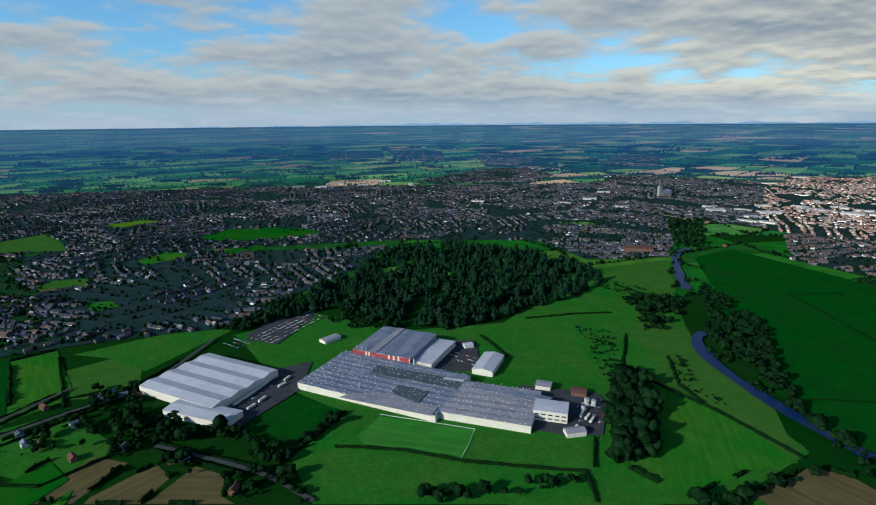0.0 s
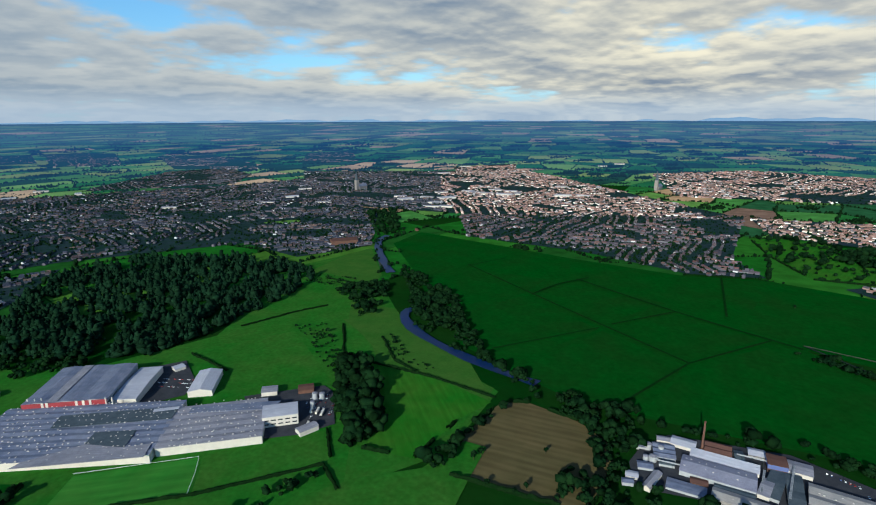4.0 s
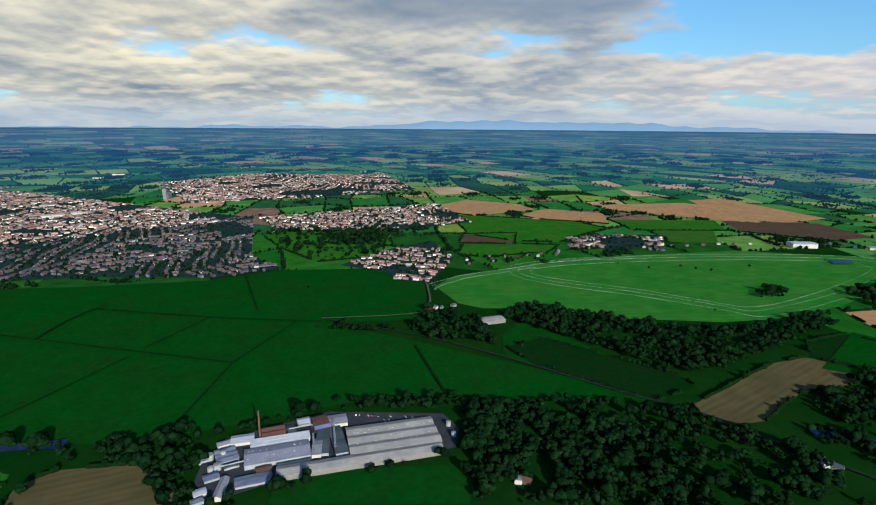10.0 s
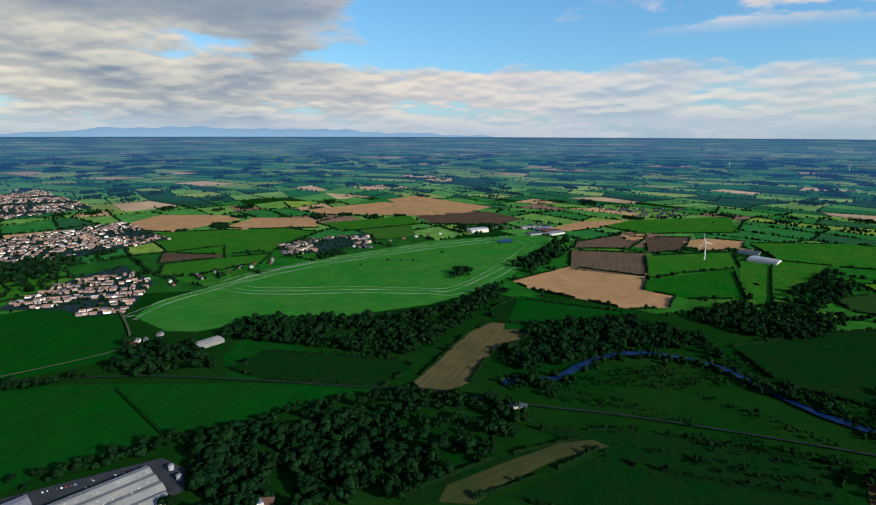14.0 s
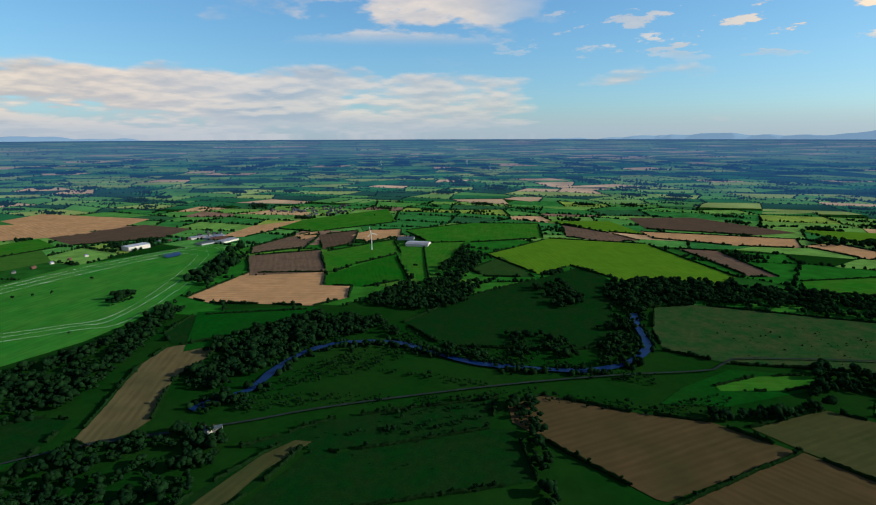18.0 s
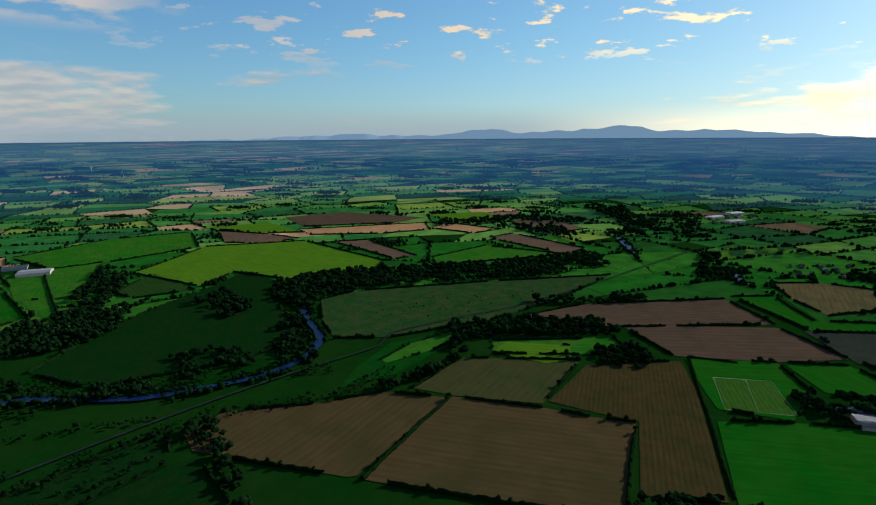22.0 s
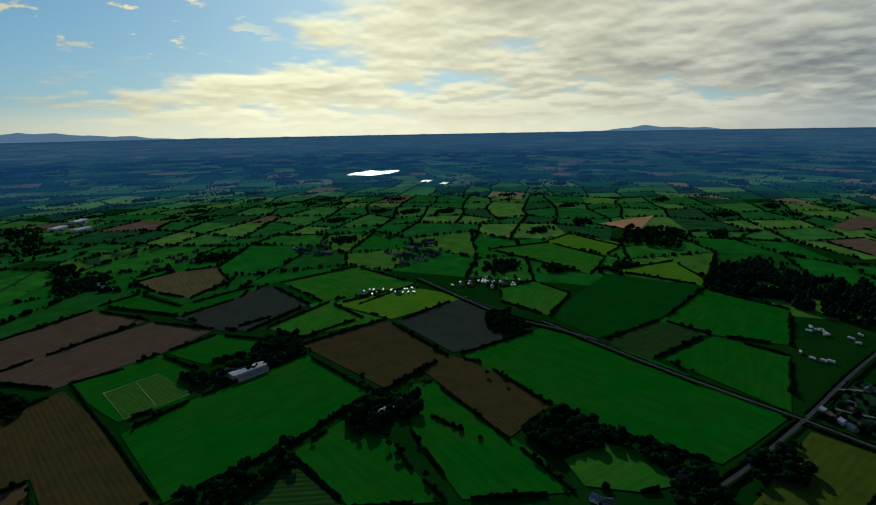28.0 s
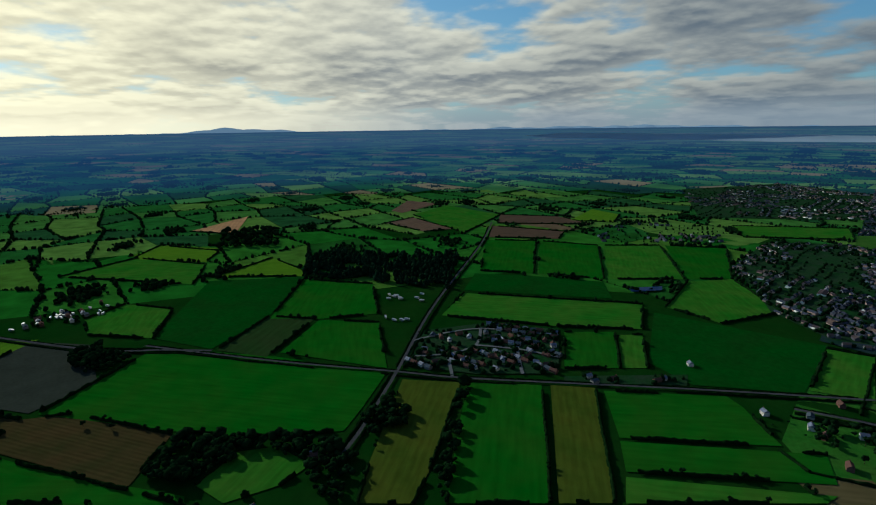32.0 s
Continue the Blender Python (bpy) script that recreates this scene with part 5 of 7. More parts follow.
field("lush", [(-403, -422), (-499, -416), (-484, -343), (-442, -285), (-413, -227), (-361, -305)])
field("striped", [(-293, -407), (-390, -410), (-358, -310)])
field("lush", [(-610, -392), (-636, -369), (-543, -211), (-486, -118), (-423, -214), (-509, -327)])
field("ridged", [(-667, -408), (-728, -392), (-728, -333), (-646, -193), (-548, -213)])
field("lush", [(-738, -377), (-924, -293), (-898, -191), (-853, -86), (-749, 79), (-657, 37), (-605, 10), (-617, -99), (-650, -187)])
field("fallow", [(-827, -555), (-1023, -511), (-981, -403), (-868, -355), (-820, -335), (-743, -390)])
field("yellow", [(-859, -736), (-1039, -649), (-1029, -501), (-835, -573)])
field("pasture", [(-682, -726), (-852, -747), (-829, -583), (-689, -661)])
field("pasture", [(-933, -962), (-1142, -894), (-1066, -650), (-861, -770)])
field("fallow", [(-646, -969), (-907, -955), (-833, -778), (-641, -820)])
field("meadow", [(-987, -304), (-1354, -275), (-1331, -55), (-1055, -113), (-910, -194)])
field("tilledgreen", [(-903, -184), (-1055, -113), (-1019, -25), (-855, -101)])
field("lush", [(-1040, -111), (-1309, -53), (-1229, 106), (-1018, 96), (-1015, -10)])
field("lush", [(-868, -80), (-1010, -17), (-969, 93), (-766, 83)])
field("pasture", [(-1126, -464), (-1210, -416), (-1149, -309), (-987, -304), (-1031, -424)])
field("pasture", [(-1489, -653), (-1659, -524), (-1529, -314), (-1333, -309)])
field("yellow", [(-1650, -538), (-1827, -504), (-1696, -305), (-1562, -321)])
field("yellow", [(-1387, -270), (-1560, -144), (-1384, -48), (-1340, -55)])
field("lush", [(-607, -356), (-547, -206), (-520, -152), (-509, -150), (-551, -329)])
field("pasture", [(-536, -145), (-589, -113), (-589, -64), (-547, -26), (-516, -60), (-500, -112)])
field("olive", [(-470, 17), (-533, 34), (-724, 100), (-695, 180), (-507, 97), (-457, 70)])
field("lush", [(-450, 102), (-587, 149), (-692, 192), (-660, 289), (-427, 200)])
field("olive", [(-425, 208), (-657, 301), (-634, 358), (-413, 261)])
field("lush", [(-624, 365), (-571, 516), (-541, 516), (-456, 494), (-514, 325)])
field("lush", [(-508, 322), (-431, 528), (-386, 493), (-455, 298)])
field("pasture", [(-447, 293), (-372, 478), (-366, 459), (-410, 271)])
field("pasture", [(-977, 215), (-1106, 294), (-942, 626), (-817, 547), (-867, 409)])
field("meadow", [(-1126, 299), (-1255, 362), (-1192, 499), (-1108, 630), (-990, 585)])
field("lush", [(-1633, 508), (-1574, 655), (-1218, 502), (-1277, 383)])
field("lush", [(-1572, 663), (-1464, 807), (-1129, 642), (-1214, 515)])
field("pasture", [(-1460, 823), (-1416, 982), (-1081, 823), (-1126, 654)])
field("lush", [(-1411, 997), (-1332, 1144), (-1053, 929), (-1079, 830)])
field("pasture", [(-915, 659), (-1059, 815), (-1053, 929), (-831, 854), (-808, 700)])
field("meadow", [(-891, 618), (-678, 794), (-553, 623), (-610, 494), (-690, 476)])
field("lush", [(-839, 407), (-817, 492), (-683, 424), (-702, 343)])
field("pasture", [(-804, 490), (-794, 532), (-673, 465), (-682, 428)])
field("pasture", [(-669, 784), (-625, 826), (-513, 692), (-558, 637)])
field("yellow", [(-1687, -554), (-1822, -482), (-1735, -318), (-1555, -318)])
field("stubble", [(-2057, -465), (-2350, -298), (-1957, -299)])
field("tilled", [(-2030, 233), (-2126, 357), (-1849, 451), (-1825, 345)])
field("pasture", [(-2195, 369), (-2419, 564), (-2093, 710), (-1759, 468)])
field("tilled", [(-2327, 294), (-2624, 415), (-2484, 539), (-2252, 331)])
field("plough", [(-2093, 710), (-1987, 918), (-1793, 961), (-1912, 638)])
field("plough", [(-1863, 600), (-1694, 805), (-1587, 736), (-1673, 530)])
field("yellow", [(-1892, 921), (-2121, 1133), (-1955, 1168), (-1812, 1062)])
field("pasture", [(-1628, 1411), (-1477, 1743), (-1328, 1595), (-1454, 1306)])
field("weedy", [(448, -159), (470, -176), (486, -248), (500, -328), (494, -371), (475, -381), (473, -312), (451, -231), (433, -192)])
field("pasture", [(118, -830), (78, -897), (15, -951), (-10, -931), (34, -872), (108, -817)])
field("yellow", [(-70, -873), (-93, -910), (-202, -894), (-192, -832), (-150, -819), (-102, -841)])
field("meadow", [(868, -435), (834, -534), (861, -600), (867, -738), (927, -700), (1049, -565)])
field("pasture", [(1623, 902), (1773, 782), (1636, 642), (1648, 484), (1429, 431), (1324, 579), (1457, 750)])
field("sward", [(58, 462), (102, 464), (173, 462), (240, 441), (306, 459), (320, 436), (273, 401), (230, 367), (74, 434)])
field("asphalt", [(468, 348), (514, 347), (595, 253), (620, 110), (589, 84), (549, 82), (508, 149), (451, 254), (407, 304), (435, 336)])
field("asphalt", [(-293, 651), (-241, 753), (-196, 776), (-194, 683), (-226, 624), (-248, 586), (-266, 599)])
field("asphalt", [(-40, 750), (22, 855), (59, 854), (62, 767), (43, 739), (-23, 740)])
field("asphalt", [(111, 695), (213, 669), (217, 646), (191, 569), (151, 567), (108, 582)])
field("asphalt", [(-331, 862), (-323, 937), (-275, 1006), (-241, 1001), (-254, 901), (-270, 844)])
field("asphalt", [(-337, 886), (-278, 998), (-238, 967), (-287, 849)])
field("asphalt", [(-890, 150), (-901, 271), (-812, 254), (-784, 181), (-797, 129)])
field("gravel", [(571, 1281), (574, 1238), (531, 1128), (527, 1165)])
field("asphalt", [(-505, -394), (-557, -393), (-565, -363), (-539, -353), (-500, -375)])
wood("conifer", [(-356, 913), (-325, 1049), (-218, 1226), (-136, 1504), (24, 1570), (269, 1458), (361, 1336), (374, 1188), (286, 1089), (118, 959), (13, 905), (-68, 934), (-158, 996), (-245, 998)])
wood("poplar", [(248, 709), (297, 735), (276, 646), (264, 580), (232, 530), (186, 511), (203, 593)])
wood("broad", [(379, 1068), (437, 1085), (489, 1031), (376, 873), (357, 899)])
wood("broad", [(500, 951), (564, 936), (551, 845), (473, 741), (444, 781), (452, 871)])
wood("broad", [(-311, 593), (-232, 580), (-184, 551), (-169, 500), (-199, 501), (-261, 552), (-317, 564)])
wood("broad", [(-386, 913), (-288, 1084), (-254, 1037), (-349, 892)])
wood("scrub", [(243, 914), (298, 900), (268, 745), (236, 709), (237, 785)])
wood("broad", [(453, 552), (521, 392), (488, 367), (452, 374), (463, 457), (443, 530)])
wood("broad", [(239, 448), (308, 475), (372, 500), (401, 492), (305, 462), (257, 422)])
wood("open", [(655, 88), (681, -36), (625, -166), (503, -166), (460, 49), (554, 67)])
wood("broad", [(620, 263), (668, 90), (644, 86), (619, 178)])
wood("broad", [(458, 597), (459, 513), (465, 447), (470, 403), (469, 388), (449, 391), (443, 437), (439, 497), (442, 581)])
wood("broad", [(990, 61), (1081, 33), (1057, -99), (1014, -197), (1006, -293), (1027, -393), (1110, -501), (1160, -582), (1091, -560), (952, -411), (839, -291), (801, -202), (869, -130), (925, -42)])
wood("open", [(649, 80), (700, -81), (685, -199), (630, -302), (579, -332), (522, -295), (483, -173), (457, -118), (494, 66), (599, 82)])
wood("broad", [(768, -378), (831, -498), (839, -674), (714, -761), (617, -715), (585, -691), (658, -706), (707, -626), (719, -513), (675, -428), (707, -363)])
wood("broad", [(1016, 212), (963, 88), (857, 64), (860, 192)])
wood("broad", [(1315, -672), (1550, -1003), (1403, -920), (1223, -688)])
wood("broad", [(824, -809), (844, -960), (806, -1084), (691, -1103), (626, -923), (701, -835)])
wood("broad", [(858, -1152), (977, -1451), (817, -1297), (734, -1053)])
wood("broad", [(586, -1156), (532, -1220), (424, -1108), (459, -1015)])
wood("broad", [(440, -1231), (392, -1352), (246, -1460), (211, -1283), (292, -1188), (310, -1097), (360, -1132)])
wood("broad", [(408, -1169), (404, -1338), (185, -1444), (-95, -1508), (-431, -1654), (-437, -1485), (-207, -1356), (162, -1279), (296, -1159), (288, -1036)])
wood("broad", [(-182, -1162), (-433, -1183), (-422, -1148), (-178, -1126)])
wood("broad", [(3, -1000), (-93, -1033), (-304, -1012), (-280, -979), (-158, -973), (-26, -914), (8, -855)])
wood("scrub", [(453, -770), (374, -900), (353, -853), (417, -744)])
wood("broad", [(-180, -483), (-232, -485), (-414, -433), (-383, -397), (-168, -449)])
wood("broad", [(-29, -994), (-163, -1026), (-304, -990), (-300, -941), (-128, -939)])
wood("broad", [(-292, -459), (-400, -437), (-419, -419), (-344, -415), (-274, -435)])
wood("broad", [(-552, -208), (-640, -177), (-609, -92), (-569, -112), (-538, -151)])
wood("broad", [(-634, 38), (-710, 80), (-616, 76), (-597, 29)])
wood("conifer", [(-1585, -49), (-1436, 366), (-1135, 263), (-1204, 172), (-1338, -51)])
wood("broad", [(-645, -173), (-629, -132), (-580, -1), (-546, 22), (-474, 1), (-490, -26), (-560, -38), (-599, -109), (-556, -149), (-537, -187)])
wood("broad", [(-932, -419), (-962, -396), (-906, -311), (-851, -341)])
wood("broad", [(-1968, -338), (-2023, -154), (-1726, -136), (-1735, -318)])
wood("park", [(1623, 902), (1773, 782), (1636, 642), (1648, 484), (1429, 431), (1324, 579), (1457, 750)])
wood("broad", [(1705, 670), (1842, 544), (1719, 453), (1533, 514), (1527, 625)])
wood("broad", [(-415, 620), (-335, 600), (-298, 563), (-351, 553), (-404, 588)])
wood("broad", [(-168, 517), (-148, 561), (-118, 616), (-127, 630), (-162, 567), (-176, 524)])
wood("broad", [(-27, 464), (63, 478), (146, 497), (149, 486), (94, 467), (6, 454)])
wood("open", [(-256, 1047), (-109, 1044), (-66, 907), (-145, 903), (-214, 952)])
wood("broad", [(-173, 515), (-125, 461), (-135, 455), (-178, 491)])
wood("broad", [(577, 1161), (588, 1120), (565, 869), (500, 760), (463, 615), (445, 609), (457, 742), (493, 937)])
wood("broad", [(450, 566), (464, 512), (450, 494), (447, 543)])
wood("broad", [(811, 1898), (962, 1947), (764, 1545), (683, 1548)])
wood("broad", [(868, 395), (923, 200), (893, 193), (864, 329)])
wood("open", [(869, -478), (871, -563), (859, -701), (701, -756), (716, -641), (712, -533), (708, -447), (692, -368)])
wood("scrub", [(662, -740), (435, -740), (191, -826), (180, -783), (391, -698), (602, -682)])
wood("scrub", [(314, -655), (167, -726), (98, -812), (82, -756), (158, -688), (290, -642)])
wood("broad", [(343, -609), (303, -632), (204, -474), (179, -443), (194, -438), (265, -533)])
wood("sparse", [(193, -1150), (-195, -1263), (-173, -1092), (118, -960)])
wood("broad", [(130, -707), (104, -733), (13, -823), (-23, -860), (30, -767), (95, -714)])
wood("broad", [(-238, -877), (-326, -889), (-325, -829), (-234, -826)])
wood("broad", [(-474, -724), (-537, -698), (-494, -638), (-457, -666)])
wood("broad", [(-604, -692), (-681, -673), (-626, -615), (-564, -621)])
wood("broad", [(-507, -432), (-535, -416), (-590, -361), (-551, -337), (-490, -356), (-471, -385)])
wood("broad", [(-642, 36), (-630, 85), (-589, 86), (-594, 39)])
wood("broad", [(-454, 86), (-544, 124), (-686, 182), (-684, 190), (-541, 137), (-450, 102)])
wood("sparse", [(-531, 499), (-516, 619), (-451, 613), (-392, 543), (-419, 515), (-485, 522)])
wood("scrub", [(380, 1210), (451, 1123), (390, 1086), (342, 1167)])
wood("scrub", [(358, 803), (371, 782), (359, 675), (380, 616), (370, 610), (344, 675), (338, 744)])
wood("broad", [(441, 248), (489, 166), (534, 84), (529, 84), (483, 164), (436, 245)])
wood("broad", [(386, 321), (404, 301), (426, 281), (421, 278), (398, 297)])
wood("broad", [(625, 91), (621, 53), (565, 45), (539, 68)])
wood("broad", [(461, 420), (490, 399), (473, 352), (434, 339), (394, 307), (378, 318), (414, 371)])
wood("open", [(375, 376), (378, 318), (415, 274), (367, 268), (328, 332)])
wood("open", [(638, 93), (663, 28), (575, -8), (535, -10), (501, 46), (546, 75)])
wood("broad", [(512, 380), (561, 317), (602, 256), (629, 189), (634, 119), (625, 119), (620, 186), (591, 251), (551, 311), (503, 374)])
wood("open", [(1435, -812), (1612, -1020), (1507, -972), (1274, -766), (1246, -686)])
wood("broad", [(1280, -480), (1320, -562), (1250, -535), (1228, -475)])
wood("broad", [(-655, -2677), (-842, -2743), (-796, -2372), (-853, -2246), (-749, -2055), (-686, -2355)])
wood("broad", [(-671, -2098), (-718, -2019), (-659, -1892), (-618, -1982)])
wood("open", [(-978, -2473), (-1101, -2419), (-870, -1926), (-783, -1959)])
wood("broad", [(-729, -1597), (-804, -1642), (-691, -1372), (-619, -1314)])
wood("broad", [(71, -2238), (-302, -2417), (-581, -2269), (-502, -2191), (-265, -2290), (46, -2131)])
wood("broad", [(-150, -2202), (-427, -2118), (-447, -1857), (-376, -1943), (-184, -2091)])
wood("sparse", [(-361, -1417), (-641, -1583), (-661, -1468), (-411, -1279)])
wood("open", [(-474, 608), (-435, 611), (-410, 576), (-439, 571)])
wood("open", [(-386, 564), (-353, 570), (-326, 531), (-358, 527)])
wood("open", [(-316, 542), (-274, 539), (-260, 506), (-297, 509)])
wood("open", [(-485, 687), (-414, 699), (-382, 652), (-444, 644)])
wood("open", [(-506, 572), (-460, 577), (-432, 541), (-474, 538)])
wood("broad", [(-469, 649), (-323, 619), (-318, 593), (-412, 614)])
wood("open", [(-225, 492), (-199, 501), (-177, 470), (-206, 458)])
wood("open", [(-566, -440), (-586, -359), (-534, -324), (-492, -373), (-515, -409)])
wood("open", [(-657, -727), (-671, -667), (-616, -614), (-558, -629)])
wood("broad", [(-631, 34), (-650, 92), (-603, 90), (-581, 35)])
wood("open", [(-529, -706), (-680, -664), (-631, -608), (-511, -637)])
wood("open", [(-241, -883), (-332, -877), (-301, -793), (-231, -820)])
wood("broad", [(-924, -417), (-969, -380), (-872, -337), (-853, -367)])
wood("broad", [(683, -340), (663, -405), (627, -406), (613, -338)])
wood("scrub", [(633, -410), (655, -524), (629, -664), (545, -665), (566, -552)])
wood("sparse", [(564, -455), (423, -687), (357, -653), (471, -467)])
wood("scrub", [(487, -382), (398, -502), (323, -599), (314, -585), (389, -467)])
wood("scrub", [(516, -751), (427, -761), (398, -717), (477, -710)])
wood("open", [(545, -665), (503, -734), (407, -731), (394, -710), (468, -687)])
wood("scrub", [(654, -382), (585, -461), (483, -527), (464, -515), (550, -438), (607, -363)])
wood("scrub", [(619, -547), (492, -611), (383, -649), (375, -633), (479, -593)])
wood("sparse", [(545, -396), (393, -501), (315, -502), (327, -410), (464, -362)])
wood("scrub", [(471, -488), (431, -559), (326, -667), (304, -649), (385, -538), (439, -469)])
wood("open", [(475, -835), (363, -885), (318, -815), (389, -733)])
wood("open", [(351, -969), (314, -1069), (223, -838), (275, -794)])
wood("broad", [(-495, -416), (-571, -408), (-567, -397), (-509, -400), (-484, -376), (-467, -382)])
wood("broad", [(-486, -375), (-538, -349), (-568, -358), (-567, -346), (-533, -331), (-478, -357)])
lake("lake", [(-3544, -2830), (-3793, -2916), (-4000, -2909), (-3951, -2736), (-4133, -2674), (-3802, -2587), (-3597, -2612)])
lake("lake", [(-3288, -1970), (-3385, -1984), (-3399, -1935), (-3275, -1902)])
lake("lake", [(-3203, -1772), (-3290, -1784), (-3273, -1726), (-3156, -1703)])
lake("pond", [(-1042, 655), (-1035, 733), (-1009, 716), (-1015, 645)])
lake("sea", [(-13387, 5183), (-15665, 7318), (-13638, 8330), (-10566, 9187), (-8148, 10164), (-6072, 7689), (-7146, 6721), (-8593, 6343), (-9114, 5576), (-10718, 5644), (-11251, 4935)])
lake("pond", [(1645, -794), (1653, -849), (1601, -829), (1592, -780)])
river("river", [(706, 1500), (645, 1434), (578, 1270), (534, 1123)], 20, (-1, 1), 0.15)
river("river", [(488, 866), (452, 874), (428, 847), (414, 790), (416, 719), (431, 633), (451, 561), (466, 520)], 19, (1,), 0.05)
river("river", [(663, -334), (663, -373), (651, -416), (675, -469), (697, -546), (686, -606), (645, -655), (593, -682), (511, -682), (439, -689), (373, -717), (310, -750), (268, -789), (243, -844), (238, -904), (255, -958), (290, -1018), (316, -1086)], 14, (-1, 1), 0.02)
river("river", [(-584, -1885), (-566, -1733), (-572, -1671)], 12)
river("river", [(-573, -1876), (-560, -1769), (-552, -1625)], 12)
river("river", [(-721, -1416), (-720, -1380), (-704, -1284)], 20)
road("road", [(-947, -306), (-827, -79), (-748, 95), (-701, 194), (-596, 483), (-513, 692)], 5)
road("road", [(-1918, 618), (-1558, 467), (-1046, 218), (-748, 95), (-591, 26), (-541, -2)], 5)
road("road", [(-1108, -676), (-951, -390), (-921, -272), (-898, -191)], 6)
road("rail", [(913, 397), (869, 198), (810, 48), (729, -114), (677, -230), (592, -330)], 4)
road("track", [(1222, 264), (1060, 217), (982, 223), (913, 397)], 4)
road("rail", [(685, -211), (583, -354), (517, -457), (372, -640), (242, -780), (130, -887), (115, -948), (8, -1026), (-183, -1149), (-436, -1382), (-778, -1713)], 4)
road("road", [(-325, 552), (-236, 520), (-180, 496), (-124, 457)], 6)
road("road", [(-519, 572), (-475, 625), (-414, 699), (-383, 867)], 6)
road("ditch", [(730, 1088), (717, 841), (709, 662), (701, 452)], 5)
road("ditch", [(717, 826), (806, 849), (900, 849)], 4)
road("ditch", [(724, 622), (876, 604)], 4)
road("ditch", [(701, 452), (892, 435)], 4)
road("ditch", [(489, 418), (701, 452)], 4)
road("ditch", [(482, 648), (577, 636), (693, 622)], 3)
road("ditch", [(871, 856), (876, 604), (898, 390)], 5)
road("ditch", [(826, 194), (667, 112)], 4)
road("ditch", [(725, 1080), (847, 1089)], 3)
road("ditch", [(1155, 691), (932, 538)], 4)
road("street", [(-861, 140), (-882, 203), (-887, 269), (-855, 329), (-824, 389)], 5)
road("street", [(-888, 267), (-816, 238), (-793, 183), (-797, 129)], 5)
road("street", [(-816, 238), (-782, 302), (-738, 350)], 5)
road("street", [(-855, 329), (-782, 298), (-696, 274)], 5)
road("street", [(-793, 183), (-713, 172)], 5)
HL = [(-121, 628), (-147, 574), (-172, 527), (-186, 483)]
ROADSIDE.extend(zip(HL, HL[1:]))
HL = [(-120, 550), (-43, 543), (25, 521), (102, 509), (153, 501)]
ROADSIDE.extend(zip(HL, HL[1:]))
HL = [(-167, 559), (-141, 591), (-119, 623)]
ROADSIDE.extend(zip(HL, HL[1:]))
HL = [(298, 705), (328, 657), (356, 610), (395, 521)]
ROADSIDE.extend(zip(HL, HL[1:]))
HL = [(354, 783), (332, 691), (343, 642)]
ROADSIDE.extend(zip(HL, HL[1:]))
HL = [(319, 874), (258, 709)]
ROADSIDE.extend(zip(HL, HL[1:]))
HL = [(-604, 799), (-490, 642)]
ROADSIDE.extend(zip(HL, HL[1:]))
HL = [(-505, 664), (-424, 703)]
ROADSIDE.extend(zip(HL, HL[1:]))
HL = [(-506, 555), (-471, 608), (-407, 686)]
ROADSIDE.extend(zip(HL, HL[1:]))
HL = [(179, 563), (164, 508)]
ROADSIDE.extend(zip(HL, HL[1:]))
HL = [(-451, 485), (-410, 483), (-367, 537)]
ROADSIDE.extend(zip(HL, HL[1:]))
HL = [(153, 501), (151, 453)]
ROADSIDE.extend(zip(HL, HL[1:]))
HL = [(160, 958), (259, 981), (330, 985)]
ROADSIDE.extend(zip(HL, HL[1:]))
HL = [(392, 1166), (460, 1055)]
ROADSIDE.extend(zip(HL, HL[1:]))
HL = [(70, 878), (107, 787)]
ROADSIDE.extend(zip(HL, HL[1:]))
HL = [(-881, -687), (-1069, -661)]
ROADSIDE.extend(zip(HL, HL[1:]))
HL = [(-453, -824), (-385, -847), (-283, -490)]
ROADSIDE.extend(zip(HL, HL[1:]))
HL = [(-939, -295), (-836, -85), (-759, 89)]
ROADSIDE.extend(zip(HL, HL[1:]))
HL = [(-751, 88), (-598, 20)]
ROADSIDE.extend(zip(HL, HL[1:]))
building("distribution_warehouse", -323, 703, 138, 119, -26, 11, 2.5, 4, "white")
building("warehouse_annex", -298, 617, 97, 32, -20, 9, 2, 1, "white")
west_hall = building("factory_hall", -77, 697, 211, 116, -25, 10, 0.8, 9, "slate")
east_hall = building("factory_hall", 67, 633, 112, 88, -18, 10, 0.8, 6, "pale")
tower = building("factory_tower", 138, 612, 41, 29, -16, 14.5, 0.6, 1, "white")
assembly = building("assembly_hall", -70, 815, 103, 98, 68, 16, 1.4, 3, "slate")
building("storage_hall", -7, 792, 30, 93, 156, 10, 2, 1, "white")
building("storage_barn", 73, 755, 63, 31, 68, 8, 3, 1, "white")
building("gatehouse", -185, 860, 32, 17, 47, 5, 1.5, 1, "pale")
building("office_block", 143, 686, 20, 17, -19, 7, 1, 1, "pale")
building("office_block", 187, 668, 20, 17, -18, 6, 1, 1, "brick")
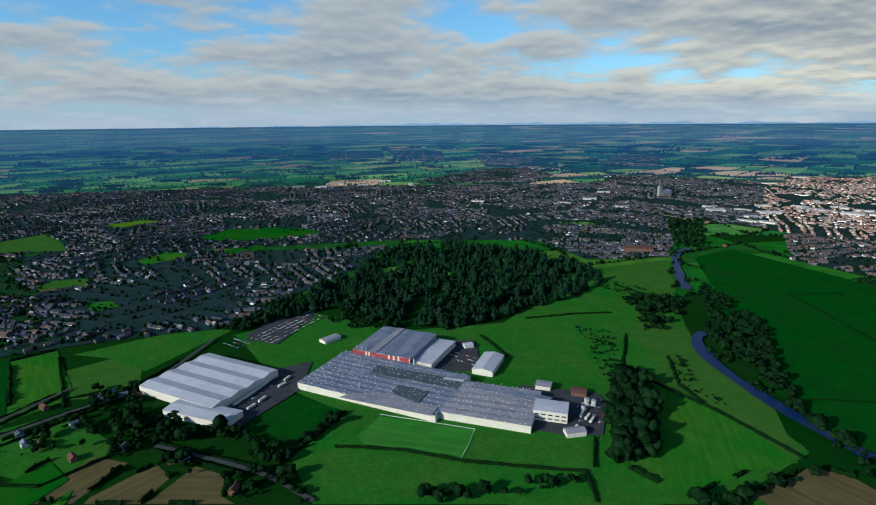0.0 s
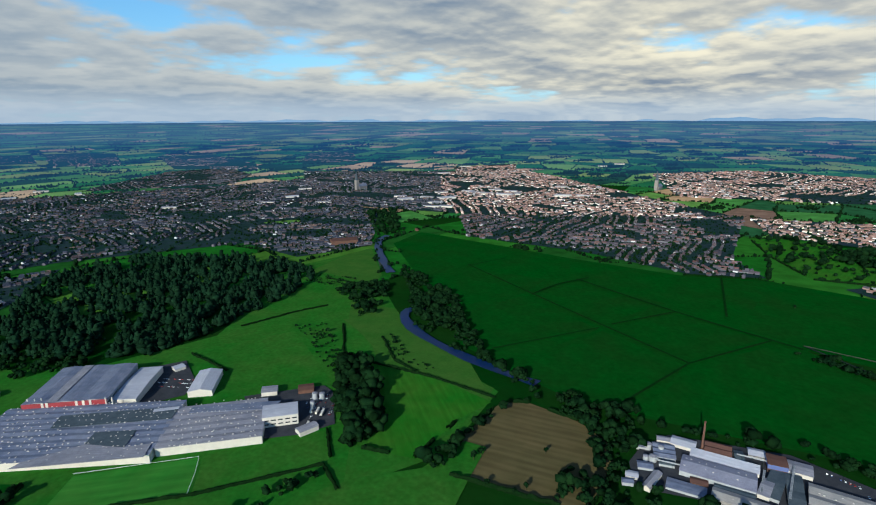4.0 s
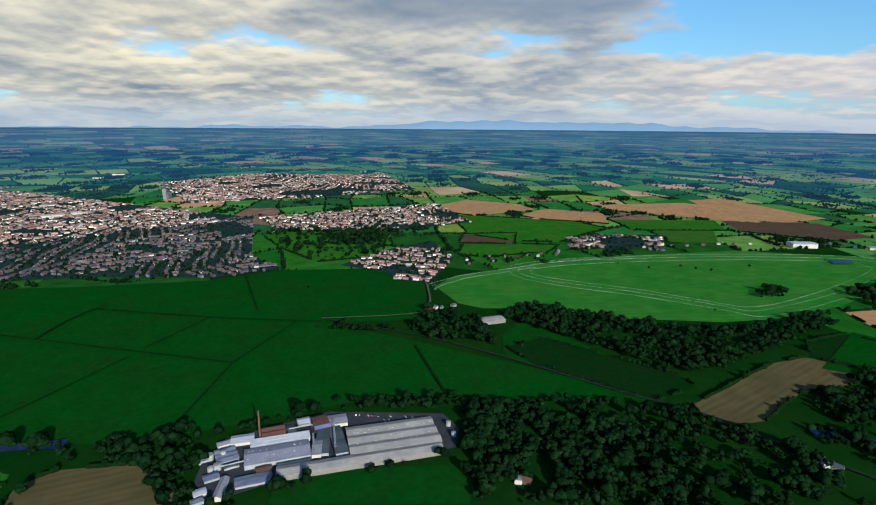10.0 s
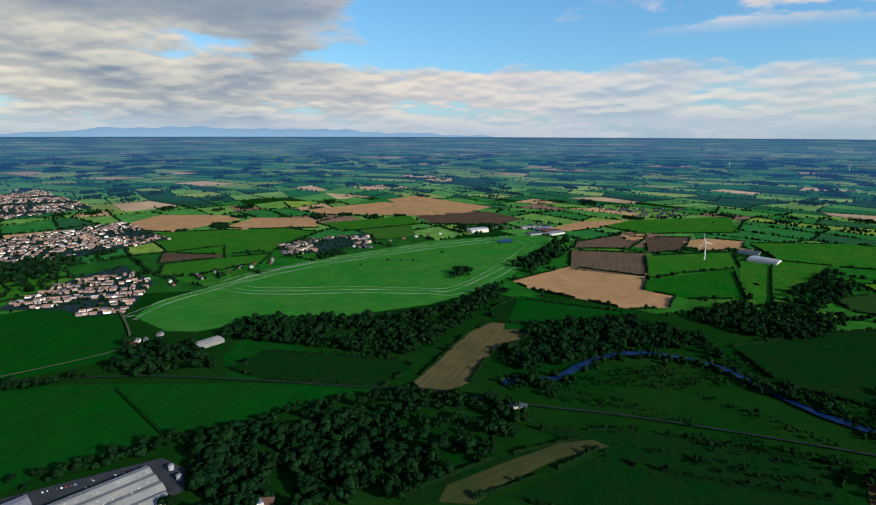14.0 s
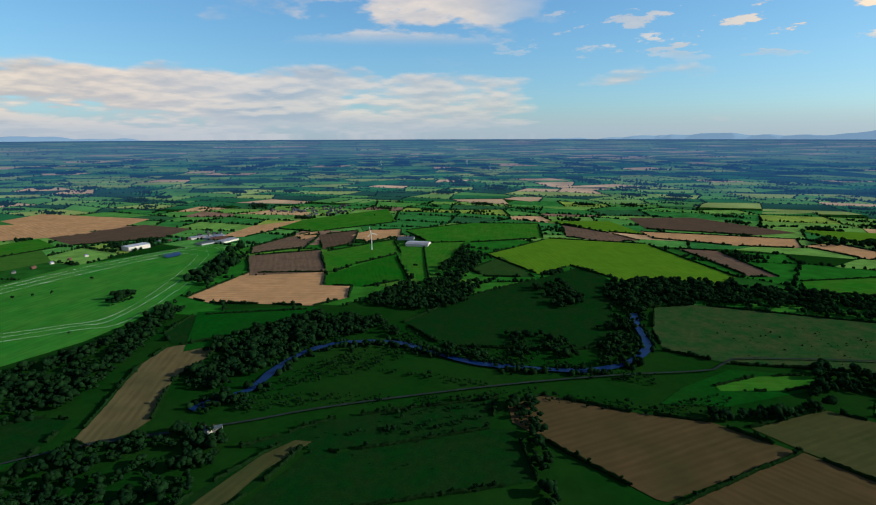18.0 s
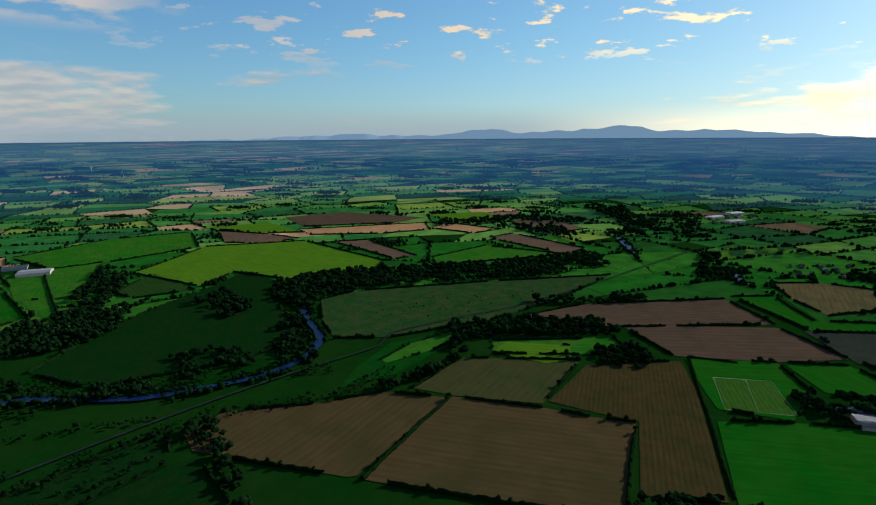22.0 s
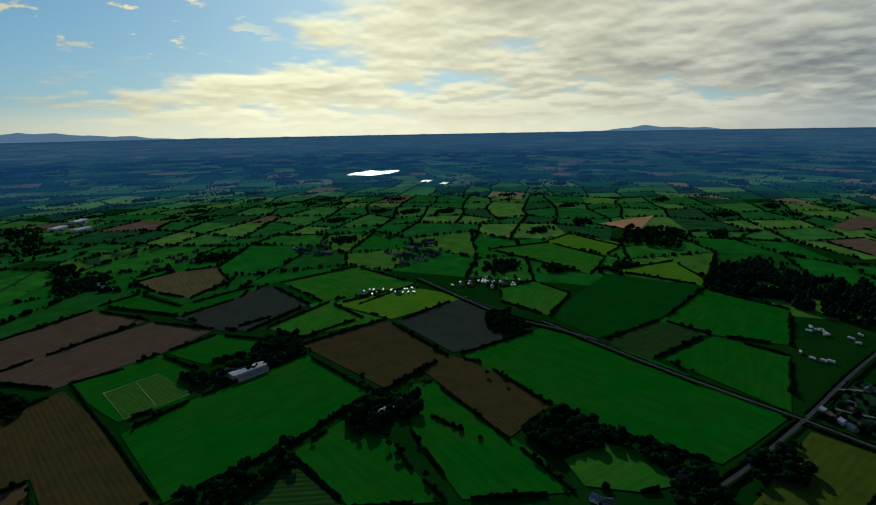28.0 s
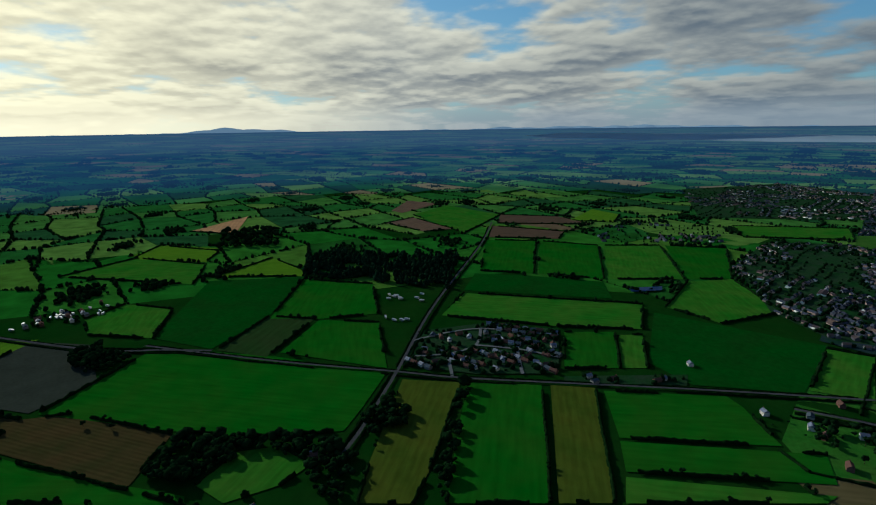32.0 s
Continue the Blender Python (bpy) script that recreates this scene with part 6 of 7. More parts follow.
mill_main = building("mill_hall", 552, 157, 104, 55, 116, 6.5, 2.2, 3, "cream")
mill_front = building("mill_shed", 501, 177, 180, 18, 117, 5.8, 2.5, 1, "cream")
mill_shop = building("mill_hall", 492, 272, 69, 31, 119, 6.5, 3, 1, "lilac")
building("mill_shed", 519, 282, 65, 17, 119, 5.0, 1.5, 3, "white")
building("mill_shed", 572, 233, 22, 21, 118, 5.8, 1.5, 1, "pale")
mill_block = building("mill_tower", 557, 249, 18, 20, 126, 10.8, 0.6, 1, "brick")
building("mill_shed", 531, 297, 26, 21, 121, 6.5, 2, 2, "brick")
building("mill_shed", 511, 325, 25, 17, 118, 5.0, 2, 1, "white")
building("mill_shed", 480, 327, 22, 27, 131, 4.3, 1.5, 3, "slate")
building("mill_shed", 428, 301, 32, 8, 17, 4.3, 2, 1, "pale")
building("mill_shed", 447, 276, 36, 16, 121, 4, 1, 1, "slate")
building("cattle_shed", -535, -639, 56, 17, -12, 6, 2, 1, "pale")
building("cattle_shed", -529, -622, 50, 12, -12, 6, 2, 1, "dark")
building("cattle_shed", -525, -661, 43, 17, -9, 6, 2, 1, "dark")
building("cattle_shed", -601, -631, 30, 15, -7, 5, 2, 1, "dark")
building("riding_barn", 968, 80, 45, 25, 121, 6, 2, 1, "cream")
building("farm_shed", 1118, -1377, 75, 40, 30, 8, 2.5, 1, "pale")
building("mill_shed", 526, 233, 15, 51, 109, 5.0, 1.5, 1, "dark")
building("mill_shed", 532, 217, 14, 56, 121, 5.0, 1, 2, "dark")
building("mill_shed", 512, 234, 10, 31, 109, 5.8, 2, 1, "pale")
building("grandstand", 1824, -797, 73, 40, 97, 13, 1.5, 1, "white")
building("racecourse_stable", 1764, -1054, 58, 40, 68, 6, 2, 1, "brick")
building("racecourse_stable", 1835, -1018, 62, 40, 79, 6, 2, 1, "pale")
building("sports_hall", 1560, 2020, 75, 40, 126, 10, 2, 1, "white")
building("retail_shed", 1763, 1851, 75, 40, 138, 10, 1, 1, "white")
building("retail_shed", 1275, 2077, 75, 40, 177, 10, 1, 1, "white")
building("retail_shed", 1099, 2140, 64, 40, 177, 10, 1, 1, "white")
building("apartment_block", 554, 1476, 75, 40, 168, 14, 1, 1, "brick")
building("storage_hall", -34, 797, 14, 96, 163, 11, 1.5, 1, "dark")
building("mill_shed", 442, 321, 15, 11, 134, 4, 1.5, 1, "slate")
building("mill_shed", 500, 342, 15, 9, 131, 4, 1.5, 1, "pale")
building("mill_shed", 465, 312, 15, 9, 130, 4, 1.5, 1, "dark")
building("mill_shed", 542, 280, 9, 16, 130, 4.3, 1.5, 1, "dark")
building("mill_shed", 563, 273, 16, 14, 126, 4.3, 2, 1, "white")
building("mill_shed", 466, 275, 16, 10, 125, 4, 1, 1, "brick")
building("mill_shed", 469, 347, 12, 9, 133, 4, 1, 1, "slate")
building("mill_shed", 482, 248, 35, 9, 120, 4, 1, 1, "dark")
building("mill_shed", 418, 318, 12, 10, 131, 4, 1, 1, "white")
building("mill_shed", 406, 313, 11, 7, 137, 4, 1, 1, "slate")
building("yard_shed", 158, 572, 24, 12, -170, 6, 1.5, 1, "pale")
building("yard_shed", 46, 828, 15, 14, -164, 5, 1.5, 1, "white")
building("works_hall", -1122, -2345, 75, 40, 28, 9, 1.5, 1, "white")
building("works_hall", -1260, -2453, 75, 40, 24, 9, 1.5, 1, "white")
building("works_hall", -1147, -2229, 75, 40, 18, 9, 1.5, 1, "pale")
building("farm_shed", 1132, -1400, 75, 40, 19, 6, 2, 1, "white")
building("farm_shed", 1222, -1441, 58, 40, 34, 6, 2, 1, "dark")
building("racecourse_stable", 1796, -1056, 75, 40, 114, 6, 2, 1, "slate")
building("racecourse_stable", 1699, -1044, 75, 40, 106, 6, 2, 1, "pale")
building("racecourse_stable", 1723, -980, 57, 40, 94, 5, 2, 1, "dark")
building("farm_shed", -541, -371, 20, 7, -15, 5, 1.5, 1, "white")
building("farm_shed", -520, -382, 26, 9, -13, 5, 2, 1, "pale")
roof_section(west_hall, [(-101, 713), (-92, 740), (34, 690), (22, 664)], 11.2, ROOF["dark"])
roof_section(west_hall, [(-66, 655), (-56, 677), (-15, 658), (-28, 627)], 11.2, ROOF["dark"])
roof_section(west_hall, [(-122, 651), (-65, 655), (-30, 627), (-2, 619), (-11, 596), (-132, 644)], 11.3, ROOF["pale"])
roof_section(east_hall, [(48, 680), (119, 651), (146, 639), (132, 625), (41, 668)], 11.2, ROOF["slate"])
roof_section(west_hall, [(6, 699), (34, 690), (32, 684), (4, 692)], 11.4, ROOF["white"])
part_box("red_band", (-52.6, -49.2, 9.0), (-51.45, 49.2, 16.2), WALL["red"], assembly, "red painted wall band")
for y in (-30, -22, -14, 20, 25):
    part_box("wall_flue", (-53.1, y - 1.4, 0.3), (-52.55, y + 1.4, 17.0), WALL["white"], assembly, "tall white wall flue")
part_box("roof_strip", (-51.8, 8.5, 17.7), (51.8, 20.5, 18.0), ROOF["pale"], assembly, "paler strip of newer roof sheet")
part_box("clad_top", (-9.3, -10.3, 6.0), (9.3, 10.3, 10.75), BLUE_CLAD, mill_block, "blue clad upper storey")
roof_vents(west_hall, 208, 126, 11.3, 36, 13)
roof_vents(east_hall, 99, 99, 11.2, 18, 9)
roof_vents(mill_main, 104, 36, 7.9, 14, 3, 0.4)
roof_vents(mill_shop, 69, 18, 8.6, 10, 3)
roof_vents(mill_front, 180, 10, 7.3, 16, 2, 0.5)
window_bands(tower, 41, 29, (4.0, 9.0))
window_bands(mill_block, 18, 20, (3.0, 7.0))
pipe_bridge((535, 249), (499, 232), 7)
pipe_bridge((568, 237), (511, 212), 8)
pipe_bridge((470, 300), (455, 321), 6)
pipe_bridge((536, 279), (551, 254), 8)
mill_chimney((521, 309))
for at in [(1195, -1240), (4541, -4915), (3718, -5552), (2911, -4762)]:
    wind_turbine(at)
houses_in("town", [(-1176, 1410), (-1112, 1536), (-884, 1564), (-570, 1519), (-237, 1543), (-142, 1576), (-206, 1325), (-330, 1067), (-371, 927), (-559, 866), (-698, 800)])
houses_in("town", [(-2279, 2818), (-905, 3095), (689, 3125), (368, 1635), (-149, 1654), (-583, 1554), (-1251, 1507)])
houses_in("town", [(-87, 3425), (315, 4109), (719, 4271), (764, 3644), (573, 3191), (-149, 3241)])
houses_in("town", [(428, 1914), (741, 1706), (613, 1416), (390, 1393), (300, 1638)])
houses_in("town", [(680, 2297), (903, 1988), (661, 1511), (406, 1440)])
houses_in("town", [(1114, 3650), (1902, 3182), (1078, 1781), (688, 2322)])
houses_in("redtown", [(1902, 3182), (2437, 2945), (1922, 1096), (1198, 1614), (1078, 1781)])
houses_in("terrace", [(1106, 1707), (1961, 1118), (1342, 781), (1245, 639), (1127, 755), (1075, 1038), (919, 1374)])
houses_in("redtown", [(-1713, 8312), (-899, 8547), (-522, 5447), (-1056, 5349)])
houses_in("redtown", [(-611, 7169), (37, 6557), (77, 4932), (-403, 4984)])
houses_in("redtown", [(377, 5681), (856, 5806), (978, 4465), (871, 3968), (374, 4306)])
houses_in("redtown", [(1707, 5515), (2253, 5626), (1743, 4280), (1269, 4221)])
houses_in("redtown", [(-2499, 7180), (-2419, 8436), (-1650, 5935), (-1902, 5609)])
houses_in("redtown", [(2134, 3393), (2682, 3350), (2069, 2565), (1824, 2795)])
building("retail_shed", -786, 3062, 65, 29, 202, 8, 1.5, 2, "pale")
building("retail_shed", -653, 3027, 64, 28, 192, 8, 1.5, 3, "white")
building("retail_shed", -576, 3214, 65, 29, 280, 8, 1.5, 2, "pale")
building("retail_shed", -432, 3119, 64, 29, 195, 8, 1.5, 1, "white")
building("retail_shed", -325, 3347, 66, 29, 185, 8, 1.5, 1, "pale")
building("retail_shed", -160, 3128, 64, 29, 272, 8, 1.5, 3, "white")
building("retail_shed", 553, 2378, 58, 26, 152, 8, 1.5, 1, "pale")
building("retail_shed", 694, 2492, 59, 26, 172, 8, 1.5, 3, "white")
building("retail_shed", 177, 2449, 58, 26, 161, 8, 1.5, 2, "pale")
building("retail_shed", 833, 2743, 62, 27, 171, 8, 1.5, 1, "pale")
building("retail_shed", 759, 2257, 58, 26, 147, 8, 1.5, 1, "pale")
building("retail_shed", 1124, 2239, 58, 26, 153, 8, 1.5, 3, "pale")
building("retail_shed", 1214, 2148, 58, 26, 136, 8, 1.5, 2, "pale")
building("retail_shed", 1355, 2257, 60, 26, 157, 8, 1.5, 1, "pale")
building("retail_shed", 1103, 1907, 56, 25, 135, 8, 1.5, 2, "pale")
building("retail_shed", 1490, 2163, 60, 26, 131, 8, 1.5, 1, "pale")
building("retail_shed", 1519, 2106, 60, 26, 130, 8, 1.5, 3, "pale")
building("retail_shed", 1640, 2184, 61, 27, 233, 8, 1.5, 3, "pale")
building("retail_shed", 1656, 2100, 60, 27, 149, 8, 1.5, 1, "white")
building("retail_shed", 1843, 3046, 68, 30, 156, 8, 1.5, 2, "pale")
building("retail_shed", 1484, 2214, 60, 27, 132, 8, 1.5, 1, "white")
building("retail_shed", 1627, 2181, 60, 27, 129, 8, 1.5, 1, "white")
building("retail_shed", 1164, 1988, 57, 25, 135, 8, 1.5, 3, "pale")
building("retail_shed", 1152, 1878, 56, 25, 134, 8, 1.5, 3, "pale")
building("retail_shed", 1987, 2103, 62, 27, 144, 8, 1.5, 2, "pale")
building("retail_shed", 2125, 1975, 62, 27, 222, 8, 1.5, 3, "pale")
building("retail_shed", 1840, 1803, 59, 26, 120, 8, 1.5, 2, "white")
building("retail_shed", 1635, 2019, 60, 26, 230, 8, 1.5, 1, "pale")
building("retail_shed", 2219, 3354, 72, 32, 154, 8, 1.5, 2, "pale")
building("retail_shed", 3093, 2841, 73, 32, 118, 8, 1.5, 1, "pale")
building("retail_shed", 3339, 2911, 76, 34, 131, 8, 1.5, 1, "pale")
houses_in("redtown", [(1936, 1078), (2467, 475), (2025, 258), (1820, 463), (1703, 879)])
houses_in("redtown", [(2936, 2291), (3643, 2086), (3826, 1123), (3003, 698), (2579, 1084), (2209, 1583)])
houses_in("redtown", [(1303, 507), (1502, 438), (1658, 338), (1434, 228), (1198, 246), (1197, 318), (1266, 378)])
houses_in("village", [(1726, -82), (1887, -268), (1865, -385), (1672, -363), (1639, -94)])
houses_in("village", [(2271, -1619), (2077, -2028), (1846, -1803), (1961, -1523)])
houses_in("village", [(-1107, -2429), (-1363, -2463), (-1134, -2142), (-1009, -2211)])
houses_in("village", [(-924, -1482), (-1099, -1479), (-985, -1347), (-877, -1375)])
houses_in("village", [(-1385, -991), (-1553, -882), (-1356, -733), (-1180, -772)])
houses_in("village", [(-951, -747), (-1045, -638), (-1001, -625), (-924, -709)])
houses_in("village", [(-1122, -605), (-1243, -456), (-1126, -464), (-1060, -530)])
houses_in("estate", [(-904, 147), (-915, 275), (-854, 403), (-687, 327), (-716, 207), (-771, 107)])
houses_in("estate", [(-677, 331), (-639, 507), (-609, 484), (-659, 323)])
houses_in("leafy", [(-2616, 1923), (-2676, 2627), (-2132, 2637), (-1581, 1975), (-1812, 1416)])
houses_in("leafy", [(-1140, 1001), (-1366, 1308), (-1250, 1577), (-660, 868), (-695, 823), (-836, 834), (-966, 912)])
houses_in("village", [(-1714, 920), (-1763, 1146), (-1588, 1356), (-1401, 1181), (-1495, 843)])
houses_in("town", [(658, 3128), (1080, 3245), (829, 1919), (433, 1936)])
houses_in("village", [(1963, -1016), (1903, -1127), (1781, -1124), (1773, -985)])
houses_in("village", [(1426, 204), (1607, -59), (1553, -65), (1378, 185)])
houses_in("village", [(-1250, -1241), (-1399, -1202), (-1238, -1057), (-1159, -1078)])
houses_in("redtown", [(1794, -84), (1873, -208), (1919, -410), (1751, -376), (1657, -237), (1647, -99)])
for sort, lawn in PARKS:
    tagged(sheet("park", lawn, FIELD[sort], 0.45), "open grass park between rows of houses", "park", kind="structure")
for at in [(-478, 556), (-459, 554), (-447, 597), (-359, 547), (-294, 525), (-279, 523), (-207, 474), (-456, 663), (-97, 1034), (-1872, 3701), (370, 272), (1004, 201), (1016, 184), (1040, 165), (825, 1531), (502, 9), (502, 1), (596, -319), (591, -329), (1016, 212), (1019, 198), (-261, -850), (-289, -843), (-525, -402), (-531, -395), (-558, -387), (-563, -376), (-482, -97), (-482, -85), (-558, -26), (-620, 61), (-405, 529), (-520, 529), (-498, 575), (-514, 639), (-560, -26), (-617, 69), (-666, 531)]:
    lone_house(at)
# the village closes and the racecourse row
for at in [(-877, 177), (-864, 189), (-846, 200), (-871, 223), (-852, 236), (-865, 270), (-842, 278), (-824, 287), (-839, 308), (-818, 330), (-797, 337), (-807, 356), (-781, 360), (-767, 249), (-747, 261), (-759, 284), (-754, 305), (-727, 308), (-716, 322), (-762, 202), (-736, 208), (-768, 159), (-819, 151), (-807, 200), (-447, 674), (-428, 671), (-409, 667), (1704, -314), (1715, -351), (1736, -400), (1757, -449), (1778, -500), (1801, -552), (1814, -602), (1827, -652), (1884, -900), (1866, -930), (1849, -958), (1832, -977)]:
    lone_house(at)
for at in [(370, 394), (312, 358), (334, 334), (307, 427), (295, 425), (1436, -281), (1470, -208), (1118, -352), (1513, -543), (1276, -505), (1692, -1780), (859, 19), (-436, 586), (-672, 893), (-409, 553), (-370, 564), (-264, 501), (-209, 530), (-178, 491), (-219, 492), (-402, 655), (-398, 627), (1093, 502), (428, 358), (-486, -404), (-489, -389), (-556, -352), (-466, -319), (-459, -308), (-435, -417), (-464, -329), (-451, -309), (-434, -262), (-478, -399), (-465, -371), (-551, -337), (-689, -305), (-674, -268), (-612, 48), (-603, 81), (1527, -299), (1466, -364), (1455, -399), (1439, -432), (1510, -545), (1632, -777)]:
    lone_tree(at)

# hedges and hedgerow trees on the field edges
HEDGE_TREES = []
for a, b in ROADSIDE:
    hedge_line(a, b, 2.6, False)
for sort, a, b in EDGES:
    if sort != "meadow" and math.hypot(*a) < 2300 and math.hypot(*b) < 2300:
        p = hedge_line(a, b, 4.0)
        if p is not None and sort != "meadow":
            HEDGE_TREES.extend(tuple(q) for q in p[rng.random(len(p)) < 0.11])
HEDGE_TREES.sort(key=lambda q: math.hypot(*q))
for at in HEDGE_TREES[:230]:
    lone_tree(at, 0.8)
tagged(mesh_of("far_hedges", np.concatenate(FAR_HEDGE[0]), FAR_HEDGE[1], HEDGE), "dark hedges between farther fields", "hedge", kind="stuff")
REST = np.array(HEDGE_TREES[230:])
q = rng.uniform(3, 5, len(REST))
cw, k = warp(np.c_[REST, q * 0.8])
tagged(clumps("hedge_trees", cw, np.c_[q, q, q * 1.2] * k[:, None], LEAF), "dark trees in farther hedges", "trees", kind="stuff")


def patchwork():
    """The farmland round about: fields of all crops between tree-lined hedges."""
    tc, ts = [], []
    for name, cell, r0, r1, mat in (("near_pastures", 210, 1250, 1900, PASTURES), ("patchwork_fields", 180, 1900, 3000, PATCH),
                                    ("backdrop_land", 210, 3000, 3900, DISTANT), ("backdrop_land", 260, 3900, 5400, DISTANT), ("backdrop_land", 330, 5400, 7800, DISTANT),
                                    ("backdrop_land", 430, 7800, 10500, DISTANT), ("backdrop_land", 600, 10500, 14500, DISTANT), ("backdrop_land", 900, 14500, 24000, DISTANT)):
        vs, fs, which = [], [], []
        gi = {}
        turn = 0.35 if cell < 250 else 0.8

        def node(i, j):
            if (i, j) not in gi:
                h = np.random.default_rng((i + 500) * 2003 + j + 500)
                u, v = (i + h.uniform(-0.33, 0.33)) * cell * 1.25, (j + h.uniform(-0.33, 0.33)) * cell * 0.8
                gi[(i, j)] = (u * math.cos(turn) - v * math.sin(turn), u * math.sin(turn) + v * math.cos(turn))
            return gi[(i, j)]
        m = int(r1 / cell * 1.3) + 3
        for i in range(-m, m):
            for j in range(-m, m):
                c = np.array([node(i, j), node(i + 1, j), node(i + 1, j + 1), node(i, j + 1)])
                cc = c.mean(0)
                d = np.hypot(*cc)
                if not r0 <= d < r1:
                    continue
                k = len(vs)
                sub = [cc + (q - cc) * 0.985 for q in c]
                vs.extend([sub[0] * (1 - u) * (1 - v) + sub[1] * u * (1 - v) + sub[2] * u * v + sub[3] * (1 - u) * v for v in np.linspace(0, 1, 4) for u in np.linspace(0, 1, 4)])
                fs.extend([[k + 4 * b + a, k + 4 * b + a + 1, k + 4 * b + a + 5, k + 4 * b + a + 4] for a in range(3) for b in range(3)])
                which.extend([int(195 < math.degrees(math.atan2(cc[0], cc[1])) % 360 < 350)] * 9)
                gap = 6.5 if d < 3400 else 11 if d < 5800 else 26 if d < 7800 else 80 if d < 13000 else 130
                for e in ((0, 1), (0, 3)):
                    if rng.random() < 0.12:
                        continue
                    a, b = c[e[0]], c[e[1]]
                    q = max(2, int(np.hypot(*(b - a)) / gap))
                    t = rng.random(q)
                    tc.append(a + (b - a) * t[:, None] + rng.normal(0, 2, (q, 2)))
                    w = np.where(rng.random(q) < 0.35, rng.uniform(3.5, 6, q), rng.uniform(1.8, 3, q))
                    ts.append(w * (1 if d < 3400 else 1.3 if d < 5800 else 1.7 if d < 7800 else 2.6 if d < 12000 else 4.5))
                if rng.random() < (0.26 if d < 3000 else 0.38) and d < 14000:
                    q = int(rng.uniform(20, 110))
                    tc.append(cc + rng.normal(0, cell * 0.16, (q, 2)) * (1, 0.6))
                    ts.append(rng.uniform(3.5, 6.5, q) * (1 if d < 3400 else 1.6 if d < 5600 else 2.4))
        vs = np.array(vs)
        v, _ = warp(vs)
        v[:, 2] -= 0.12
        v[:, 2] += np.maximum(0, np.hypot(vs[:, 0], vs[:, 1]) - 1500) * np.where(np.hypot(vs[:, 0], vs[:, 1]) > 3000, 0.0010, 0.0004)
        ob = mesh_of(name, v, fs, [mat, {PATCH: PATCH_GREEN, DISTANT: DISTANT_GREEN}.get(mat, mat)], which=which)
        tagged(ob, {PASTURES: "quilt of green pastures", PATCH: "patchwork of green, straw and brown fields"}.get(mat, "distant farmland glowing with painted blue haze"), "fields", kind="structure" if mat is DISTANT else "stuff")
    p, w = np.concatenate(tc), np.concatenate(ts)
    ok = np.ones(len(p), bool)
    for poly in TAKEN:
        q = np.array(poly)
        lo, hi = q.min(0), q.max(0)
        near = np.nonzero(((p > lo) & (p < hi)).all(1) & ok)[0]
        if len(near):
            ok[near[inside(poly, p[near])]] = False
    p, w = p[ok], w[ok]
    c, k = warp(np.c_[p, w * 0.75])
    d = np.hypot(p[:, 0], p[:, 1])
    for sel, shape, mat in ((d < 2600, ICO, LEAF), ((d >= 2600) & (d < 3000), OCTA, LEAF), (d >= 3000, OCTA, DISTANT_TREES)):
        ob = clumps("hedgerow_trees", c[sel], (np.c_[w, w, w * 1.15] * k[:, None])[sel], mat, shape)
        tagged(ob, "dark hedgerow trees between the far fields", "trees", kind="stuff")


patchwork()


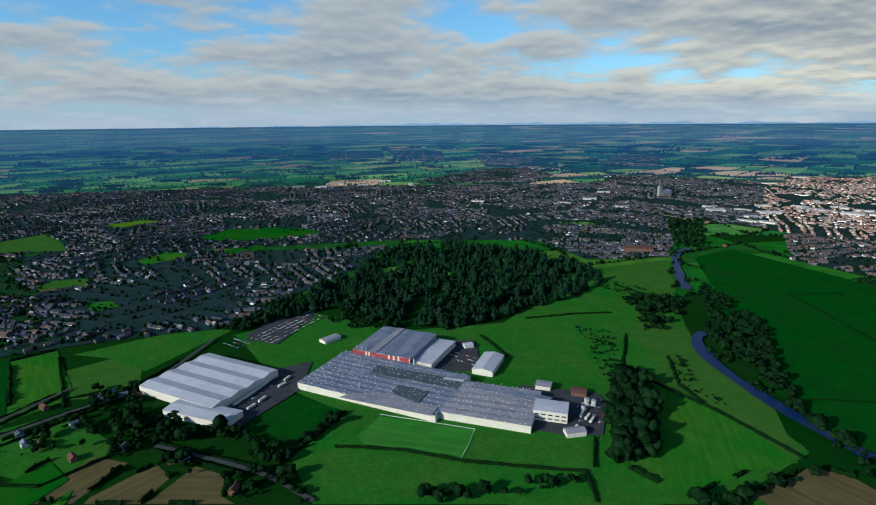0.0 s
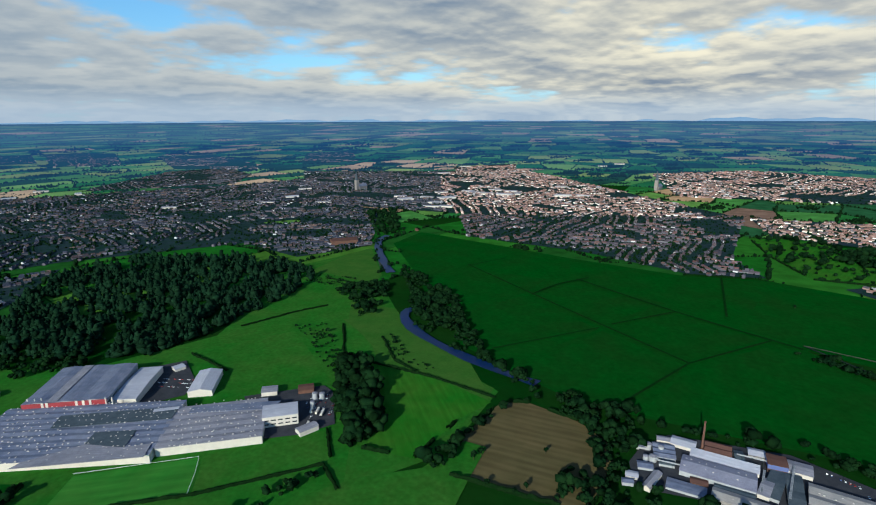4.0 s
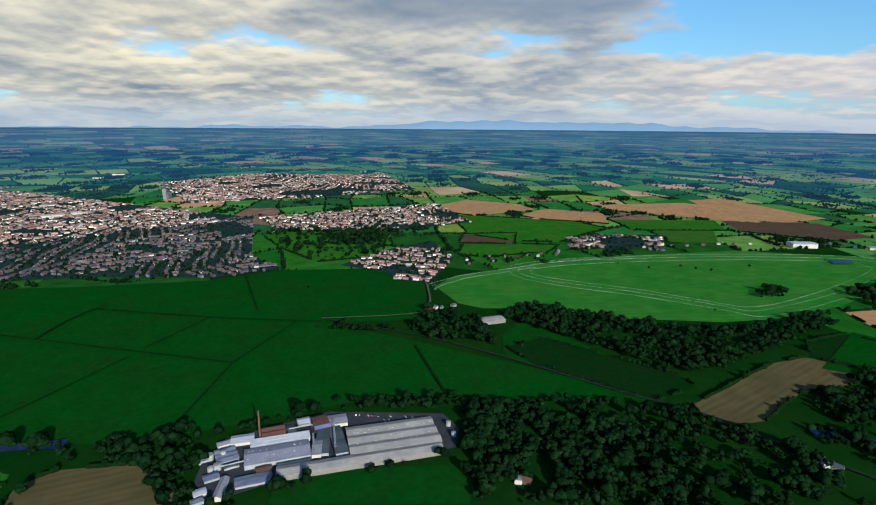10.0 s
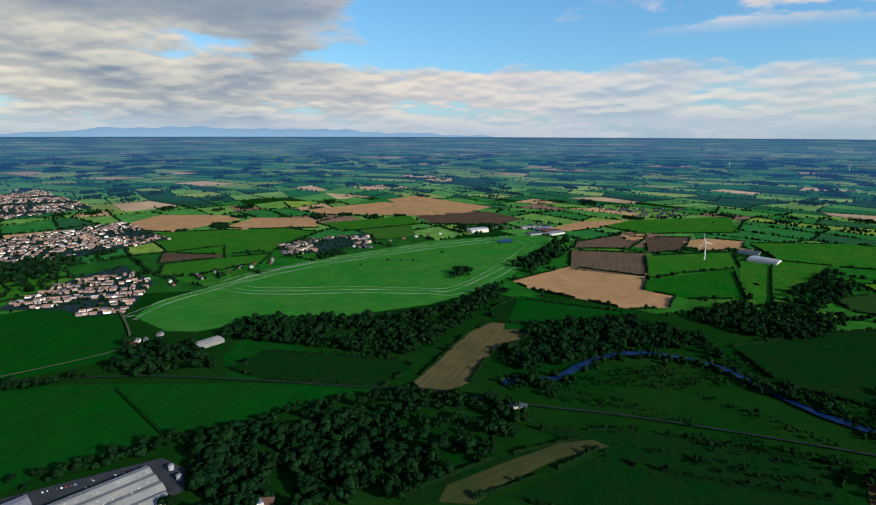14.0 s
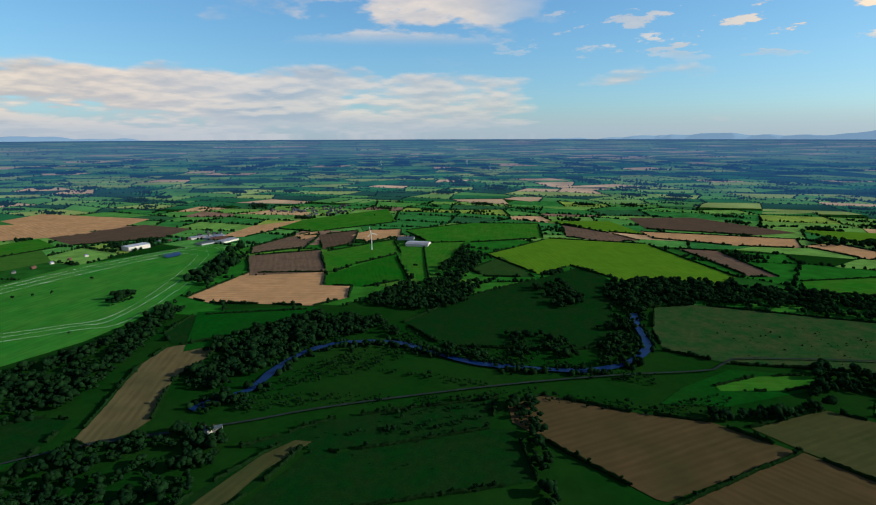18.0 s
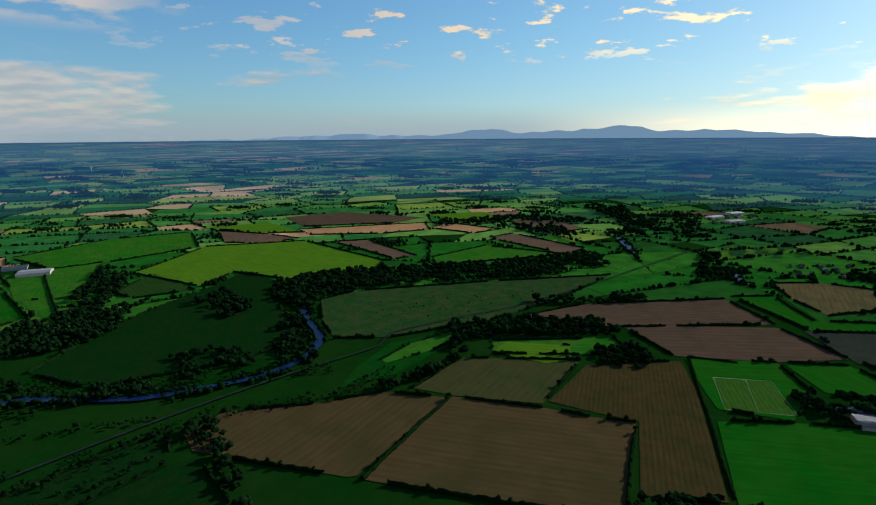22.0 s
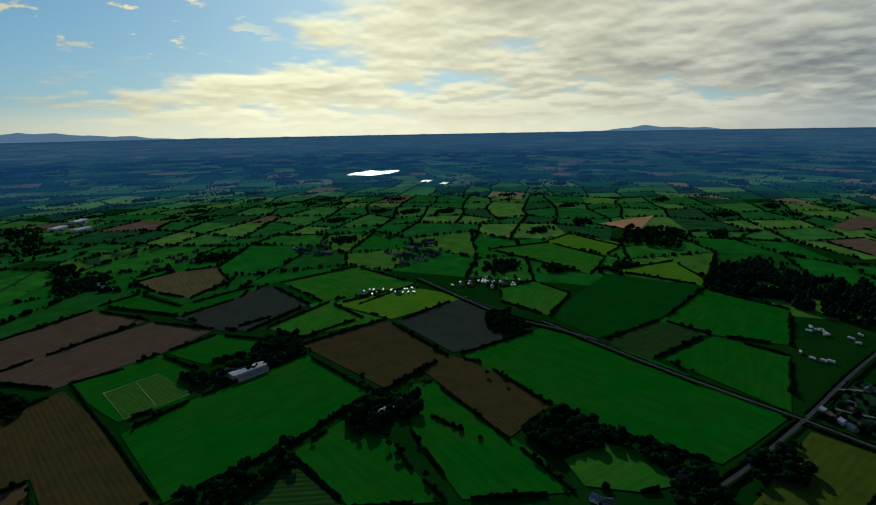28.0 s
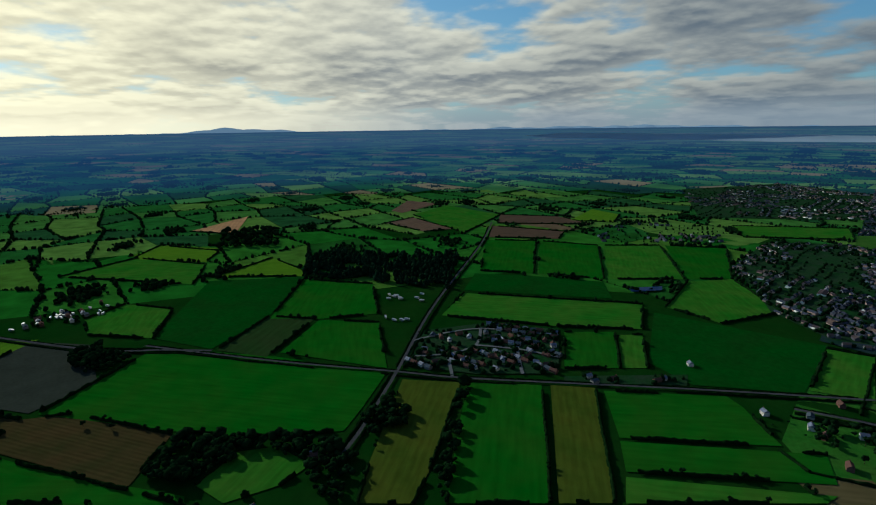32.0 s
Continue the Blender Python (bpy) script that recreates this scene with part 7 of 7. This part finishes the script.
def hills():
    """Blue hills that close the view all round, their haze painted in as a glow."""
    m = bpy.data.materials.new("haze_glow_hills")
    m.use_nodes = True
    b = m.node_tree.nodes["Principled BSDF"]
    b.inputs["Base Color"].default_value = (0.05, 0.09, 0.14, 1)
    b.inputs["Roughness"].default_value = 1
    # emission paints the blue haze over the hills
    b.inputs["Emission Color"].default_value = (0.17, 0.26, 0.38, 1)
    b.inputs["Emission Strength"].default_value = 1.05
    n = 720
    yaw = np.linspace(0, 360, n, endpoint=False)
    el = np.full(n, -0.55)
    for at, wide, high in ((-62, 9, 0.35), (-83, 9, 1.05), (-97, 6, 0.8), (-108, 7, 0.4), (-163, 9, 0.25), (-183, 4, 0.7), (-196, 4, 0.75), (-205, 9, 0.7), (-190, 7, 0.55), (-172, 8, 0.45), (-262, 5, 0.45), (-300, 14, 0.3), (0, 20, 0.25), (-30, 18, 0.2)):
        d = (yaw - at % 360 + 180) % 360 - 180
        el += high * np.exp(-(d / wide) ** 2) 
    el += 0.06 * np.sin(yaw * 0.9) + 0.05 * np.sin(yaw * 2.3 + 1) + 0.16 * np.array([noise.fractal((v / 3.1, 2.2, 0.4), 0.9, 2.1, 6) for v in yaw]) * np.clip(el + 0.9, 0.2, 1.2)
    a = np.radians(yaw)
    x, y = -np.sin(a), np.cos(a)
    r = 4840.0
    top = np.c_[x * r, y * r, EYE + np.tan(np.radians(el)) * r]
    low = np.c_[x * (r - 60), y * (r - 60), EYE - np.tan(radians(1.4)) * r + 0 * x]
    back = np.c_[x * (r + 40), y * (r + 40), EYE - np.tan(radians(1.4)) * r + 0 * x]
    v = np.r_[low, top, back]
    f = [[k, (k + 1) % n, n + (k + 1) % n, n + k] for k in range(n)] + [[n + k, n + (k + 1) % n, 2 * n + (k + 1) % n, 2 * n + k] for k in range(n)]
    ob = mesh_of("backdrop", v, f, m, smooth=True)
    tagged(ob, "low blue hills along the horizon, haze painted as glow", "hills", kind="structure")


hills()


def running_rail(name, pts, closed, words="white running rail round the racecourse turf", thick=0.11, bent=True):
    """A white rail along a bent line."""
    cu = bpy.data.curves.new(name, "CURVE")
    cu.dimensions, cu.bevel_depth, cu.bevel_resolution = "3D", thick, 1
    sp = cu.splines.new("POLY")
    p = np.array(pts, float)
    n = len(p)
    fine = []
    for k in range(n if closed else n - 1):
        a, b, c, d = p[(k - 1) % n], p[k], p[(k + 1) % n], p[(k + 2) % n]
        for t in np.linspace(0, 1, 9)[:-1] if bent else (0.0,):
            fine.append(0.5 * (2 * b + (c - a) * t + (2 * a - 5 * b + 4 * c - d) * t * t + (3 * b - a - 3 * c + d) * t ** 3))
    if not closed:
        fine.append(p[-1])
    sp.points.add(len(fine) - 1)
    for q, (x, y) in zip(sp.points, fine):
        q.co = (x, y, 1.5, 1)
    sp.use_cyclic_u = closed
    cu.materials.append(RAIL_WHITE)
    tagged(new(name, cu), words, "rail")


# ---- racecourse ----
running_rail("running_rail", [(1179, 228), (1268, 184), (1348, 89), (1480, -84), (1585, -293), (1669, -569), (1710, -867), (1653, -952), (1562, -936), (1454, -850), (1260, -645), (1108, -448), (1133, -364), (1189, -219), (1228, -68), (1277, 34), (1346, 75), (1409, 57), (1466, -23), (1522, -151)], False)
running_rail("running_rail", [(1340, 48), (1403, 29), (1480, -84), (1555, -287), (1635, -558), (1673, -849), (1624, -905), (1539, -878), (1326, -678), (1144, -448), (1159, -372), (1216, -224), (1256, -70), (1292, 14)], True)
running_rail("running_rail", [(1147, 218), (1240, 175), (1317, 87), (1387, 7)], False)
running_rail("running_rail", [(1345, 19), (1385, -7), (1449, -112), (1523, -298), (1594, -544), (1632, -809), (1595, -859), (1537, -839), (1332, -648), (1167, -450), (1186, -353), (1240, -229), (1278, -85), (1309, -6)], True)


# ---- vehicles, trailers, tanks ----
def car_model():
    root = new("parked_car")
    bm = bmesh.new()
    box(bm, (-2.1, -0.85, 0.3), (2.1, 0.85, 0.85))
    bmesh.ops.bevel(bm, geom=bm.edges[:], offset=0.12, segments=1, affect="EDGES")
    part("body", bm, CAR, root)
    bm = bmesh.new()
    box(bm, (-1.3, -0.75, 0.84), (0.9, 0.75, 1.4))
    for v in bm.verts:
        if v.co.z > 1:
            v.co.x *= 0.72
            v.co.y *= 0.85
    part("cabin", bm, GLASS, root)
    for x in (-1.3, 1.3):
        for y in (-0.8, 0.8):
            bm = bmesh.new()
            bmesh.ops.create_cone(bm, cap_ends=True, segments=10, radius1=0.32, radius2=0.32, depth=0.2, matrix=Matrix.Translation((x, y, 0.32)) @ Matrix.Rotation(math.pi / 2, 4, "X"))
            part("wheel", bm, RUBBER, root)
    tagged(root, "small parked car on asphalt", "car", "parked cars")
    return root


def trailer_model():
    root = new("lorry_trailer")
    part_box("box_body", (-6.5, -1.25, 1.2), (6.5, 1.25, 4.0), WALL["white"], root)
    part_box("chassis", (-6.3, -1.0, 0.8), (6.3, 1.0, 1.2), RUBBER, root)
    for x in (-5.2, -4.0, -2.8):
        for y in (-1.0, 1.0):
            bm = bmesh.new()
            bmesh.ops.create_cone(bm, cap_ends=True, segments=12, radius1=0.5, radius2=0.5, depth=0.35, matrix=Matrix.Translation((x, y, 0.5)) @ Matrix.Rotation(math.pi / 2, 4, "X"))
            part("wheel", bm, RUBBER, root)
    part_box("landing_leg", (4.2, -0.9, 0), (4.5, 0.9, 0.9), RUBBER, root)
    tagged(root, "white box lorry trailer parked in a yard", "trailer", "parked trailers")
    return root


def caravan_model():
    root = new("static_caravan")
    bm = bmesh.new()
    box(bm, (-5, -1.7, 0.6), (5, 1.7, 3.0))
    bmesh.ops.bevel(bm, geom=[e for e in bm.edges if e.calc_length() < 4], offset=0.25, segments=2, affect="EDGES")
    body = part("body", bm, WALL["white"], root)
    part_box("roof", (-5.1, -1.8, 3.0), (5.1, 1.8, 3.3), ROOF["white"], root)
    part_box("skirt", (-4.9, -1.6, 0), (4.9, 1.6, 0.6), WALL["grey"], root)
    for x in (-3.2, 0, 3.2):
        part_box("window", (x - 0.7, -1.76, 1.5), (x + 0.7, -1.7, 2.4), GLASS, body)
    tagged(root, "white static caravan on a grass pitch", "caravan", "caravans")
    return root


def caravan(at):
    park(caravan_model, at, 40 + rng.normal(0, 25), 0.9)


CAR = pick_material("car_paint", [(0, (0.78, 0.78, 0.78)), (0.55, (0.12, 0.12, 0.14)), (0.7, (0.35, 0.04, 0.03)), (0.85, (0.05, 0.08, 0.2))], 0.3, each="Random")
RUBBER = material("black_rubber", (0.02, 0.02, 0.02), None, 0.5, 0.8)
FIRST = {}


def park(model, at, turn, z=0.0):
    m = pose(at[0], at[1], z, 0, 0, turn)
    if model not in FIRST:
        FIRST[model] = model()
        FIRST[model].matrix_basis = m
    else:
        copy_thing(FIRST[model], m)


def car_rows(a, b, rows, step, turn, fill):
    """Cars in rows across a car park from corner a towards b."""
    a, b = np.array(a, float), np.array(b, float)
    u = (b - a) / np.hypot(*(b - a))
    v = np.array([-u[1], u[0]])
    for r in range(rows):
        for k in range(int(np.hypot(*(b - a)) / step)):
            if rng.random() < fill:
                p = a + u * k * step + v * r * 11
                park(car_model, (p[0], p[1]), turn + rng.normal(0, 3) + (180 if rng.random() < 0.5 else 0), 0.75)


car_rows((11, 788), (53, 758), 3, 3.4, -60, 0.6)
car_rows((172, 626), (197, 612), 3, 3.5, 60, 0.6)
car_rows((593, 221), (607, 120), 1, 4, 30, 0.5)
car_rows((583, 202), (601, 125), 1, 5, 30, 0.35)
car_rows((-362, 850), (-326, 826), 3, 3.4, 30, 0.6)
car_rows((-15, 789), (12, 832), 4, 3.6, 20, 0.6)
car_rows((199, 647), (168, 593), 3, 3.6, 20, 0.5)
car_rows((-265, 625), (-234, 700), 2, 4, 60, 0.4)
for at in [(-266, 647), (-261, 659), (-256, 671), (-251, 685), (-246, 700), (-240, 717), (-244, 636), (-236, 656), (-221, 696), (-219, 716), (176, 612), (182, 606), (186, 599), (161, 581), (594, -321)]:
    park(trailer_model, at, 62 + rng.normal(0, 4), 0.75)
for at in [(-129, 791), (-121, 787), (-114, 784), (-45, 746), (-38, 742)]:
    steel_stack(at)
for at, r, h in [((472, 342), 4, 7), ((458, 324), 4, 7), ((453, 329), 3, 6), ((479, 330), 3, 8), ((593, 98), 3, 6), ((571, 88), 3, 6), ((190, 640), 3.5, 9), ((198, 635), 3.5, 9), ((181, 622), 3, 8), ((72, 783), 3, 5)]:
    storage_tank(at, r, h)
for at in [(-979, -719), (-989, -699), (-956, -731), (-1002, -624), (-1012, -655), (-994, -680), (-974, -726), (-948, -700), (-995, -634), (-1016, -651), (-965, -697), (-987, -644), (-1026, -645), (-984, -662), (-1159, -520), (-1162, -527), (-1152, -440), (-1155, -510), (-1169, -451), (-1149, -447), (-1144, -512), (-1151, -499), (-1120, -566), (-1196, -479), (-1090, -572), (-1116, -541), (-1145, -520), (-1202, -448), (-1149, -532), (-1164, -498), (-1096, 153), (-1106, 152), (-1119, 203), (-1130, 133), (-1094, 187), (-1121, 147), (-1115, 141), (-1105, 128), (-1074, 194), (-967, 136), (-990, 108), (-969, 146), (-970, 122)]:
    caravan(at)
church((2312, 1774))
church((1052, 2585))
running_rail("pitch_fence", [(-76, 618), (-19, 601), (41, 583), (33, 554), (22, 524)], False, "pale fence round the sports field", 0.2, False)
running_rail("pitch_line", [(-389, -768), (-468, -756), (-445, -654), (-360, -671)], True, "white painted line on the sports pitch", 0.09, False)
running_rail("pitch_line", [(-432, -758), (-401, -665)], False, "white painted line on the sports pitch", 0.09, False)
car_rows((-257, 995), (-323, 866), 5, 3.6, 20, 0.75)
